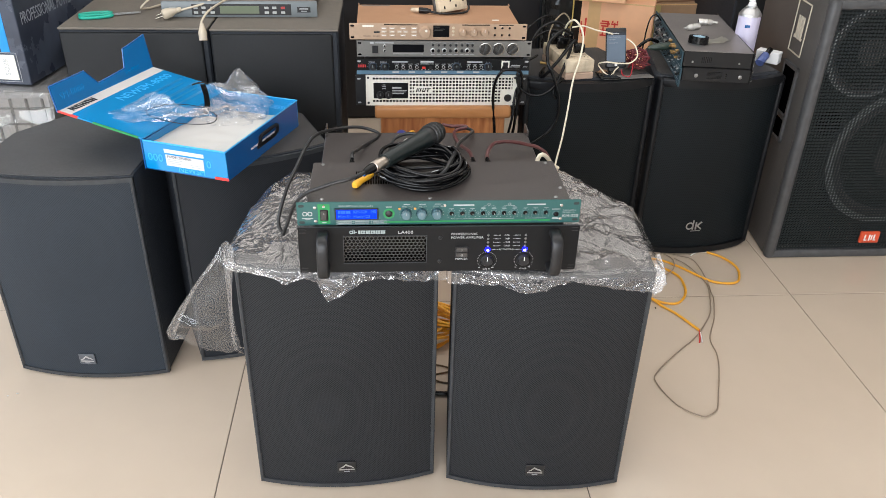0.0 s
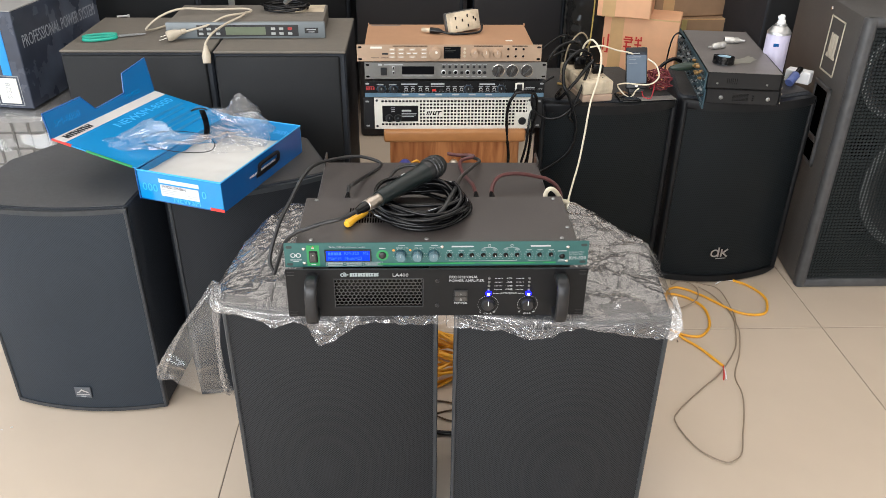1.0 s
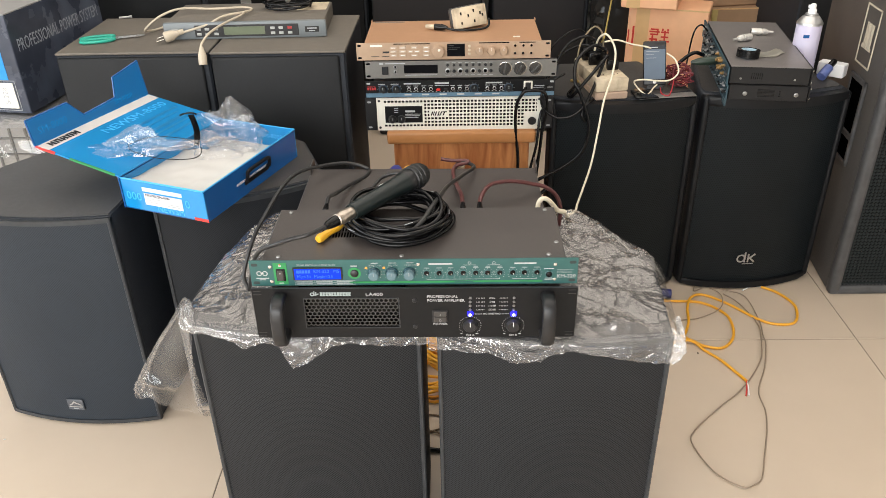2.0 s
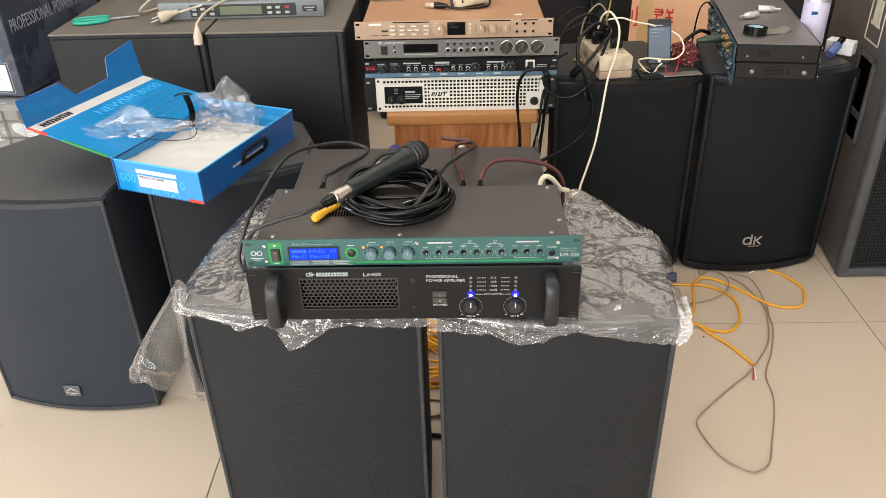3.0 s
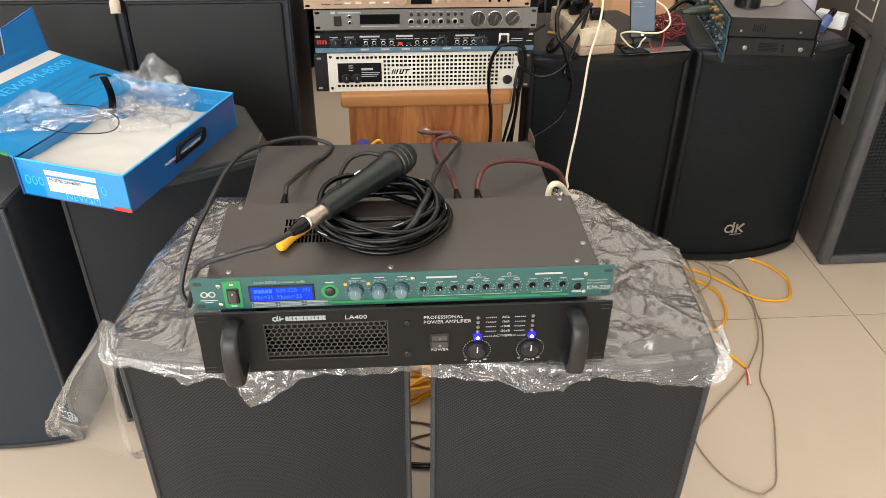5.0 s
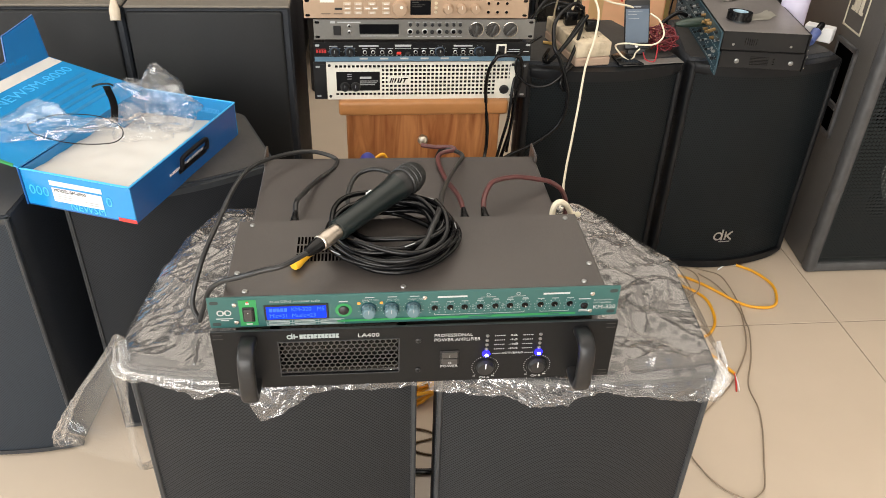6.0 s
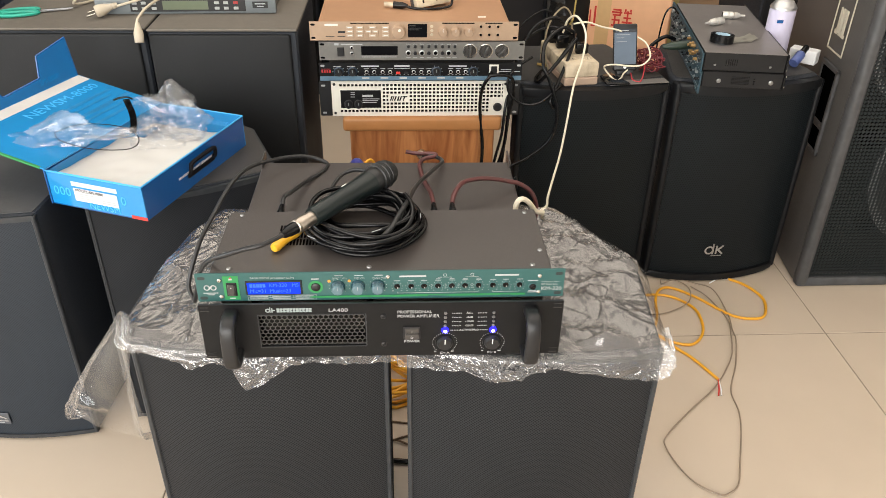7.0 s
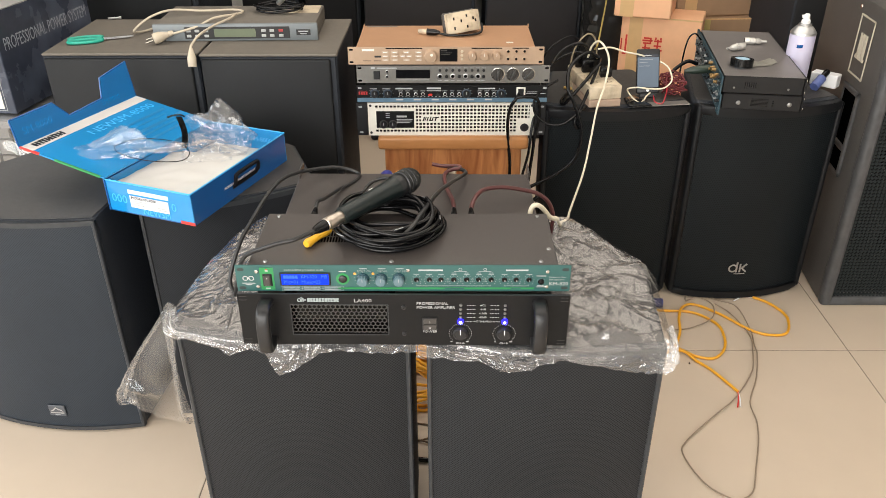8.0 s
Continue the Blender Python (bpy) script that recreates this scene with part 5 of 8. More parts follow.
def facet_field(px, py, cell, seed, stretch=1.6, turn=0.0, warp=1.0):
    """Height, from -1 to 1, of a sheet creased into flat, irregular triangles."""
    r = np.random.RandomState(seed)
    table = r.uniform(-1, 1, (256, 256))
    wx = px + warp * (0.5 * cell * np.sin(py / cell * 1.1 + seed) + 0.35 * cell * np.sin((px + 2 * py) / cell * 0.7))
    wy = py + warp * (0.5 * cell * np.sin(px / cell * 0.9 + 2.3 * seed) + 0.35 * cell * np.sin((2 * px - py) / cell * 0.8 + 1))
    c, s = math.cos(turn), math.sin(turn)
    a, b = (wx * c + wy * s) / cell / stretch, (wy * c - wx * s) / cell
    u, v = a + b * 0.577 + 64, b * 1.155 + 64
    i, j = np.floor(u).astype(int), np.floor(v).astype(int)
    fu, fv = u - i, v - j
    at = lambda p, q: table[p % 256, q % 256]
    near, far = at(i, j), at(i + 1, j + 1)
    low = near + (at(i + 1, j) - near) * fu + (far - at(i + 1, j)) * fv
    high = near + (at(i, j + 1) - near) * fv + (far - at(i, j + 1)) * fu
    return np.where(fu > fv, low, high)


def gathered(pts, radii, pleats, seed, per=12, flat=1.0):
    """A strand of gathered film: a tube with deep, wandering pleats; radii run along it."""
    r = random.Random(seed)
    path = spline(pts, per)
    n, sides = len(path), pleats * 5
    bm = bmesh.new()
    rings = []
    side = Vector((0.2, 0.9, 0.3))
    for i, q in enumerate(path):
        f = i / (n - 1) * (len(radii) - 1)
        k = min(int(f), len(radii) - 2)
        rad = radii[k] + (radii[k + 1] - radii[k]) * (f - k)
        t = (path[min(i + 1, n - 1)] - path[max(i - 1, 0)]).normalized()
        side = (side - t * side.dot(t)).normalized()
        up = t.cross(side)
        row = []
        for m in range(sides):
            a = 2 * math.pi * m / sides
            w = 0.55 + 0.45 * abs(math.sin(a * pleats / 2 + 1.5 * noise.noise(Vector((i * 0.18, seed, 0))))) + 0.5 * noise.noise(Vector((math.cos(a) * 1.7, math.sin(a) * 1.7, i * 0.22 + seed)))
            row.append(bm.verts.new(q + (side * math.cos(a) * flat + up * math.sin(a)) * rad * max(0.2, w)))
        rings.append(row)
    for a, b in zip(rings, rings[1:]):
        for m in range(sides):
            bm.faces.new((a[m], a[(m + 1) % sides], b[(m + 1) % sides], b[m]))
    return bm


# ---- open blue microphone box ----
mbox = thing("microphone_box", pose(-0.527, 0.435, 0.5535, 0, 0, -20.8), "open glossy blue microphone box with white foam inside", "box")
BH, BD, BW, TH = 0.068, 0.346, 0.102, 0.0025
part("base", box(-BW, BW, 0, BD, 0, TH), BLUE_DARK, mbox)
fw = part("front_wall", box(-BW, BW, 0, TH, TH, BH), BLUE_BOX, mbox)
part("rear_wall", box(-BW, BW, BD - TH, BD, TH, BH), BLUE_BOX, mbox)
part("left_wall", box(-BW, -BW + TH, TH, BD - TH, TH, BH), BLUE_DARK, mbox)
rw = part("right_wall", box(BW - TH, BW, TH, BD - TH, TH, BH), BLUE_DARK, mbox)
bm = bmesh.new()
nx, ny = 16, 36
g = [[bm.verts.new((-BW + TH + (2 * BW - 2 * TH) * i / nx, TH + (BD - 2 * TH) * j / ny, 0.058 - 0.006 * (j / ny) - 0.006 * (1 - i / nx) ** 2 - 0.030 * min(1.0, max(0.0, (j / ny - 0.60 - 0.08 * i / nx) / 0.05)) + 0.005 * noise.noise(Vector((i * 0.35, j * 0.2, 3))))) for j in range(ny + 1)] for i in range(nx + 1)]
for i in range(nx):
    for j in range(ny):
        bm.faces.new((g[i][j], g[i + 1][j], g[i + 1][j + 1], g[i][j + 1]))
part("foam_insert", bm, FOAM, mbox, "white foam insert")
part("side_lining", box(BW - TH - 0.0012, BW - TH - 0.0002, TH + 0.001, BD - TH - 0.001, 0.02, BH - 0.0005), BLUE_BOX, rw, "bright blue inner lining")
part("side_lining", box(-BW + TH + 0.0002, -BW + TH + 0.0012, TH + 0.001, BD - TH - 0.001, 0.02, BH - 0.0005), BLUE_BOX, mbox, "bright blue inner lining")
lettering("inner_lettering", "SM-8000", 0.016, BLUE_INK, mbox, front_face(0.012, BD - TH - 0.0006, 0.044))
bars("front_label", fw, [(-0.048, 0.046, 0.016, 0.042)], mat("grey_white_label", (0.58, 0.60, 0.62), 0.45, var=0.06))
bars("front_strip", fw, [(-0.05, 0.048, 0.046, 0.055)], mat("pale_label_strip", (0.55, 0.68, 0.75), 0.4))
lettering("label_text", "MODEL:SM-8000", 0.0085, BLACK, fw, front_face(-0.044, -0.0010, 0.0378))
bars("label_line", fw, [(-0.044, -0.005, 0.0305, 0.0313), (-0.044, -0.012, 0.0265, 0.0273), (-0.044, -0.008, 0.0225, 0.0233), (0.008, 0.04, 0.0205, 0.0213), (0.012, 0.04, 0.0245, 0.0253)], GREY_INK, -0.0009)
lettering("front_lettering", "000", 0.026, BLUE_INK, fw, front_face(-0.094, -0.0004, 0.030))
lettering("front_lettering", "0", 0.026, BLUE_INK, fw, front_face(0.052, -0.0004, 0.032))
lettering("front_lettering", "NEWSM", 0.019, BLUE_INK, fw, front_face(-0.02, -0.0004, 0.0105))
bars("red_corner", fw, [(0.07, 0.1035, 0.0005, 0.007)], RED_INK)
side_face = lambda y, z: Matrix.Translation((BW + 0.0004, y, z)) @ pose(0, 0, 0, 90, 0, 90)
lettering("side_lettering", "PROFESSIONAL DYNAMIC MICROPHONE", 0.0072, WHITE_INK, rw, side_face(0.105, 0.0335) @ Matrix.Translation((0, 0, 0.0012)), stretch=0.85)
HX = BW + 0.006
HANDLE_BLACK = mat("black_handle_plastic", (0.006, 0.006, 0.008), 0.55, var=0.1, spec=0.15)
hd = part("handle", tube([(BW, 0.140, 0.030), (HX, 0.138, 0.034), (HX + 0.002, 0.138, 0.046), (HX + 0.002, 0.144, 0.052), (HX + 0.002, 0.18, 0.053), (HX + 0.002, 0.216, 0.052), (HX + 0.002, 0.222, 0.046), (HX, 0.222, 0.034), (BW, 0.220, 0.030)], 0.0040, 8), HANDLE_BLACK, rw, "black plastic carrying handle")
part("handle_plate", box(BW, BW + 0.0024, 0.134, 0.226, 0.0215, 0.0315, 0.0008), HANDLE_BLACK, hd)
part("spine_panel", box(-BW - 0.0034, -BW - 0.0002, -0.003, BD, 0.0, BH + 0.004, 0.0008), BLUE_DARK, mbox, "deep blue spine")
bm = bmesh.new()
for q0, q1 in (((-BW, 0, BH), (BW, 0, BH)), ((BW, 0, BH), (BW, BD, BH)), ((-BW, BD, BH), (BW, BD, BH))):
    add_tube(bm, [q0, q1], 0.0016, 6, 1)
part("rim", bm, BLUE_INK, mbox, "pale blue folded card rim")
# lid, hinged along the left wall and lying open
lid = thing("box_lid", pose(-0.523, 0.422, 0.5535, 0, 0, -22.0) @ Matrix.Translation((-BW - 0.001, 0, BH + 0.005)) @ pose(0, 0, 0, 0, 9, 0), "blue printed lid of the microphone box, opened flat", "box")
lid.parent = None
LW = 0.215
part("lid_panel", box(-LW, 0, 0, BD, 0, 0.003), BLUE_BOX, lid)
part("stripe", box(-LW + 0.002, -LW + 0.032, 0.002, BD - 0.002, 0.0031, 0.0036), FOAM, lid, "cream stripe")
flat = lambda x, y, a=90: pose(x, y, 0.0037, 0, 0, a)
bm = bmesh.new()
for k in range(5):
    y0 = 0.02 + k * 0.0165
    add_box(bm, -LW + 0.008, -LW + 0.025, y0, y0 + 0.0055, 0.0037, 0.0041)
    add_box(bm, -LW + 0.008, -LW + 0.025, y0 + 0.0085, y0 + 0.014, 0.0037, 0.0041)
    add_box(bm, -LW + (0.008 if k % 2 else 0.0145), -LW + (0.0125 if k % 2 else 0.019), y0, y0 + 0.014, 0.0038, 0.0042)
part("maker_mark", bm, BLACK, lid, "black block maker's mark", smooth=False)
lettering("lid_lettering", "NEWSM-8000", 0.034, BLUE_INK, lid, pose(-LW + 0.060, 0.13, 0.0033, 0, 0, 90) , stretch=1.0)
for k, (x, y0, y1) in enumerate(((-0.125, 0.10, 0.33), (-0.105, 0.08, 0.31), (-0.085, 0.12, 0.34), (-0.065, 0.1, 0.3), (-0.045, 0.13, 0.34))):
    part("picture_line", box(x, x + (0.009, 0.005, 0.011, 0.006, 0.008)[k], y0, y1, 0.0031, 0.0035), DARKBLUE_INK, lid)
part("red_edge", box(-LW, -LW + 0.05, -0.0012, 0.004, -0.0002, 0.0034), RED_INK, lid)
part("green_edge", box(-LW + 0.09, -0.01, -0.0012, 0.003, -0.0002, 0.0034), GREEN_BRIGHT, lid)
prof = [(0, 0), (BD, 0), (BD, 0.086), (0.258, 0.072), (0.245, 0.028), (0.145, 0.022), (0.112, 0.06), (0.0, 0.058)]
bm = bmesh.new()
m = Matrix.Translation((-LW, 0, 0)) @ pose(0, 0, 0, 0, -18, 0)
a = [bm.verts.new(m @ Vector((0, y, z))) for y, z in prof]
b = [bm.verts.new(m @ Vector((-0.003, y, z))) for y, z in prof]
bm.faces.new(a)
bm.faces.new(b[::-1])
for i in range(len(prof)):
    j = (i + 1) % len(prof)
    bm.faces.new((a[i], a[j], b[j], b[i]))
fl = part("flap", bm, mat("mid_blue_card_lining", (0.005, 0.14, 0.38), 0.35, var=0.12, scale=8), lid, "deep blue closing flap with a tongue")
bm = bmesh.new()
for i in range(len(prof)):
    j = (i + 1) % len(prof)
    add_tube(bm, [m @ Vector((-0.0015, *prof[i])), m @ Vector((-0.0015, *prof[j]))], 0.0019, 6, 1)
part("card_edge", bm, BLUE_DARK, fl, "dark blue card edge")
lettering("flap_lettering", "SM-8000", 0.022, BLUE_BOX, fl, m @ Matrix.Translation((0.0006, 0.02, 0.028)) @ pose(0, 0, 0, 90, 0, 90))
lettering("flap_lettering", "SM-8000", 0.016, BLUE_BOX, fl, m @ Matrix.Translation((0.0006, 0.24, 0.018)) @ pose(0, 0, 0, 90, 0, 90))

bag = thing("plastic_bag", mbox.matrix_basis, "crumpled clear plastic bag lying in the box", "bag")


def crumpled_lobe(cx, cy, cz, rx, ry, rz, turn, seed, dent=0.3, crease=1.0):
    """A puffed, creased pocket of film."""
    bm = bmesh.new()
    m = pose(cx, cy, cz, 0, 0, turn)
    nu, nv = 150, 72
    lon, lat = np.meshgrid(np.arange(nu + 1) * 2 * math.pi / nu, np.arange(1, nv) * math.pi / nv)
    wrap = np.stack([np.sin(lat) * np.cos(lon), np.sin(lat) * np.sin(lon), -np.cos(lat)], -1)
    rs = np.random.RandomState(int(seed * 10))
    fold = np.full(lon.shape, 9.0)
    for _ in range(34):
        c = rs.normal(size=3)
        c /= np.linalg.norm(c)
        stretch = rs.normal(size=3)
        stretch /= np.linalg.norm(stretch)
        d = wrap - c
        along = d @ stretch
        fold = np.minimum(fold, ((d * d).sum(-1) - 0.7 * along * along) * rs.uniform(0.7, 1.4) + rs.uniform(0, 0.06))
    # fine crinkles, fading out at the seam
    seam = np.clip(np.minimum(lon, 2 * math.pi - lon) / 0.35, 0, 1)
    crinkle = seam * (0.0034 * facet_field(lon * rx, lat * (ry + rz) * 0.6, 0.019, int(seed * 7), 1.9, 0.5) + 0.0016 * facet_field(lon * rx, lat * (ry + rz) * 0.6, 0.009, int(seed * 11), 1.6, -0.8))
    fold = fold * 0.085 - 0.012 + crinkle
    rings = []
    for j in range(nv - 1):
        ring_v = []
        for i in range(nu):
            d = Vector((math.sin(lat[j, i]) * math.cos(lon[j, i]), math.sin(lat[j, i]) * math.sin(lon[j, i]), -math.cos(lat[j, i])))
            fd = crease * fold[j, i]
            k = 1 + dent * noise.noise(d * 1.6 + Vector((seed, 0, 0)))
            p = Vector((d.x * (rx * k + fd), d.y * (ry * k + fd), d.z * (rz * k + fd)))
            p.z = max(p.z, -rz * 0.75)
            ring_v.append(bm.verts.new(m @ p))
        rings.append(ring_v)
    for a, b in zip(rings, rings[1:]):
        for i in range(nu):
            bm.faces.new((a[i], a[(i + 1) % nu], b[(i + 1) % nu], b[i]))
    bm.faces.new(rings[-1])
    return bm


part("bag_body", crumpled_lobe(-0.026, 0.276, 0.074, 0.104, 0.052, 0.041, -14, 3.1, 0.4), FILM_BAG, bag)
part("bag_fold", crumpled_lobe(-0.020, 0.208, 0.062, 0.078, 0.046, 0.022, 10, 5.7, 0.5), FILM_BAG, bag)
part("bag_neck", crumpled_lobe(-0.122, 0.096, 0.096, 0.098, 0.036, 0.020, 28, 8.4, 0.4), FILM_BAG, bag)
st = thing("hook_strap", mbox.matrix_basis @ pose(-0.075, 0.215, 0.056, 0, 0, 30), "black hook-and-loop strap standing in the bag", "strap")
bm = bmesh.new()
for k in range(12):
    t0, t1 = k / 12, (k + 1) / 12
    f = lambda t: (0.006 * math.sin(t * 3), 0.004 * math.sin(5 * t), 0.075 * t)
    (x0, y0, z0), (x1, y1, z1) = f(t0), f(t1)
    hw = 0.0065
    v = [bm.verts.new(c) for c in ((x0 - hw, y0, z0), (x0 + hw, y0, z0), (x1 + hw, y1, z1), (x1 - hw, y1, z1))]
    bm.faces.new(v)
bmesh.ops.solidify(bm, geom=bm.faces[:], thickness=0.002)
part("strap", bm, RUBBER, st)
part("strap_tie", tube([(-0.024, 0, 0.073), (-0.012, 0.002, 0.076), (0.004, 0, 0.077), (0.012, 0.002, 0.072)], 0.0018, 6), RUBBER, st)
cc = thing("thin_cable", mbox.matrix_basis, "thin black cable loop inside the bag", "cable")
part("loop", tube([(-0.15, 0.09, 0.098), (-0.12, 0.13, 0.103), (-0.06, 0.16, 0.096), (0.0, 0.14, 0.09), (0.01, 0.10, 0.085), (-0.05, 0.07, 0.088), (-0.12, 0.07, 0.094), (-0.15, 0.09, 0.098)], 0.0009, 6), RUBBER, cc)

# ---- film over the front speakers ----
film = thing("plastic_sheet", pose(0, 0, 0), "crumpled clear plastic sheet under the amplifier, over two speakers", "plastic sheet")
ZT = 0.5545
rows_n, cols_n = 240, 460


def front_edge(x):
    return (0.062 - 0.028 * (1 - ((x + 0.182) / 0.186) ** 2) if x < 0.017 else 0.047 - 0.082 * (x - 0.031) - 0.028 * (1 - ((x - 0.216) / 0.186) ** 2)) - 0.004 if -0.37 < x < 0.40 else 0.045 - 0.07 * x


def crumple(x, y, seed):
    wx = x + 0.03 * noise.noise(Vector((x * 8, y * 8, seed + 9)))
    wy = y + 0.03 * noise.noise(Vector((x * 8, y * 8, seed + 4)))
    a = 1 - abs(noise.noise(Vector((wx * 9, wy * 9, seed)))) * 2.6
    b = 1 - abs(noise.noise(Vector((wx * 20 + wy * 9, wy * 12, seed + 1)))) * 2.4
    c = 1 - abs(noise.noise(Vector((wx * 20, wy * 40 + wx * 12, seed + 2)))) * 2.2
    return 0.6 * a + 0.3 * b + 0.12 * c


def line(v, knots):
    """Straight lines between the knots."""
    for (a, fa), (b, fb) in zip(knots, knots[1:]):
        if v <= b:
            return fa + (fb - fa) * (max(v, a) - a) / (b - a)
    return knots[-1][1]


HEM = ((-0.36, 0.004), (-0.31, 0.010), (-0.273, 0.024), (-0.24, 0.011), (-0.217, 0.016), (-0.198, 0.055), (-0.165, 0.038), (-0.132, 0.017), (-0.10, 0.014), (-0.04, 0.027),
       (0.01, 0.034), (0.06, 0.026), (0.114, 0.022), (0.157, 0.033), (0.208, 0.017), (0.241, 0.006), (0.30, 0.018), (0.362, 0.031), (0.402, 0.032))
RIGHT_HEM = ((0.0, 0.408), (0.044, 0.413), (0.165, 0.424), (0.222, 0.431), (0.255, 0.414), (0.308, 0.374), (0.385, 0.334), (0.43, 0.27))
LEFT_HEM = ((0.0, -0.372), (0.08, -0.384), (0.127, -0.384), (0.199, -0.372), (0.257, -0.362), (0.342, -0.342), (0.43, -0.30))


def drop_front(x):
    return max(0.004, line(x, HEM) + 0.003 * noise.noise(Vector((x * 60, 1, 3))))


bm = bmesh.new()
spots = []
for i in range(cols_n + 1):
    f = i / cols_n
    for j in range(rows_n + 1):
        tt = j / rows_n
        y0 = max(0.0, (tt - 0.2) / 0.8)
        x = -0.372 + 0.78 * f
        fe = front_edge(max(-0.36, min(0.39, x)))
        y = fe + (0.43 - fe) * y0
        if tt >= 0.2:
            a, b = line(y, LEFT_HEM), line(y, RIGHT_HEM)
            x = a + (b - a) * f
        hang = max(0.0, 1 - tt / 0.2)
        d = drop_front(x) * hang
        z = ZT
        lift = 1.0
        if hang > 0:
            y, z = fe - 0.007 - 0.25 * d, ZT - d
            lift = min(1.0, 0.35 + d / 0.016)
            if x > 0.36:
                x -= 0.012 * hang * min(1.0, (x - 0.36) / 0.04)
        elif -0.225 < x < 0.225 and -0.002 < y < 0.42:
            lift = 0.0
        else:
            lift = min(1.0, max(0.25 if y < 0 else 0.0, (abs(x) - 0.225) / 0.03))
            lift *= min(1.0, min(f, 1 - f) * 0.78 / 0.03 + 0.25, (0.43 - y) / 0.03 + 0.25, 0.35 + (y - fe) / 0.016)
        z -= max(0.0, x - 0.402, -0.372 - x) * 0.5
        spots.append((x, y, z, y - d, lift, hang))
sx, sv = np.array([q[0] for q in spots]), np.array([q[3] for q in spots])
AREA = (-0.40, 0.45, -0.06, 0.44)
right = np.clip((sx + 0.15) / 0.2, 0.0, 1.0)
field = 0.006 + 0.0046 * facet_field(sx, sv, 0.050, 3, 1.8, -0.6) + 0.0007 * np.sin(sx * 210 + 3 * np.sin(sv * 60)) * np.sin(sv * 190 + 2 * np.sin(sx * 75)) + crushed_field(sx, sv, 40, 11, AREA, 2.2, -0.55, 2.5, 0.06)
field = field + right * (0.0062 * facet_field(sx, sv, 0.029, 5, 2.0, -0.9) + 0.0024 * facet_field(sx, sv, 0.014, 6, 2.4, -0.3))
field = field + (1 - right) * (0.0004 * facet_field(sx, sv, 0.018, 7, 3.5, -0.35) + 0.0020 * facet_field(sx, sv, 0.034, 9, 2.6, 0.9) + 0.0009 * facet_field(sx, sv, 0.012, 10, 1.6, 0.5))
CREASE = (0.0013, 0.0030)
field = field + fold_field(sx, sv, 330, 12, (0.1, 0.45, -0.06, 0.44), 0.0042, CREASE, (0.02, 0.09), -0.6, 0.9) + fold_field(sx, sv, 130, 17, (-0.4, -0.15, -0.06, 0.44), 0.0045, CREASE, (0.04, 0.15), 0.9, 0.6)
field = field + fold_field(sx, sv, 110, 14, (-0.38, 0.41, -0.05, 0.05), 0.007, (0.003, 0.008), (0.012, 0.05), 1.5, 0.5)
# the sheet lies down on the cabinets: take away the broad swell and keep the creases
swell = field.reshape(cols_n + 1, rows_n + 1)
for axis, span in ((0, 30), (1, 24)):
    pad = [(span, span) if axis == q else (0, 0) for q in (0, 1)]
    run = np.cumsum(np.pad(swell, pad, mode="edge"), axis=axis)
    width = run.shape[axis]
    swell = (np.take(run, range(2 * span, width), axis) - np.take(run, range(0, width - 2 * span), axis)) / (2 * span)
field = field - 0.85 * swell.ravel() + 0.009
hung = np.array([min(1.0, q[5] * 6) for q in spots])
field = field + hung * (fold_field(sx, sv, 150, 31, (-0.37, 0.40, -0.075, 0.0), 0.008, (0.0016, 0.0036), (0.015, 0.07), 0.1, 0.7) + 0.0012 * facet_field(sx, sv, 0.014, 32, 3.0, 0.15))
grid = []
for i in range(cols_n + 1):
    col = []
    for j in range(rows_n + 1):
        k = i * (rows_n + 1) + j
        x, y, z, v, lift, hang = spots[k]
        h = 0.003 + max(0.0, 0.001 + field[k]) * lift * (0.8 if hang else 1.0)
        nrm = Vector((0, -0.97, 0.24)).lerp(Vector((0, 0, 1)), max(0.0, 1 - hang * 5)).normalized() if hang else Vector((0, 0, 1))
        col.append(bm.verts.new(Vector((x, y, z)) + nrm * h))
    grid.append(col)
hem_bm = bmesh.new()
hem_rows = int(rows_n * 0.2)
hem = [[hem_bm.verts.new(v.co) for v in col[:hem_rows + 1]] for col in grid]
for i in range(cols_n):
    for j in range(rows_n):
        if j < hem_rows:
            hem_bm.faces.new((hem[i][j], hem[i + 1][j], hem[i + 1][j + 1], hem[i][j + 1]))
        else:
            bm.faces.new((grid[i][j], grid[i + 1][j], grid[i + 1][j + 1], grid[i][j + 1]))
bmesh.ops.delete(bm, geom=[v for v in bm.verts if not v.link_faces], context="VERTS")
part("sheet_top", bm, FILM, film)
part("front_hem", hem_bm, FILM_HEM, film)
# corner hanging from the knot beside the speaker's top corner
PEAK, KNOT, TIP, LOW = Vector((-0.382, 0.092, 0.572)), Vector((-0.372, 0.052, 0.556)), Vector((-0.527, 0.138, 0.338)), Vector((-0.380, 0.088, 0.330))
bm = bmesh.new()
n = 130
hu, hv = np.meshgrid(np.arange(n + 1) / n, np.arange(n + 1) / n, indexing="ij")
field = crushed_field(hu * 0.15 * hv, hv * 0.27, 26, 21, (0, 0.15, 0, 0.27), 3.0, 1.2, 3.0, 0.10)
fine = crushed_field(hu * 0.15 * hv, hv * 0.27, 190, 22, (0, 0.15, 0, 0.27), 1.6, 0.5, 9.0, 0.10)
flat_tri = facet_field(hu * 0.15 * hv, hv * 0.27, 0.035, 8, 2.2, 1.1)
grid = []
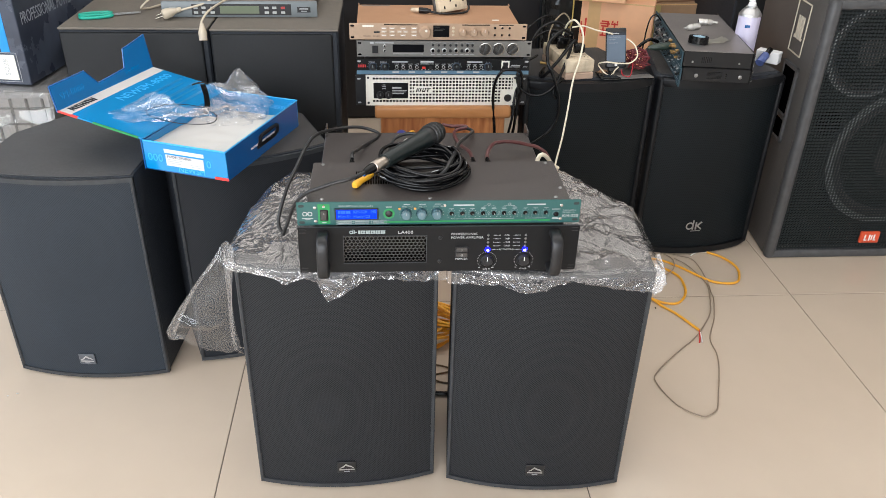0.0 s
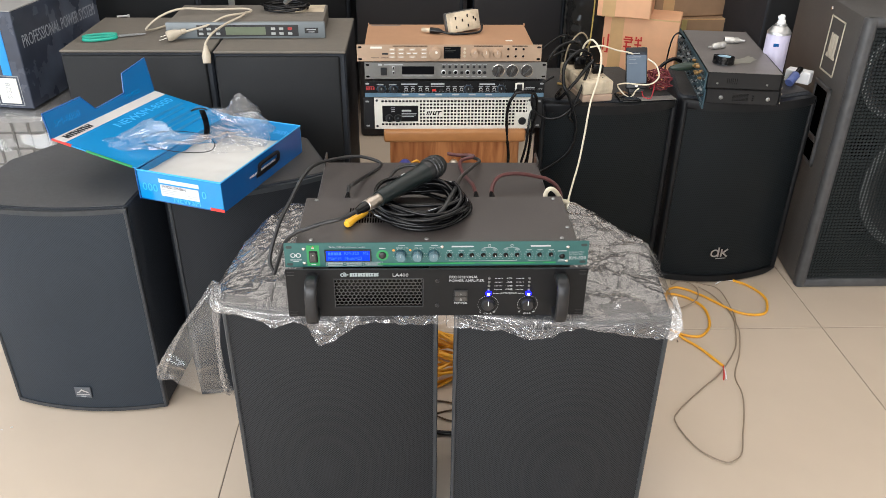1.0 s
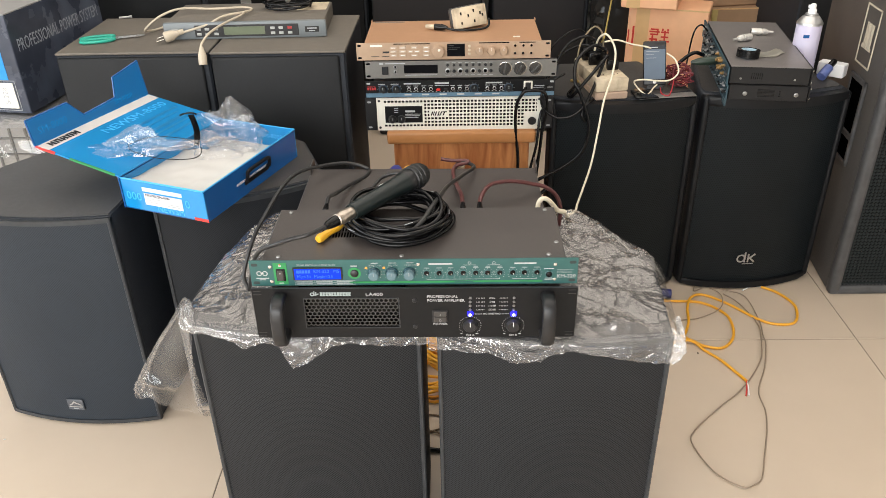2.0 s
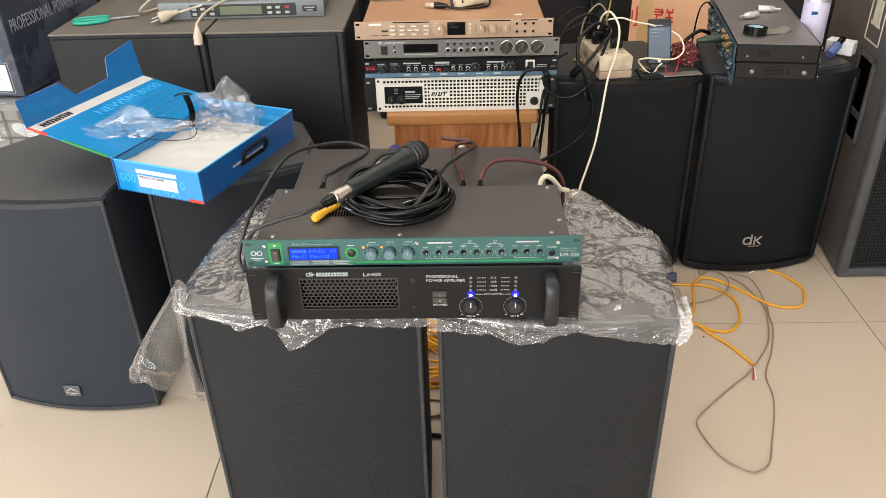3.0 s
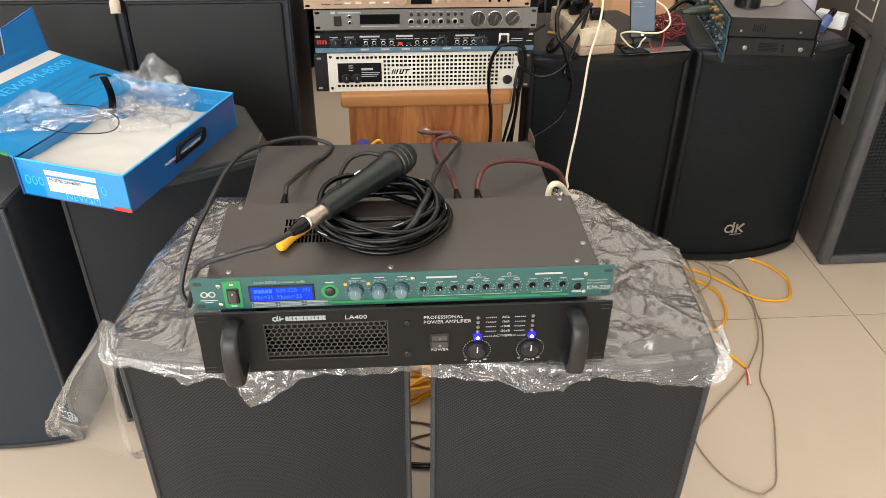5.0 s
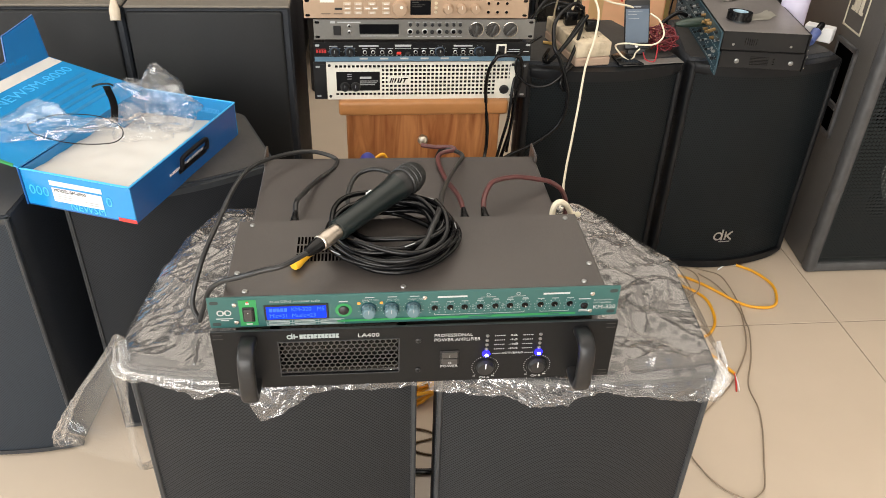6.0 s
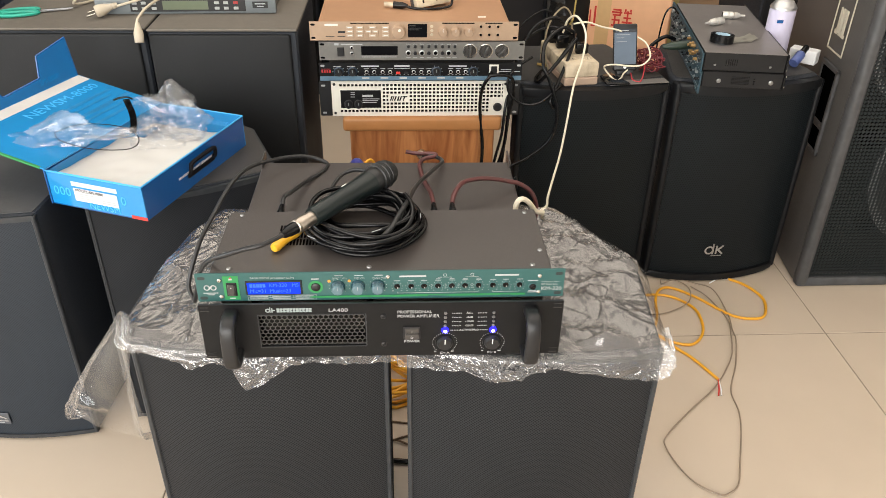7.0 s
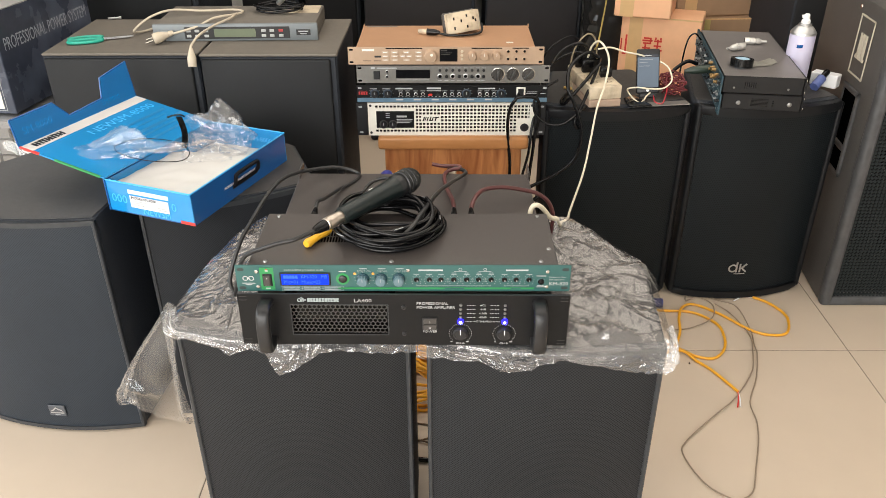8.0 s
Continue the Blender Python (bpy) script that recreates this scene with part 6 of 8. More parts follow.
for i in range(n + 1):
    col = []
    for j in range(n + 1):
        u, v = i / n, j / n
        left = PEAK.lerp(TIP, v) + Vector((-0.012, 0, 0.0)) * math.sin(math.pi * v)
        right = KNOT.lerp(LOW, v) + Vector((-0.008, 0, 0.0)) * math.sin(math.pi * v)
        q = left.lerp(right, u)
        # a folded-up band runs from the tip back to the cabinet
        band = math.exp(-((v - 0.84 + 0.30 * u) / 0.05) ** 2) * max(0.0, 1 - u * 0.8)
        busy = 0.25 + 0.75 * max(0.0, 1 - u / 0.22) + 1.1 * band + 0.5 * max(0.0, v - 0.9) / 0.1
        q += Vector((0.2, -1, 0.15)) * (field[i, j] * 1.4 * min(1.0, v * 4) + fine[i, j] * busy + 0.003 * flat_tri[i, j] * min(1.0, v * 3) + 0.012 * band + 0.018 * math.sin(math.pi * u) * math.sin(math.pi * v))
        q.z -= v * (0.022 * math.sin(math.pi * u) + 0.008 * noise.noise(Vector((u * 7, 0, 2))))
        col.append(bm.verts.new(q))
    grid.append(col)
for i in range(n):
    for j in range(n):
        bm.faces.new((grid[i][j], grid[i + 1][j], grid[i + 1][j + 1], grid[i][j + 1]))
bmesh.ops.reverse_faces(bm, faces=bm.faces[:])
part("hanging_corner", bm, FILM_HANG, film)
edge = [PEAK.lerp(TIP, v) + Vector((-0.012, -0.004, 0.0)) * math.sin(math.pi * v) for v in (0, 0.2, 0.4, 0.6, 0.8, 1.0)]
part("gathered_edge", gathered([KNOT + Vector((0.004, -0.01, 0)), *edge, TIP + Vector((0.02, 0.01, -0.016))], (0.007, 0.006, 0.0032, 0.003, 0.0045, 0.008, 0.010, 0.003), 5, 3), FILM_BAG, film, "gathered strand of clear film")
part("gathered_edge", gathered([KNOT + Vector((-0.012, 0.03, 0.01)), KNOT + Vector((0.0, -0.012, 0.002)), KNOT + Vector((0.03, -0.014, -0.006)), KNOT + Vector((0.07, -0.021, -0.015)), KNOT + Vector((0.1, -0.026, -0.022))], (0.007, 0.008, 0.005, 0.003, 0.001), 5, 8), FILM_BAG, film, "gathered strand of clear film")
part("gathered_edge", gathered([KNOT + Vector((-0.004, 0, -0.004)), KNOT + Vector((-0.010, -0.002, -0.09)), KNOT + Vector((-0.012, 0.0, -0.18)), LOW], (0.008, 0.004, 0.004, 0.007), 4, 14), FILM_HANG, film, "gathered strand of clear film")
# bunched corner on the right
part("bunched_corner", gathered([(0.400, 0.03, 0.552), (0.410, 0.022, 0.538), (0.414, 0.018, 0.518), (0.402, 0.012, 0.500)], (0.004, 0.009, 0.012, 0.007), 6, 5), FILM_BUNCH, film, "bunched clear film")
part("bunched_corner", gathered([(0.418, 0.06, 0.556), (0.420, 0.035, 0.535), (0.416, 0.022, 0.512)], (0.003, 0.007, 0.009), 5, 9), FILM_BUNCH, film, "bunched clear film")

# ---- things on the subwoofers ----
KEYPAD = mat("grey_rubber_keys", (0.38, 0.39, 0.38), 0.6, var=0.08)
rcv = thing("wireless_receiver", pose(-0.491, 1.105, 0.7305, 0, 0, 1.5) @ Matrix.Diagonal((0.945, 1, 1, 1)), "grey wireless microphone receiver with a display", "receiver")
REC = mat("grey_receiver_enamel", (0.16, 0.18, 0.19), 0.45, 0.1, var=0.06, scale=40, stain=0.2)
part("case", box(-0.222, 0.222, 0.006, 0.205, 0.002, 0.044, 0.003, 2), CABTOP, rcv, "dusty top case")
rf = part("front_panel", box(-0.227, 0.227, -0.004, 0.008, 0.0, 0.044, 0.003, 2), REC, rcv)
part("inset_panel", box(-0.14, 0.15, -0.0055, -0.0035, 0.006, 0.037, 0.001), PLASTIC, rf, "black control strip")
part("display", box(-0.058, 0.056, -0.0062, -0.005, 0.011, 0.032), mat("dull_green_display", (0.125, 0.15, 0.095), 0.3), rf, "unlit green display")
for x in (-0.128, -0.105, -0.08, 0.078, 0.101, 0.126):
    for z in (0.014, 0.027):
        part("button", box(x - 0.0062, x + 0.0062, -0.0068, -0.005, z - 0.0034, z + 0.0034, 0.0008), mat("dull_red_key", (0.35, 0.03, 0.03), 0.5) if (x > 0.12 and z > 0.02) else KEYPAD, rf)
part("name_plate", box(0.168, 0.207, -0.0052, -0.0035, 0.014, 0.029), PLASTIC, rf, "black name plate")
bars("plate_print", rf, [(0.174, 0.201, 0.0225, 0.0255), (0.179, 0.196, 0.0165, 0.0188)], GREY_INK, -0.0053)
part("switch", box(-0.205, -0.185, -0.0062, -0.0035, 0.017, 0.028, 0.001), KEYPAD, rf)
part("top_label", box(0.13, 0.215, 0.11, 0.2, 0.0441, 0.0446), IVORY, rcv)
TAN_CORD = mat("faded_cream_cord", (0.50, 0.43, 0.33), 0.5, var=0.1, scale=30, stain=0.3, stain_scale=20)
cd = thing("cream_power_lead", pose(0, 0, 0), "cream mains lead with plug lying over the receiver", "cable")
part("lead", tube([(-0.655, 1.085, 0.752), (-0.59, 1.10, 0.768), (-0.55, 1.13, 0.783), (-0.50, 1.17, 0.784), (-0.49, 1.2, 0.784), (-0.52, 1.22, 0.784), (-0.60, 1.205, 0.785), (-0.68, 1.19, 0.79), (-0.735, 1.17, 0.775),
                   (-0.775, 1.15, 0.745), (-0.765, 1.18, 0.735), (-0.73, 1.23, 0.736), (-0.67, 1.26, 0.74)], 0.003, 8), TAN_CORD, cd)
part("lead_end", tube([(-0.50, 1.17, 0.785), (-0.505, 1.13, 0.784), (-0.535, 1.075, 0.778), (-0.56, 1.02, 0.768), (-0.573, 0.985, 0.752), (-0.574, 0.975, 0.742)], 0.003, 8), TAN_CORD, cd)
pg = part("mains_plug", lathe([(0, 0.0), (0.0125, 0.0), (0.0145, 0.006), (0.013, 0.02), (0.0075, 0.034), (0.008, 0.036), (0.006, 0.04), (0.0075, 0.043), (0.0055, 0.052), (0, 0.052)], 14, look((-0.695, 1.065, 0.745), (-0.652, 1.088, 0.755)) @ pose(0, 0, 0, 180, 0, 0)), TAN_CORD, cd, "two-pin cream plug")
for s in (-1, 1):
    part("pin", tube([(-0.695, 1.065 + s * 0.006, 0.745 + s * 0.003), (-0.712, 1.055 + s * 0.006, 0.741 + s * 0.003)], 0.0021, 8, 1), CHROME, pg)
part("appliance_plug", lathe([(0, 0.0), (0.0105, 0.0), (0.0112, 0.022), (0.008, 0.032), (0.0045, 0.045), (0, 0.045)], 12, look((-0.572, 0.962, 0.703), (-0.574, 0.978, 0.745)) @ pose(0, 0, 0, 180, 0, 0)), TAN_CORD, cd, "cream appliance plug hanging over the edge")
bl = thing("black_cable_coil", pose(-0.40, 1.245, 0.776), "small coil of black cable on the receiver", "cable")
cp_pts = [((0.062 + 0.006 * math.sin(k * 0.7)) * math.cos(2 * math.pi * k / 16), (0.045 + 0.004 * math.sin(k * 1.1)) * math.sin(2 * math.pi * k / 16), 0.003 + 0.014 * k / 64 + 0.002 * math.sin(k)) for k in range(65)]
part("coil", tube(cp_pts, 0.0028, 7, 2), RUBBER, bl)
part("cable_plug", lathe([(0, 0), (0.007, 0), (0.007, 0.03), (0.004, 0.042), (0, 0.042)], 12, pose(0.0, 0.0, 0.02, 60, 0, 40)), SILVER, bl)
sc = thing("scissors", pose(-0.835, 1.115, 0.7305, 0, 0, 20), "scissors with teal-green plastic handles", "scissors")
TEAL = mat("teal_green_plastic", (0.02, 0.36, 0.26), 0.35, var=0.08)
for s in (-1, 1):
    loop = [(-0.012 - 0.042 * (1 - math.cos(a)) , s * 0.004 + s * 0.011 + 0.0145 * math.sin(a) * s, 0.005) for a in [2 * math.pi * k / 16 for k in range(17)]]
    part("handle", tube(loop, 0.0042, 8, 2), TEAL, sc, "teal plastic loop handle")
    part("blade", prism([(-0.012, s * 0.001), (0.065, s * 0.0006), (0.05, s * 0.006), (-0.01, s * 0.008)][::s], 0.003 + (0.0012 if s > 0 else 0), 0.0042 + (0.0012 if s > 0 else 0)), SILVER, sc)
bo = thing("bolt", pose(-0.915, 1.33, 0.7345, 0, 90, 20), "small loose steel bolt", "bolt")
part("shank", lathe([(0, 0), (0.003, 0), (0.003, 0.03), (0, 0.03)], 10), SILVER, bo)
part("bolt_head", lathe([(0, 0.03), (0.0042, 0.03), (0.0042, 0.036), (0, 0.036)], 6), SILVER, bo)

# printed carton on a wrapped cabinet
wr = thing("wrapped_cabinet", pose(-1.27, 0.915, 0), "grey cabinet wrapped in clear plastic", "cabinet")
part("body", box(-0.30, 0.28, 0.01, 0.62, 0.0, 0.57, 0.004), mat("pale_grey_wrapped_board", (0.22, 0.21, 0.20), 0.6, var=0.15, scale=30, stain=0.3), wr)
bm = bmesh.new()
for k in range(14):
    add_box(bm, -0.29 + k * 0.042, -0.29 + k * 0.042 + 0.006, 0.006, 0.0095, 0.02, 0.555)
for k in range(12):
    add_box(bm, -0.295, 0.275, 0.0065, 0.0092, 0.03 + k * 0.045, 0.03 + k * 0.045 + 0.005)
part("printed_grid", bm, GREY_METAL, wr, "dark printed grid", smooth=False)
bm = bmesh.new()
grid = []
for i in range(71):
    col = []
    for j in range(71):
        u, v = i / 70, j / 70
        if v < 0.7:
            q = Vector((-0.31 + 0.6 * u, -0.004, 0.1 + 0.475 * v / 0.7))
            q.y -= 0.016 * crumple(u * 0.6, v * 0.6, 3)
        else:
            q = Vector((-0.31 + 0.6 * u, (v - 0.7) / 0.3 * 0.25, 0.574))
            q.z += 0.004 * crumple(u * 0.6, v * 0.6, 3)
        col.append(bm.verts.new(q))
    grid.append(col)
for i in range(70):
    for j in range(70):
        bm.faces.new((grid[i][j], grid[i + 1][j], grid[i + 1][j + 1], grid[i][j + 1]))
part("wrapping", bm, FILM_BAG, wr)
pb = thing("printed_carton", pose(-1.045, 0.965, 0.578, 0, 0, -8), "dark printed carton with blue stripe and white sticker", "carton")
# navy print, its tones raised for the haze and reflections on it
NIGHT = mat("hazy_navy_printed_carton", (0.045, 0.053, 0.075), 0.26, var=0.6, scale=12, stain=0.7, stain_scale=9, stain_color=(0.12, 0.14, 0.19))
part("carton_body", box(-0.36, 0, 0, 0.42, 0, 0.254, 0.002), NIGHT, pb)
part("carton_top", box(-0.36, 0, 0, 0.42, 0.2542, 0.257), mat("grey_carton_top", (0.30, 0.29, 0.28), 0.6, var=0.1), pb, "pale grey top flap")
right_face = lambda y, z: Matrix.Translation((0.0006, y, z)) @ pose(0, 0, 0, 90, 0, 90)
lettering("side_lettering", "PROFESSIONAL POWER SYSTEM", 0.046, mat("pale_grey_print", (0.30, 0.32, 0.36), 0.4), pb, right_face(0.02, 0.172), stretch=0.58)
part("blue_stripe", box(-0.062, -0.038, -0.0012, 0, 0.09, 0.215), mat("bright_blue_print", (0.01, 0.24, 0.62), 0.35), pb)
stk = part("sticker", box(-0.085, -0.03, -0.0014, 0, 0.014, 0.082), WHITE_PANEL, pb, "white sticker")
lettering("sticker_text", "S-228", 0.02, GREY_INK, stk, Matrix.Translation((-0.057, -0.0018, 0.048)) @ pose(0, 0, 0, 90, 0, 0) @ pose(0, 0, 0, 0, 0, 90), "CENTER")
bars("sticker_frame", pb, [(-0.092, -0.023, 0.008, 0.0095), (-0.092, -0.023, 0.087, 0.0885), (-0.092, -0.0905, 0.008, 0.0885), (-0.0245, -0.023, 0.008, 0.0885)], GREY_INK)
bars("front_print", pb, [(-0.12, -0.112, 0.10, 0.2), (-0.1, -0.092, 0.1, 0.18)], GREY_INK)

# ---- things on the rear speakers ----
TOPZ = 0.5885
ps = thing("power_strip", pose(0.468, 0.985, TOPZ, 0, 0, 9), "dirty ivory power strip with plugs and many cords", "power strip")
part("strip_body", box(-0.043, 0.043, 0, 0.20, 0.021, 0.056, 0.004, 2), IVORY, ps)
part("strip_base", box(-0.043, 0.043, -0.001, 0.20, 0, 0.0205, 0.003), mat("dusty_brown_plastic", (0.42, 0.30, 0.22), 0.6, var=0.1), ps, "dusty base")
for x in (-0.019, 0.019):
    for y in (0.035, 0.082):
        sk = part("socket", lathe([(0.0165, 0), (0.0165, 0.0014), (0.0145, 0.0018), (0.0138, 0.0004), (0, 0.0004)], 20, pose(x, y, 0.056)), IVORY, ps, "round ivory socket")
        for dx in (-0.005, 0.005):
            part("socket_slot", box(x + dx - 0.001, x + dx + 0.001, y - 0.003, y + 0.003, 0.0562, 0.0568), RUBBER, sk)
for x, y, h in ((0.022, 0.078, 0.032), (-0.012, 0.128, 0.04), (0.016, 0.165, 0.042), (-0.016, 0.175, 0.04)):
    part("plug", prism([(x - 0.016, y - 0.012), (x + 0.016, y - 0.012), (x + 0.013, y + 0.012), (x - 0.013, y + 0.012)], 0.056, 0.05 + h, 0.004), RUBBER, ps, "black mains plug")


def cable(pts, r, material, label, name="cable_run"):
    c = thing(name, pose(0, 0, 0), label, "cable")
    part("cable", tube(pts, r, 8), material, c)
    return c


BLK = "black mains cord from the power strip"
cable([(0.452, 1.06, 0.70), (0.42, 1.04, 0.715), (0.375, 1.0, 0.69), (0.366, 0.955, 0.65), (0.383, 0.944, 0.613), (0.406, 0.936, 0.539), (0.394, 0.933, 0.469), (0.345, 0.936, 0.420), (0.28, 0.94, 0.382), (0.225, 0.93, 0.352), (0.19, 0.90, 0.32)], 0.0046, RUBBER, BLK)
cable([(0.345, 1.0, 0.655), (0.31, 0.97, 0.645), (0.284, 0.957, 0.619), (0.288, 0.95, 0.582), (0.322, 0.943, 0.558), (0.36, 0.94, 0.562), (0.395, 0.945, 0.588), (0.42, 0.975, 0.594)], 0.003, RUBBER, BLK)
cable([(0.45, 1.09, 0.70), (0.41, 1.08, 0.728), (0.36, 1.06, 0.715), (0.325, 1.04, 0.67), (0.305, 1.05, 0.62), (0.30, 1.08, 0.56)], 0.0044, RUBBER, BLK)
cable([(0.44, 1.11, 0.70), (0.39, 1.10, 0.742), (0.335, 1.08, 0.72), (0.312, 1.08, 0.68), (0.30, 1.10, 0.60)], 0.0022, RUBBER, BLK)
cable([(0.46, 1.05, 0.685), (0.425, 1.0, 0.665), (0.385, 0.97, 0.63), (0.365, 0.99, 0.5965), (0.375, 1.04, 0.5945)], 0.0044, RUBBER, BLK)
rod = thing("bamboo_stick", pose(0, 0, 0), "short yellowish bamboo stick lying behind the power strip", "stick")
part("stick", tube([(0.382, 1.132, 0.5935), (0.40, 1.123, 0.5935), (0.42, 1.113, 0.5935)], 0.0036, 8), mat("bamboo_yellow", (0.45, 0.29, 0.08), 0.5, var=0.2), rod)
cable([(0.475, 1.14, 0.67), (0.455, 1.06, 0.668), (0.43, 1.0, 0.64), (0.405, 0.965, 0.597), (0.388, 0.945, 0.565), (0.398, 0.945, 0.545)], 0.0042, RUBBER, BLK)
cable([(0.455, 1.07, 0.672), (0.40, 1.0, 0.632), (0.365, 0.99, 0.598), (0.36, 1.02, 0.594), (0.385, 1.08, 0.594)], 0.0036, RUBBER, BLK)
cable([(0.47, 1.12, 0.68), (0.40, 1.13, 0.69), (0.33, 1.08, 0.665), (0.30, 1.02, 0.62), (0.29, 0.99, 0.56), (0.288, 0.97, 0.48), (0.28, 0.965, 0.38)], 0.0034, RUBBER, BLK)
cable([(0.46, 1.11, 0.68), (0.455, 1.12, 0.725), (0.43, 1.11, 0.745), (0.395, 1.085, 0.71), (0.385, 1.06, 0.65), (0.40, 1.05, 0.598)], 0.0022, mat("tan_rubber_cord", (0.24, 0.19, 0.12), 0.5), "tan cord arching over the power strip")
cable([(0.242, 0.955, 0.633), (0.236, 0.940, 0.628), (0.222, 0.945, 0.60), (0.218, 0.955, 0.555), (0.222, 0.958, 0.50), (0.228, 0.956, 0.44), (0.225, 0.95, 0.38), (0.2, 0.9, 0.33)], 0.0042, RUBBER, "black mains cord hanging from the rack stack")
cable([(0.236, 0.94, 0.63), (0.26, 0.94, 0.632), (0.29, 0.95, 0.622), (0.298, 0.955, 0.58), (0.29, 0.96, 0.52), (0.283, 0.96, 0.44), (0.265, 0.955, 0.37)], 0.0042, RUBBER, "black mains cord beside the rack stack")
cable([(0.31, 1.0, 0.6), (0.285, 0.97, 0.56), (0.275, 0.95, 0.48), (0.262, 0.945, 0.42), (0.25, 0.935, 0.36), (0.25, 0.9, 0.3)], 0.0036, RUBBER, "black cord hanging behind the amplifier")
cable([(0.315, 0.945, 0.36), (0.27, 0.9, 0.35), (0.21, 0.82, 0.36), (0.17, 0.75, 0.33)], 0.005, RUBBER, "black cord lying behind the amplifier")
ph = thing("phone", pose(0.594, 1.058, TOPZ + 0.0125, -24, -3, -6), "dark smartphone leaning upright with its screen lit", "phone")
part("phone_body", box(-0.030, 0.030, 0, 0.008, 0, 0.116, 0.0045, 3), PLASTIC, ph)
part("phone_screen", box(-0.0272, 0.0272, -0.0008, 0.0002, 0.016, 0.094), glow("dim_phone_screen", (0.11, 0.14, 0.18), 0.16), ph, "dim grey-blue screen")
part("status_strip", box(-0.0272, 0.0272, -0.0008, 0.0002, 0.0945, 0.103), mat("dark_screen_strip", (0.03, 0.035, 0.045), 0.2), ph, "dark strip of the screen")
bars("screen_line", ph, [(-0.024, 0.008, 0.0975, 0.0995), (-0.022, 0.012, 0.088, 0.0892), (-0.022, -0.002, 0.0805, 0.0815), (-0.022, 0.004, 0.071, 0.072)], GREY_INK, -0.0009)
part("home_button", lathe([(0.0042, 0), (0.004, 0.0008), (0, 0.001)], 14, face_m(0, 0.0085)), WHITE_INK, ph)
part("stand", prism([(-0.02, 0.0), (0.02, 0.0), (0.02, 0.05), (-0.02, 0.05)], -0.0095, 0.0, 0), PLASTIC, ph)
cable([(0.598, 1.048, 0.606), (0.586, 1.038, 0.600), (0.576, 1.020, 0.595), (0.562, 1.006, 0.5935), (0.551, 1.026, 0.597), (0.537, 1.042, 0.612), (0.538, 1.036, 0.622), (0.559, 1.028, 0.627), (0.592, 1.026, 0.624), (0.625, 1.030, 0.624), (0.645, 1.037, 0.637), (0.648, 1.047, 0.652), (0.640, 1.066, 0.670), (0.622, 1.082, 0.680)], 0.0021, CREAM_CORD, "cream charging cable looped round the phone")
rw_ = thing("red_wire_bundle", pose(0.665, 1.085, TOPZ), "tangled dark red wire beside the phone", "wire")
rr = random.Random(8)
wp = [(0.03 * math.cos(k * 1.9) + rr.uniform(-0.008, 0.008), 0.025 * math.sin(k * 1.7), 0.006 + 0.055 * abs(math.sin(k * 0.9)) * rr.uniform(0.5, 1)) for k in range(46)]
part("wire", tube(wp, 0.0018, 6, 4), mat("dark_red_wire", (0.13, 0.013, 0.018), 0.4, var=0.1), rw_)
part("wire_tail", tube([(-0.02, -0.02, 0.03), (-0.03, -0.055, 0.02), (-0.045, -0.085, 0.005), (-0.06, -0.07, 0.004), (-0.058, -0.04, 0.01)], 0.0016, 6), mat("bright_red_wire", (0.4, 0.02, 0.03), 0.4), rw_)
th = thing("black_bracket", pose(0.61, 0.99, TOPZ, 0, 0, 8), "flat dark metal bracket under the phone", "bracket")
part("plate", box(-0.07, 0.085, 0, 0.03, 0.0003, 0.003, 0.001), GREY_UNIT, th)
part("wedge", prism([(-0.08, 0.0), (-0.02, -0.005), (-0.04, 0.08), (-0.075, 0.06)], 0.003, 0.007, 0.001), RUBBER, th)

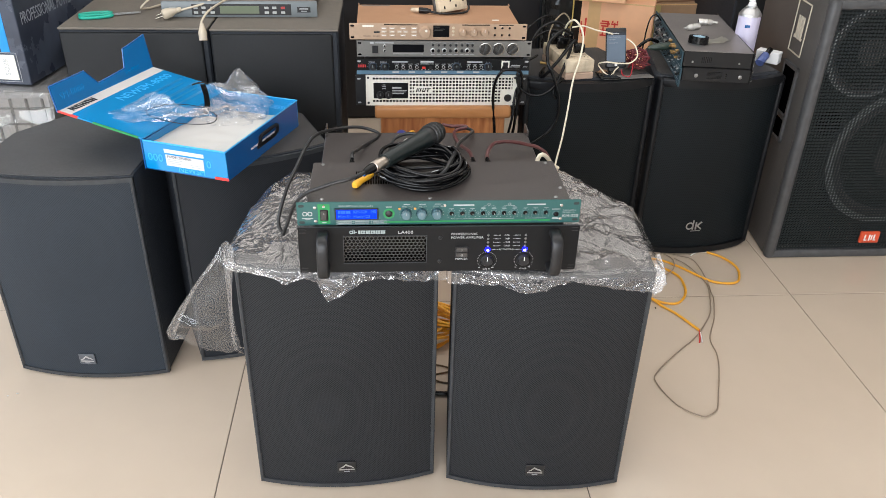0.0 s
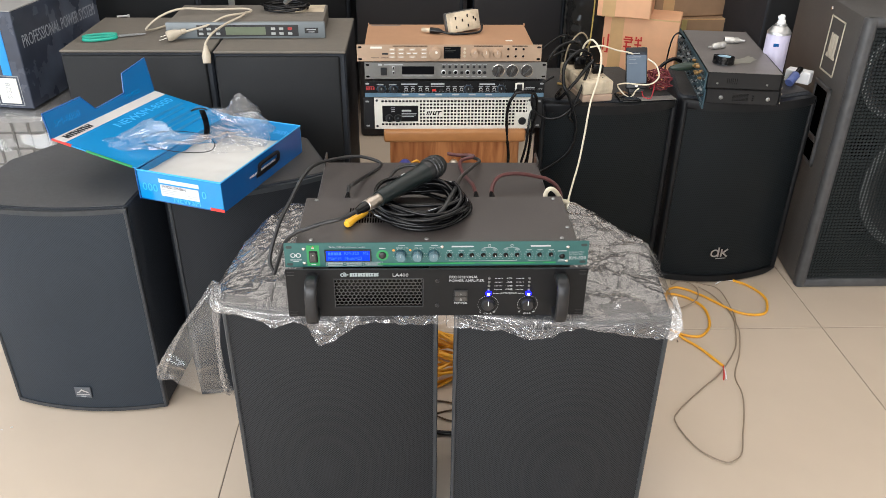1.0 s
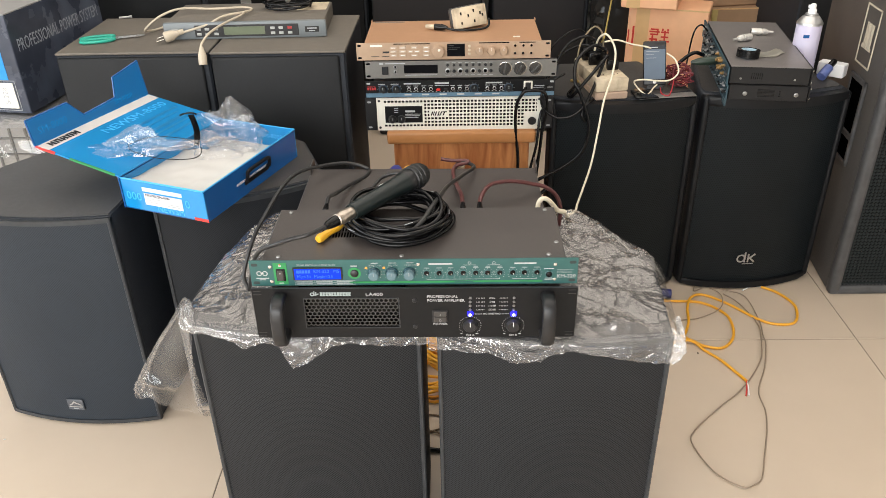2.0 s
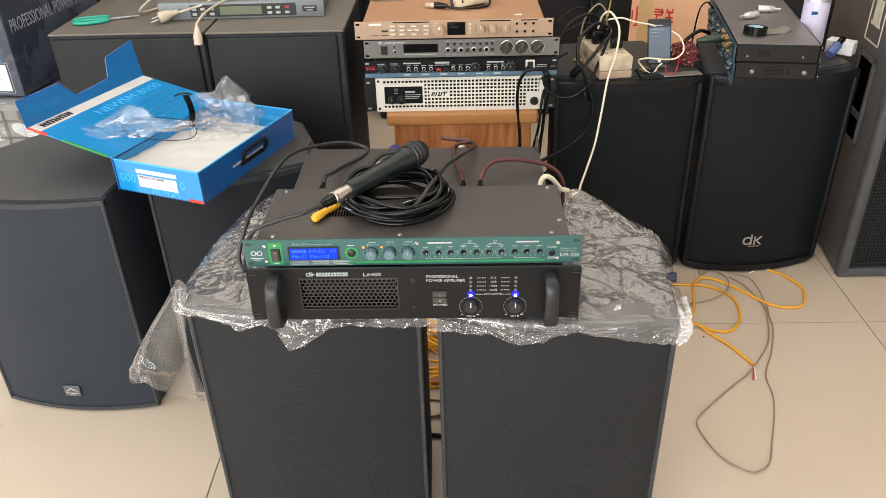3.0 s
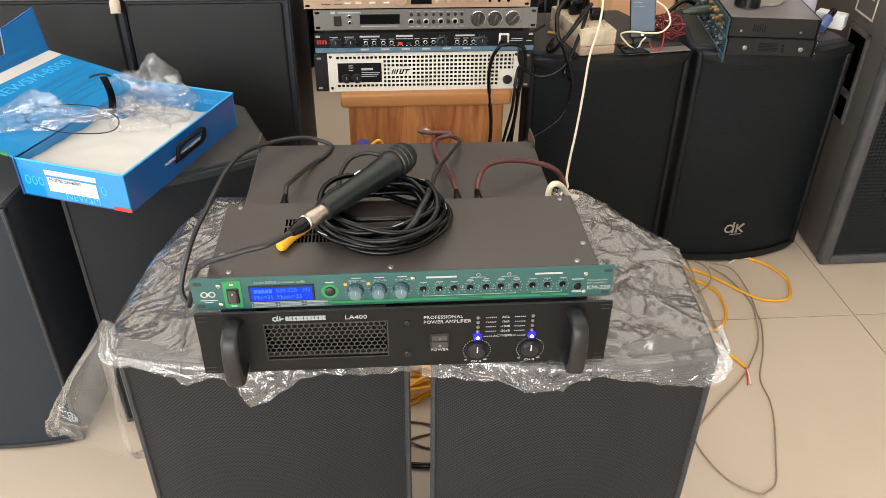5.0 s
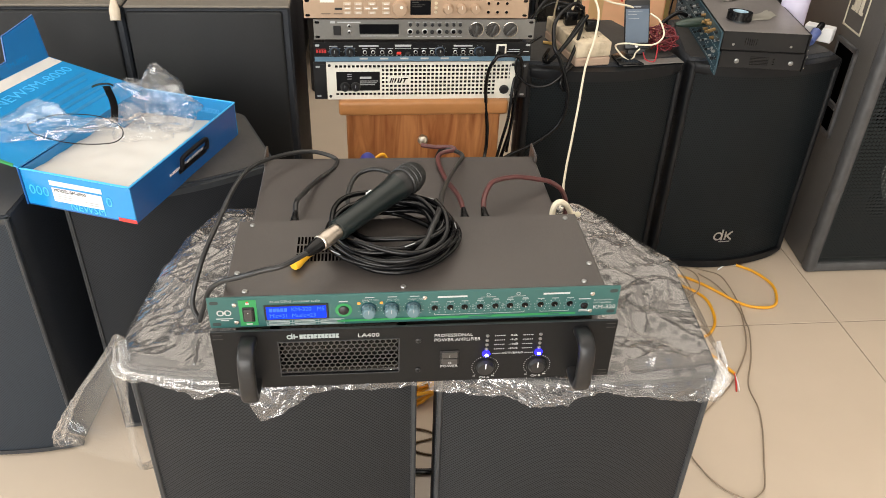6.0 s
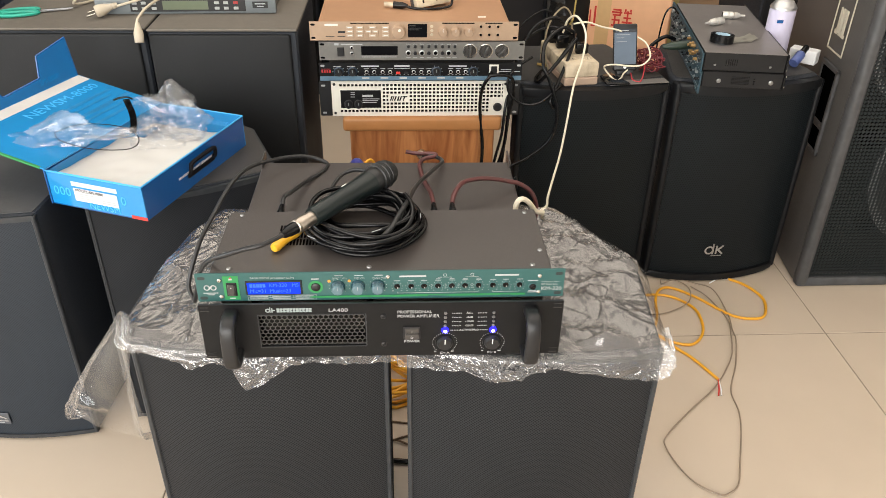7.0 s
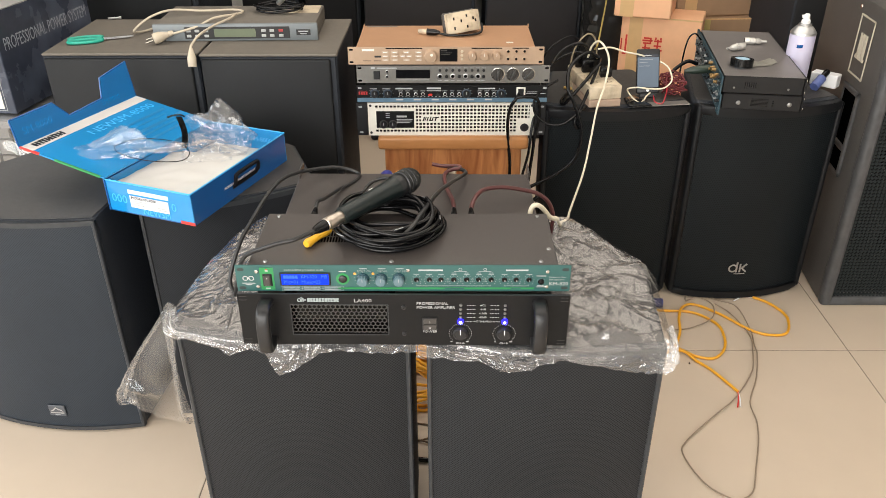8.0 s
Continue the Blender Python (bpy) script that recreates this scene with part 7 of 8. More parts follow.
SATIN = mat("satin_nickel", (0.62, 0.6, 0.56), 0.4, 0.55, var=0.08)
MIXP = mat("dull_grey_case_steel", (0.205, 0.186, 0.178), 0.40, 0.3, var=0.08, scale=60, bump=0.15, stain=0.25, stain_scale=5)
MIXSIDE = mat("black_case_paint", (0.0135, 0.0132, 0.0135), 0.42, var=0.15, scale=80, bump=0.15, spec=0.25)
TEALP = mat("blue_green_rear_panel", (0.018, 0.052, 0.070), 0.4, var=0.2, scale=60)
BRASS = mat("brass_terminals", (0.42, 0.27, 0.12), 0.3, 0.9, var=0.1)
mixers = []
for k, (z0, hh, shift, lbl) in enumerate(((TOPZ + 0.004, 0.042, 0.006, "grey rack mixer lying sideways under another"), (TOPZ + 0.048, 0.046, 0.0, "grey rack mixer lying sideways with connectors outward"))):
    mxr = thing("rack_mixer", pose(0.746 + shift, 0.958 + shift, z0, 0, 0, -8.2), lbl, "audio mixer", "sideways rack mixers")
    part("case", box(0.008, 0.2, 0, 0.44, 0.001, hh - 0.0012, 0.0015), MIXSIDE, mxr)
    part("top_cover", box(0.0075, 0.2, -0.001, 0.44, hh - 0.0012, hh, 0.0005), MIXP if k else MIXSIDE, mxr, "dusty steel top cover")
    rp = part("connector_panel", box(0, 0.004, -0.010, 0.46, -0.002 - (0.012 if not k else 0), hh - 0.001), TEALP, mxr, "blue-green connector panel")
    rj = random.Random(5 + k)
    side_m = lambda y, z: Matrix.Translation((0, y, z)) @ pose(0, 0, 0, 0, -90, 0)
    for j in range(22):
        y = 0.003 + j * 0.0205
        for z in ((hh * 0.3, hh * 0.72) if j % 3 else (hh * 0.5,)):
            gilt = k and 1 < j < 8
            r = rj.choice((0.0042, 0.0046, 0.005)) if gilt else rj.choice((0.0024, 0.0032, 0.0042))
            ln = rj.uniform(0.008, 0.012) if gilt else rj.uniform(0.003, 0.0065)
            part("terminal", lathe([(r, 0), (r, ln * 0.45), (r * 0.78, ln * 0.5), (r * 0.78, ln), (r * 0.5, ln), (r * 0.5, ln * 0.4), (0, ln * 0.4)], 10, side_m(y, z)), BRASS if gilt else rj.choice((SILVER, PLASTIC, PLASTIC)), rp)
    bm = bmesh.new()
    for j in range(34):
        y = -0.006 + j * 0.0135
        add_box(bm, -0.0004, 0.0002, y, y + rj.uniform(0.004, 0.009), hh * 0.06, hh * 0.06 + rj.uniform(0.0008, 0.0022))
        add_box(bm, -0.0004, 0.0002, y + 0.002, y + rj.uniform(0.005, 0.008), hh * 0.5, hh * 0.5 + 0.0012)
        if not k:
            add_box(bm, -0.0004, 0.0002, y, y + rj.uniform(0.003, 0.007), -0.008, -0.006)
    part("panel_print", bm, PANEL_INK, rp, smooth=False)
    if k:
        for x in (0.035, 0.165):
            part("side_screw", lathe([(0.003, 0), (0.0026, 0.0014), (0, 0.0018)], 10, face_m(x, 0.015)), STEEL_DARK, mxr)
        bm = bmesh.new()
        for i in range(6):
            add_box(bm, 0.06 + i * 0.005, 0.0615 + i * 0.005, -0.0004, 0.0004, 0.014, 0.03)
        part("side_vents", bm, RUBBER, mxr, smooth=False)
    else:
        for x in (0.048, 0.172):
            part("side_screw", lathe([(0.0058, 0), (0.0055, 0.002), (0.003, 0.003), (0.0026, 0.001), (0, 0.001)], 14, face_m(x, 0.018)), STEEL_DARK, mxr, "large bright side screw")
        bm = bmesh.new()
        for i in range(6):
            add_box(bm, 0.078, 0.12, -0.0006, 0.0004, 0.011 + i * 0.0035, 0.0125 + i * 0.0035)
        for i in range(3):
            add_box(bm, 0.13, 0.134, -0.0006, 0.0004, 0.012 + i * 0.006, 0.015 + i * 0.006)
        part("side_vents", bm, RUBBER, mxr, smooth=False)
    rf2 = part("front_ear", box(0.2, 0.203, -0.004, 0.46, 0.0, hh), BLACK, mxr)
    for y in (0.003,):
        for z in (0.008, hh - 0.008):
            part("ear_screw", lathe([(0.004, 0), (0.003, 0.003), (0, 0.003)], 8, Matrix.Translation((0.203, y, z)) @ pose(0, 0, 0, 0, 90, 0)), CHROME, rf2)
MT = TOPZ + 0.048 + 0.046
cable([(0.745, 1.16, 0.65), (0.715, 1.15, 0.66), (0.68, 1.14, 0.64), (0.66, 1.13, 0.615)], 0.005, RUBBER, "black plug lead behind the mixers")
cable([(0.765, 1.22, 0.700), (0.740, 1.20, 0.722), (0.725, 1.20, 0.711), (0.718, 1.20, 0.679), (0.715, 1.20, 0.639), (0.710, 1.19, 0.606), (0.700, 1.16, 0.594)], 0.0022, RUBBER, "thin black cable behind the mixers")
cp2 = thing("cable_plug", pose(0.765, 1.10, 0.655, 0, -95, 0), "dark green cable plug in the mixer", "connector")
part("plug_body", lathe([(0, 0), (0.010, 0), (0.0115, 0.02), (0.010, 0.05), (0.004, 0.07), (0, 0.07)], 14), mat("dark_green_rubber", (0.02, 0.035, 0.025), 0.4), cp2)
tp = thing("tape_roll", pose(0.817, 1.03, MT + 0.001, -4, 3, 0), "roll of black electrical tape on the mixer", "tape")
part("tape", lathe([(0.018, 0), (0.0285, 0), (0.0285, 0.019), (0.018, 0.019), (0.018, 0)], 30), RUBBER, tp)
part("core", lathe([(0.0165, 0.001), (0.018, 0.001), (0.018, 0.0192), (0.0165, 0.0192), (0.0165, 0.001)], 30), mat("pale_blue_core", (0.45, 0.62, 0.72), 0.5), tp)
pa = thing("paper_scrap", pose(0.862, 1.04, MT + 0.0005, 0, 0, 25), "torn scrap of grey paper beside the tape", "paper")
bm = bmesh.new()
grid = [[bm.verts.new((-0.04 + 0.1 * i / 8 + 0.01 * (j / 5), -0.018 + 0.04 * j / 5 + 0.006 * math.sin(i), 0.001 + 0.006 * abs(noise.noise(Vector((i * 0.4, j * 0.5, 2)))))) for j in range(6)] for i in range(9)]
for i in range(8):
    for j in range(5):
        bm.faces.new((grid[i][j], grid[i + 1][j], grid[i + 1][j + 1], grid[i][j + 1]))
bmesh.ops.solidify(bm, geom=bm.faces[:], thickness=0.0008)
part("sheet", bm, mat("grey_paper", (0.42, 0.40, 0.35), 0.8, var=0.08), pa)
for x, y, rz in ((0.850, 1.175, -65), (0.918, 1.235, 80)):
    ad = thing("metal_adapter", pose(x, y, MT + 0.0095, 90, 0, rz), "bright metal cable adapter lying on the mixer", "connector", "loose adapters")
    part("barrel", lathe([(0, -0.026), (0.0092, -0.026), (0.0096, -0.0245), (0.0096, -0.012), (0.0088, -0.011), (0.0088, -0.0095), (0.0096, -0.009), (0.0096, 0.0), (0.0070, 0.0012), (0.0070, 0.003), (0.0092, 0.0042), (0.0080, 0.014), (0.0058, 0.0165), (0.0058, 0.0185), (0.0034, 0.0195), (0.0030, 0.033), (0, 0.033)], 18), SATIN, ad)
    part("socket_face", lathe([(0, -0.0265), (0.0072, -0.0265), (0.0072, -0.0255)], 14), RUBBER, ad)
can = thing("spray_can", pose(1.005, 1.135, TOPZ), "pale lilac spray can with a white nozzle", "spray can")
part("can_body", lathe([(0, 0), (0.031, 0), (0.0325, 0.004), (0.0325, 0.148), (0.0315, 0.152)], 32), mat("pale_lilac_can_print", (0.56, 0.53, 0.68), 0.35, var=0.06, scale=30, stain=0.15), can)
part("shoulder", lathe([(0.033, 0.150), (0.033, 0.154), (0.0305, 0.158), (0.022, 0.169), (0.0165, 0.172), (0.0165, 0.176), (0.012, 0.178), (0, 0.178)], 28), SILVER, can, "bare metal shoulder")
nz = part("nozzle", lathe([(0.0115, 0.176), (0.011, 0.186), (0.0075, 0.190), (0.0075, 0.199), (0.005, 0.202), (0, 0.202)], 18), WHITE_INK, can, "white spray nozzle")
part("nozzle_spout", box(-0.012, 0, -0.004, 0.004, 0.191, 0.199, 0.001), WHITE_INK, nz)
part("can_mark", box(-0.022, -0.008, -0.0325, -0.0275, 0.120, 0.128), BLUE_DARK, can, "blue printed mark")
pp_ = thing("paper_box", pose(1.094, 1.150, TOPZ, 0, 0, -42), "small white carton beside the can", "box")
part("carton", box(-0.035, 0.036, 0.0, 0.034, 0.0, 0.036, 0.002), WHITE_INK, pp_)
bc = thing("bottle", pose(1.070, 1.125, TOPZ + 0.0205, 0, 62, 40), "small dark blue and silver bottle lying down", "bottle")
part("bottle_body", lathe([(0, -0.02), (0.0125, -0.02), (0.0125, 0.018), (0.009, 0.022), (0, 0.022)], 18), mat("blue_silver_label", (0.10, 0.14, 0.35), 0.35, var=0.5, scale=60), bc)
part("bottle_cap", lathe([(0.0085, 0.02), (0.0085, 0.045), (0.007, 0.048), (0, 0.048)], 14), RUBBER, bc)

# maker's mark on the rear speakers
for sp in (dk_b,):
    bm = bmesh.new()
    x0, z0 = -0.046, 0.104
    yb = -0.0435
    ring(bm, x0 + 0.012, z0, 0.0085, 0.0135, yb, 24)
    add_box(bm, x0 + 0.021, x0 + 0.0255, yb - 0.001, yb + 0.001, z0 - 0.0135, z0 + 0.02)
    add_box(bm, x0 + 0.031, x0 + 0.0355, yb - 0.001, yb + 0.001, z0 - 0.0135, z0 + 0.0135)
    for s in (-1, 1):
        m = Matrix.Translation((x0 + 0.0445, yb, z0 + s * 0.0062)) @ Matrix.Rotation(-s * radians(42), 4, "Y")
        add_box(bm, -0.0105, 0.0105, -0.001, 0.001, -0.0024, 0.0024, m=m)
    add_box(bm, x0 + 0.018, x0 + 0.05, yb - 0.0008, yb + 0.0008, z0 - 0.0195, z0 - 0.0175)
    part("maker_mark", bm, SILVER, sp, "silver letter-shaped mark")

CONE = mat("dusty_black_paper_cone", (0.085, 0.076, 0.070), 0.7, var=0.25, scale=40)
SURROUND = mat("dusty_grey_surround", (0.34, 0.35, 0.34), 0.6, var=0.2, scale=60)
# ---- tall speaker on the right: baffle, drivers, badges, handle ----
part("frame_bar", box(0.0, 0.66, -0.01, 0.022, 0.0, 0.03, 0.008, 2), FRAME_WORN, big)
part("frame_bar", box(0.0, 0.66, -0.01, 0.022, 0.80, 0.825, 0.008, 2), FRAME_WORN, big)
part("frame_side", box(-0.001, 0.030, -0.013, 0.022, 0.0, 0.825, 0.011, 3), FRAME_WORN, big)
part("frame_side", box(0.638, 0.66, -0.01, 0.022, 0.0, 0.825, 0.008, 2), FRAME_WORN, big)
for nm, x, z, r in (("mid_driver", 0.170, 0.675, 0.132), ("woofer", 0.351, 0.345, 0.222)):
    d = part(nm, lathe([(r, 0), (r, 0.006), (r * 0.93, 0.012), (r * 0.86, 0.010), (r * 0.80, 0.001), (r * 0.35, -0.004), (r * 0.3, 0.004), (r * 0.15, 0.009), (0, 0.010)], 40, face_m(x, z, 0.0195)), CONE, big)
    part("surround", lathe([(r * 1.0, 0.004), (r * 1.02, 0.0095), (r * 0.97, 0.0155), (r * 0.92, 0.012)], 40, face_m(x, z, 0.0195)), SURROUND, d, "grey rubber surround")
for x in (0.10, 0.16):
    part("port", lathe([(0.04, 0), (0.04, 0.005), (0.034, 0.006), (0.03, 0.001), (0, 0.001)], 24, face_m(x, 0.46 - (x - 0.1) * 4.2, 0.0195)), RUBBER, big)
part("baffle", box(0.023, 0.637, 0.0186, 0.0199, 0.031, 0.799), mat("black_baffle_paint", (0.007, 0.0075, 0.008), 0.8, spec=0.1), big, "black baffle behind the grille")
bd = part("badge", box(0.298, 0.362, -0.016, -0.006, 0.057, 0.097, 0.002), mat("orange_red_badge", (0.60, 0.075, 0.025), 0.4, var=0.08), big, "orange-red badge")
bars("badge_mark", bd, [(0.310, 0.315, 0.066, 0.088), (0.310, 0.321, 0.066, 0.070), (0.325, 0.330, 0.066, 0.088), (0.333, 0.337, 0.068, 0.086), (0.341, 0.346, 0.066, 0.088), (0.341, 0.351, 0.066, 0.070)], WHITE_INK, -0.0162)
side_out = lambda y, z: Matrix.Translation((0.0085 + 0.1042 * (y - 0.02) - 0.0115, y, z)) @ pose(0, 0, 0, 0, 0, -6) 
bm = bmesh.new()
so_m = side_out(0.157, 0.708)
for (y0, y1, z0, z1) in ((-0.05, 0.05, -0.078, -0.074), (-0.05, 0.05, 0.074, 0.078), (-0.05, -0.0465, -0.078, 0.078), (0.0465, 0.05, -0.078, 0.078)):
    add_box(bm, -0.001, 0.0015, y0, y1, z0, z1, m=so_m)
GILT = mat("worn_gold_print", (0.5, 0.45, 0.36), 0.5)
plate = part("side_plate", bm, GILT, big, "white outlined side mark")
for bars_ in ([(-0.024, -0.012, -0.034, 0.034), (-0.030, -0.024, -0.034, -0.026)], [(-0.006, 0.006, -0.034, 0.034), (0.006, 0.011, -0.030, 0.030)], [(0.014, 0.022, -0.034, 0.034), (0.022, 0.030, -0.034, -0.024)]):
    bm = bmesh.new()
    for y0, y1, z0, z1 in bars_:
        add_box(bm, -0.001, 0.0015, y0, y1, z0, z1, m=so_m)
    part("mark_shape", bm, GILT, plate)
so_m = side_out(0.146, 0.483)
bm = bmesh.new()
add_box(bm, -0.002, 0.002, -0.047, 0.047, -0.108, 0.108, m=so_m)
hp = part("handle_pocket", bm, VOID, big, "black recessed handle pocket")
bm = bmesh.new()
for (y0, y1, z0, z1) in ((-0.058, 0.058, -0.120, -0.107), (-0.058, 0.058, 0.107, 0.120), (-0.058, -0.046, -0.120, 0.120), (0.046, 0.058, -0.120, 0.120)):
    add_box(bm, -0.006, 0.003, y0, y1, z0, z1, 0.002, m=so_m)
part("handle_rim", bm, FRAME_WORN, hp)
bm = bmesh.new()
add_box(bm, -0.0055, 0.002, -0.046, 0.046, -0.050, -0.030, 0.003, m=so_m)
part("grip_bar", bm, FRAME_WORN, hp, "grey moulded grip")
for z in (0.815,):
    part("corner_bolt", lathe([(0.006, 0), (0.005, 0.002), (0, 0.003)], 10, side_out(0.22, 0.80) @ pose(0, 0, 0, 0, -90, 0)), CHROME, big)

# ---- floor cables ----
FZ = 0.0045
yl = thing("yellow_cable", pose(0, 0, 0), "yellow speaker cable lying in loops on the floor", "cable")
part("loop", tube([(0.42, 0.95, FZ), (0.55, 0.93, FZ), (0.677, 0.915, FZ), (0.763, 0.905, FZ), (0.815, 0.85, FZ), (0.818, 0.785, FZ), (0.80, 0.73, FZ), (0.763, 0.693, FZ), (0.72, 0.70, FZ), (0.688, 0.728, FZ), (0.65, 0.76, FZ)], 0.0037, 8), YELLOW, yl)
part("far_loop", tube([(0.60, 0.69, FZ), (0.665, 0.735, FZ), (0.70, 0.80, FZ + 0.004), (0.715, 0.87, FZ + 0.008), (0.74, 0.925, FZ + 0.006), (0.781, 0.945, FZ), (0.838, 0.898, FZ), (0.905, 0.815, FZ), (0.96, 0.795, FZ), (1.0, 0.812, FZ), (1.024, 0.885, FZ), (1.0, 0.95, FZ), (0.962, 0.985, FZ)], 0.0037, 8), YELLOW, yl)
part("near_run", tube([(0.60, 0.70, FZ), (0.679, 0.719, FZ + 0.006), (0.715, 0.68, FZ), (0.745, 0.638, FZ), (0.783, 0.558, FZ)], 0.0037, 8), YELLOW, yl)
part("stripped_end", tube([(0.783, 0.558, FZ), (0.7785, 0.53, FZ), (0.771, 0.502, FZ)], 0.0017, 6), WHITE_INK, yl)
part("stripped_end", tube([(0.783, 0.558, FZ), (0.774, 0.528, FZ), (0.764, 0.502, FZ)], 0.0018, 6), RED_INK, yl)
part("stripped_end", tube([(0.962, 0.985, FZ), (0.93, 0.985, FZ), (0.9, 0.965, FZ)], 0.0018, 6), WHITE_INK, yl)
part("stripped_end", tube([(0.962, 0.985, FZ), (0.935, 0.992, FZ), (0.915, 0.985, FZ)], 0.0018, 6), RED_INK, yl)
bp_ = thing("cable_connector", pose(0.64, 0.945, 0.014, 0, 90, -8), "blue and black cable connector on the floor", "connector")
part("shell", lathe([(0, -0.03), (0.012, -0.03), (0.013, 0.02), (0, 0.02)], 16), RUBBER, bp_)
part("ring", lathe([(0.0135, 0.018), (0.0138, 0.044), (0.01, 0.046), (0, 0.046)], 16), mat("deep_violet_plastic", (0.02, 0.022, 0.12), 0.4), bp_)
gw = thing("grey_wire", pose(0, 0, 0), "grey two-core wire lying in a long loop on the floor", "wire")
part("wire", tube([(0.60, 0.80, FZ), (0.676, 0.818, FZ), (0.74, 0.83, FZ), (0.807, 0.868, FZ + 0.006), (0.83, 0.94, FZ + 0.003), (0.80, 0.985, FZ), (0.76, 0.965, FZ), (0.775, 1.0, FZ), (0.816, 0.99, FZ), (0.86, 0.965, FZ), (0.895, 0.923, FZ + 0.006), (0.90, 0.82, FZ), (0.888, 0.75, FZ), (0.878, 0.70, FZ + 0.004),
                       (0.845, 0.61, FZ), (0.80, 0.52, FZ), (0.793, 0.45, FZ), (0.774, 0.384, FZ), (0.74, 0.30, FZ), (0.715, 0.24, FZ), (0.69, 0.217, FZ), (0.663, 0.213, FZ), (0.617, 0.256, FZ), (0.592, 0.341, FZ), (0.61, 0.385, FZ), (0.698, 0.47, FZ), (0.755, 0.52, FZ), (0.808, 0.584, FZ),
                       (0.85, 0.65, FZ), (0.872, 0.72, FZ + 0.006), (0.89, 0.80, FZ), (0.87, 0.90, FZ), (0.84, 0.95, FZ)], 0.0017, 7, 6), GREY_CORD, gw)
gy = thing("yellow_cable_bundle", pose(0, 0, 0), "loose yellow cable behind the front speakers", "cable")
rg = random.Random(12)
part("strand", tube([(0.03 + 0.15 * math.cos(k * 2.1) * rg.uniform(0.5, 1), 0.575 + 0.11 * math.sin(k * 2.1) * rg.uniform(0.5, 1), 0.006 + 0.018 * (k % 4)) for k in range(26)], 0.0038, 8, 7), YELLOW, gy)
part("strand", tube([(0.02 + 0.13 * math.cos(k * 1.7 + 1) * rg.uniform(0.6, 1), 0.585 + 0.10 * math.sin(k * 1.7) * rg.uniform(0.6, 1), 0.05 + 0.016 * (k % 3)) for k in range(18)], 0.0038, 8, 7), YELLOW, gy)
bw = thing("brown_wire", pose(0, 0, 0), "thin brown wire lying between the front speakers", "wire")
part("wire", tube([(-0.09, 0.46, 0.003), (-0.01, 0.445, 0.003), (0.05, 0.43, 0.004), (0.07, 0.41, 0.004), (0.02, 0.395, 0.003), (-0.04, 0.37, 0.003), (0.0, 0.385, 0.006), (0.05, 0.365, 0.003), (0.12, 0.36, 0.003)], 0.0022, 7), mat("brown_wire_sheath", (0.10, 0.055, 0.02), 0.4), bw)
dl = thing("black_floor_lead", pose(0, 0, 0), "thick black lead on the floor between the front speakers", "cable")
part("lead", tube([(-0.1, 0.345, 0.006), (0.0, 0.325, 0.006), (0.06, 0.32, 0.006), (0.12, 0.33, 0.006)], 0.0055, 8), RUBBER, dl)

# ---- the back row ----
def tall_cabinet(x0, x1, y, h, label, face):
    return flat_cabinet("tall_cabinet", x0, x1, y, y + 0.42, 0, h, label, "loudspeaker", face, CABTOP, 0.008)


DEEP = mat("deep_black_cloth_front", (0.006, 0.006, 0.007), 0.75, var=0.25, scale=200, bump=0.3)
PURPLE_GREY = mat("dusty_charcoal_front", (0.018, 0.0165, 0.018), 0.65, var=0.12, scale=150, bump=0.25, stain=0.3, stain_scale=3, stain_color=(0.026, 0.024, 0.025))
tall_cabinet(-1.75, -0.74, 1.62, 1.75, "wide dark grey cabinet standing behind the subwoofers", BIG_GREY)
# 1.95 m is assumed: the unseen upper parts darken the film's reflections
tall_cabinet(-0.81, -0.57, 2.45, 1.95, "narrow black cabinet in the back row", DEEP)
tall_cabinet(-0.545, -0.31, 2.46, 1.95, "narrow black cabinet in the back row", DEEP)
tall_cabinet(-0.268, 0.173, 2.22, 1.95, "tall charcoal cabinet in the back row", PURPLE_GREY)
tall_cabinet(0.215, 0.60, 2.24, 1.95, "tall charcoal cabinet in the back row", PURPLE_GREY)
tall_cabinet(0.78, 1.22, 2.42, 1.95, "black cabinet behind the cartons", DEEP)
tall_cabinet(1.235, 1.535, 2.5, 1.95, "grey cabinet with a horizontal seam in the back row", mat("mid_grey_cabinet_front", (0.15, 0.147, 0.143), 0.6, var=0.06, scale=40))
tall_cabinet(1.55, 2.3, 2.42, 1.95, "black cabinet in the back corner", DEEP)
tall_cabinet(1.255, 1.62, 1.80, 1.6, "tall black cabinet behind the rear speakers", DEEP)
wc2 = thing("wrapped_column", pose(0.685, 2.16, 0), "tall bundle wrapped in black stretch film", "bundle")
bm = bmesh.new()
ns, nl = 48, 60
rings = []
for j in range(nl + 1):
    z = 1.3 * j / nl
    rings.append([bm.verts.new(((0.085 + 0.010 * (1 - 2 * abs(noise.noise(Vector((math.cos(a) * 1.5, math.sin(a) * 1.5 + z * 2, z * 26))))) + 0.006 * noise.noise(Vector((a * 2, z * 5, 1)))) * math.cos(a),
                                (0.085 + 0.010 * (1 - 2 * abs(noise.noise(Vector((math.cos(a) * 1.5, math.sin(a) * 1.5 + z * 2, z * 26)))))) * math.sin(a), z)) for a in [2 * math.pi * k / ns for k in range(ns)]])
for a, b in zip(rings, rings[1:]):
    for k in range(ns):
        bm.faces.new((a[k], a[(k + 1) % ns], b[(k + 1) % ns], b[k]))
bm.faces.new(rings[-1])
part("wrapping", bm, mat("black_stretch_film", (0.02, 0.019, 0.018), 0.22, var=0.3, scale=30), wc2)
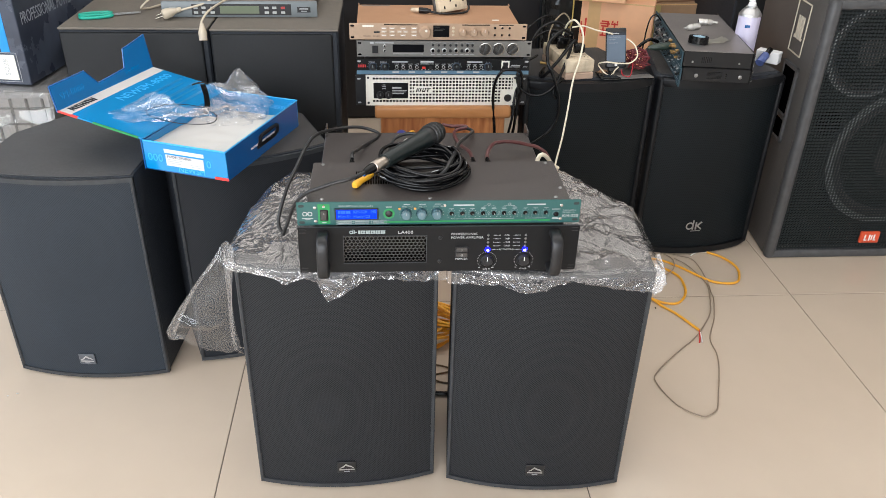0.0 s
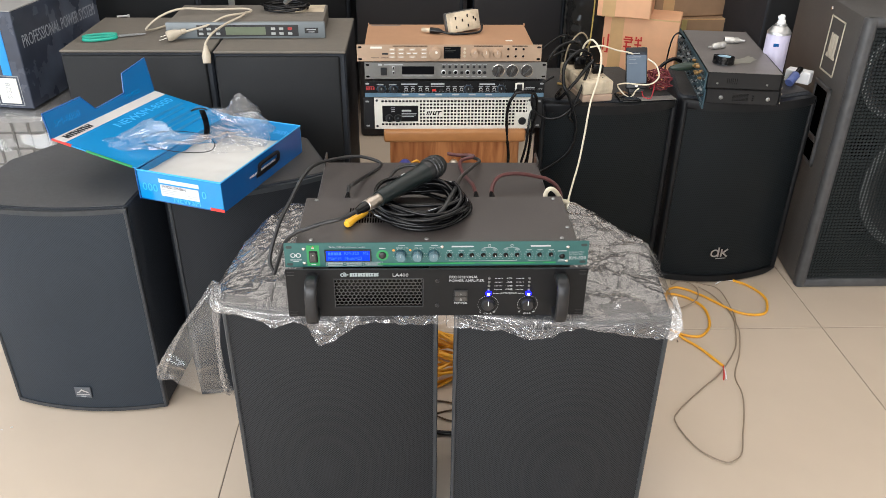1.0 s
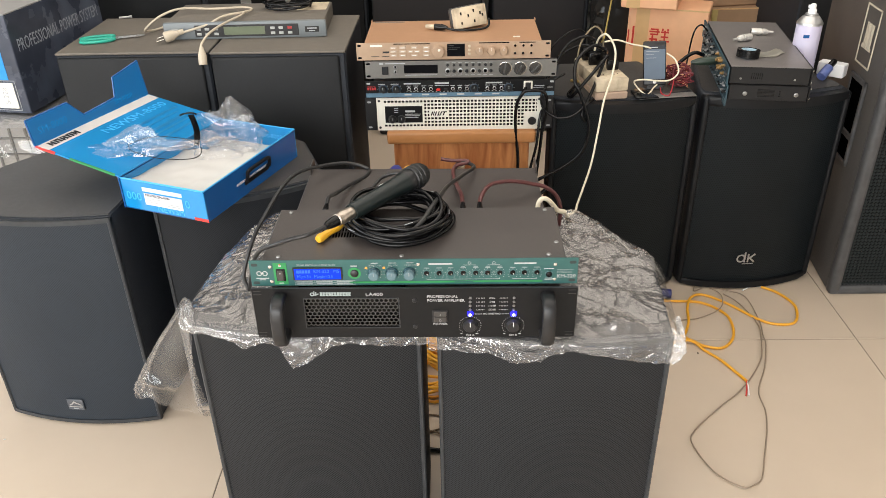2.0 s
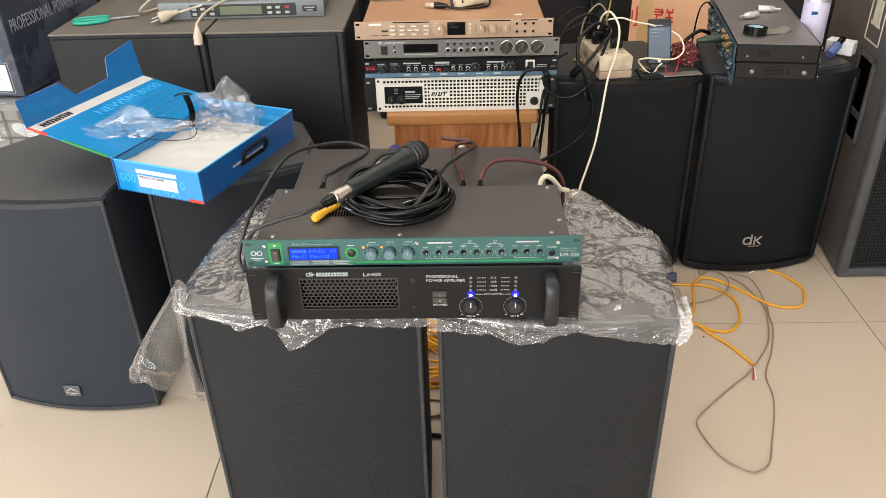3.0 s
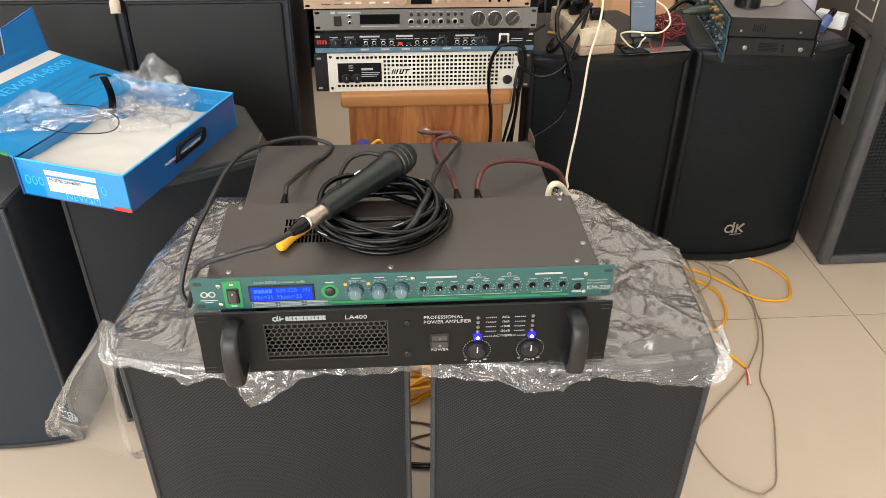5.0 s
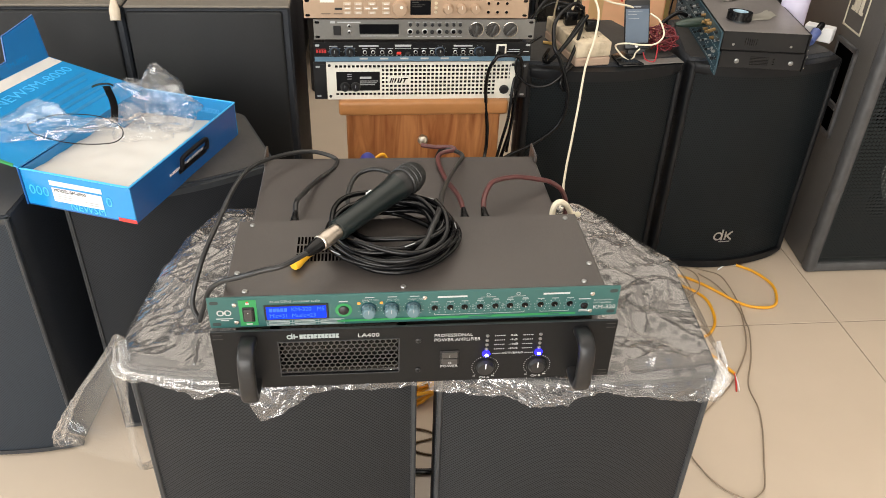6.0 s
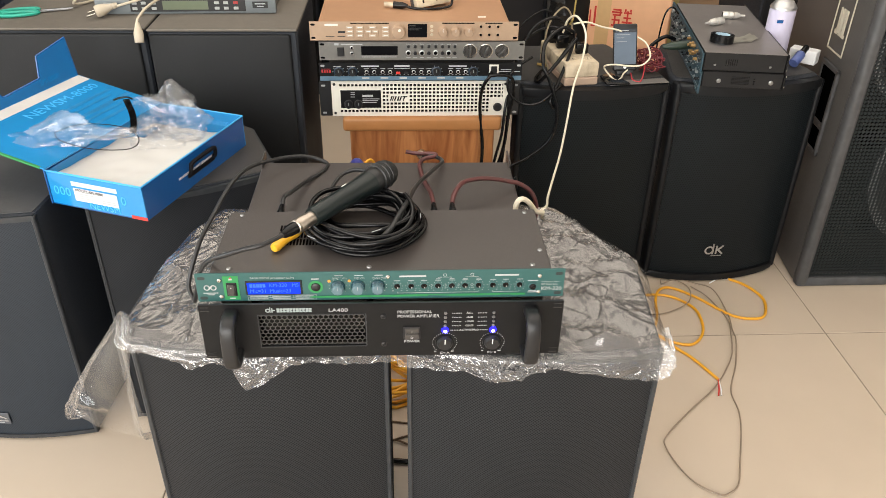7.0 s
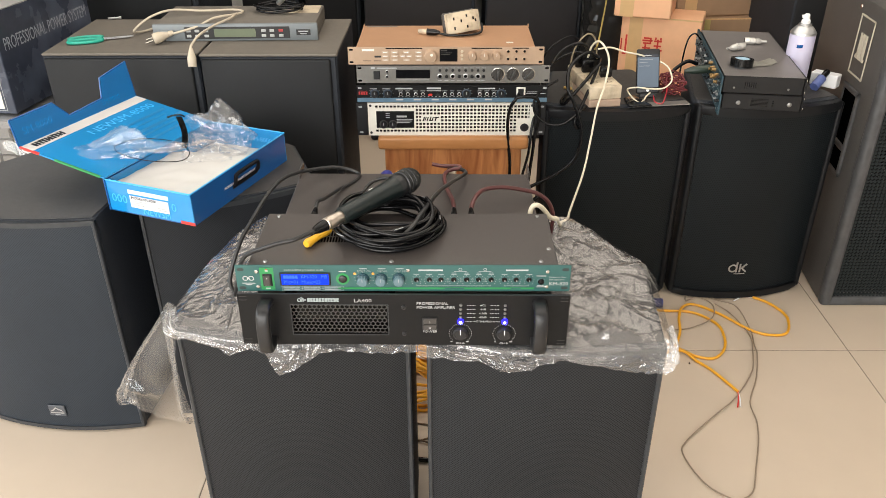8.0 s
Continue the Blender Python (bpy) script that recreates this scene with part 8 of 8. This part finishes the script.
cable([(0.60, 2.04, 1.3), (0.605, 1.9, 1.0), (0.57, 1.6, 0.82), (0.47, 1.15, 0.73), (0.455, 1.12, 0.70)], 0.0022, mat("olive_yellow_cord", (0.30, 0.22, 0.05), 0.5), "thin yellow cord hanging down to the power strip")
cable([(0.455, 1.075, 0.715), (0.49, 1.085, 0.716), (0.53, 1.09, 0.703), (0.585, 1.10, 0.688), (0.60, 1.11, 0.66)], 0.0022, CREAM_CORD, "cream cord running from the power strip to the phone")


# the shade on the right-hand cartons, put into a darker board colour
CARTON_SHADED = mat("shaded_brown_cardboard", (0.40, 0.25, 0.145), 0.8, var=0.1, scale=25, bump=0.2, bump_scale=200, stain=0.3, stain_scale=5)
YELLOW_TAPE = mat("yellowed_packing_tape", (0.50, 0.40, 0.16), 0.3, var=0.1)


def carton(x, y, z, w, d, h, rz, label, mark=False, board=CARTON, tape=CARTON_DARK):
    c = thing("carton", pose(x, y, z, 0, 0, rz), label, "carton", "stacked cartons")
    part("carton_body", box(0, w, 0, d, 0, h, 0.004), board, c)
    part("tape_band", box(0.1 * w, 0.1 * w + 0.05, -0.0006, 0.0, 0.0, h), tape, c, "brown packing tape")
    part("flap_edge", box(0.0, w, -0.001, 0.001, h - 0.004, h + 0.001), CARTON_DARK, c)
    if mark:
        for bx0, bx1, bz0, bz1 in ((0.088, 0.118, 0.205, 0.211), (0.088, 0.118, 0.186, 0.192), (0.112, 0.118, 0.186, 0.211), (0.084, 0.122, 0.196, 0.202), (0.094, 0.100, 0.150, 0.190), (0.086, 0.116, 0.168, 0.174), (0.086, 0.116, 0.148, 0.154), (0.11, 0.116, 0.148, 0.174),
                                   (0.128, 0.156, 0.196, 0.202), (0.128, 0.156, 0.178, 0.184), (0.124, 0.16, 0.162, 0.168), (0.139, 0.145, 0.140, 0.206), (0.13, 0.136, 0.203, 0.213), (0.149, 0.155, 0.203, 0.213),
                                   (0.004, 0.009, 0.15, 0.2), (0.02, 0.027, 0.14, 0.215), (0.012, 0.022, 0.14, 0.146), (0.05, 0.056, 0.03, 0.07), (0.056, 0.08, 0.05, 0.056)):
            part("brush_stroke", box(bx0, bx1, -0.0012, -0.0004, bz0, bz1), RED_INK, c)
    return c


carton(0.725, 2.062, 0.0, 0.288, 0.18, 0.284, -20, "brown cardboard carton at the bottom of the stack")
carton(0.722, 2.054, 0.286, 0.292, 0.18, 0.285, -20, "brown cardboard carton with red markings", True)
carton(0.686, 2.040, 0.573, 0.205, 0.20, 0.26, -20, "brown cardboard carton on top of the stack")
carton(1.022, 2.16, 0.0, 0.27, 0.2, 0.262, 4, "shaded brown cardboard carton with a torn edge", board=CARTON_SHADED)
carton(1.020, 2.16, 0.264, 0.25, 0.2, 0.266, 4, "shaded brown cardboard carton with yellow tape", board=CARTON_SHADED, tape=YELLOW_TAPE)
carton(0.955, 2.17, 0.532, 0.33, 0.2, 0.25, 10, "shaded brown cardboard carton leaning on the stack", board=CARTON_SHADED)


for x, y, r in ((-1.015, 0.362, 0.0026), (-0.996, 0.37, 0.0032), (0.694, 0.676, 0.003)):
    crumb = thing("paper_crumb", pose(x, y, 0, 0, 0, x * 900), "tiny scrap of packing foam on the tiles", "scrap", "scraps on the floor")
    bm = bmesh.new()
    bmesh.ops.create_icosphere(bm, subdivisions=2, radius=r)
    for v in bm.verts:
        v.co = Vector((v.co.x, v.co.y * 0.6, max(0.0, v.co.z * 0.5 + r * 0.4))) * (1 + 0.5 * noise.noise(v.co * 300))
    part("scrap", bm, FOAM if x < 0 else RUBBER, crumb)


# ---- floor tiles ----
tile_me = None
for i in range(-5, 4):
    for j in range(-6, 3):
        x, y = 0.337 + 0.797 * i, 0.735 + 0.797 * j
        if not (-3.9 < x < 3.2 and -4.2 < y < 3.0):
            continue
        if tile_me is None:
            t0 = part("tile", box(0, 0.7945, 0, 0.7945, -0.012, 0, 0.0008), TILE, floor)
            tile_me = t0.data
            t0.location = (x, y, 0)
        else:
            t1 = new("tile", tile_me)
            t1.parent = floor
            t1.location = (x, y, 0)
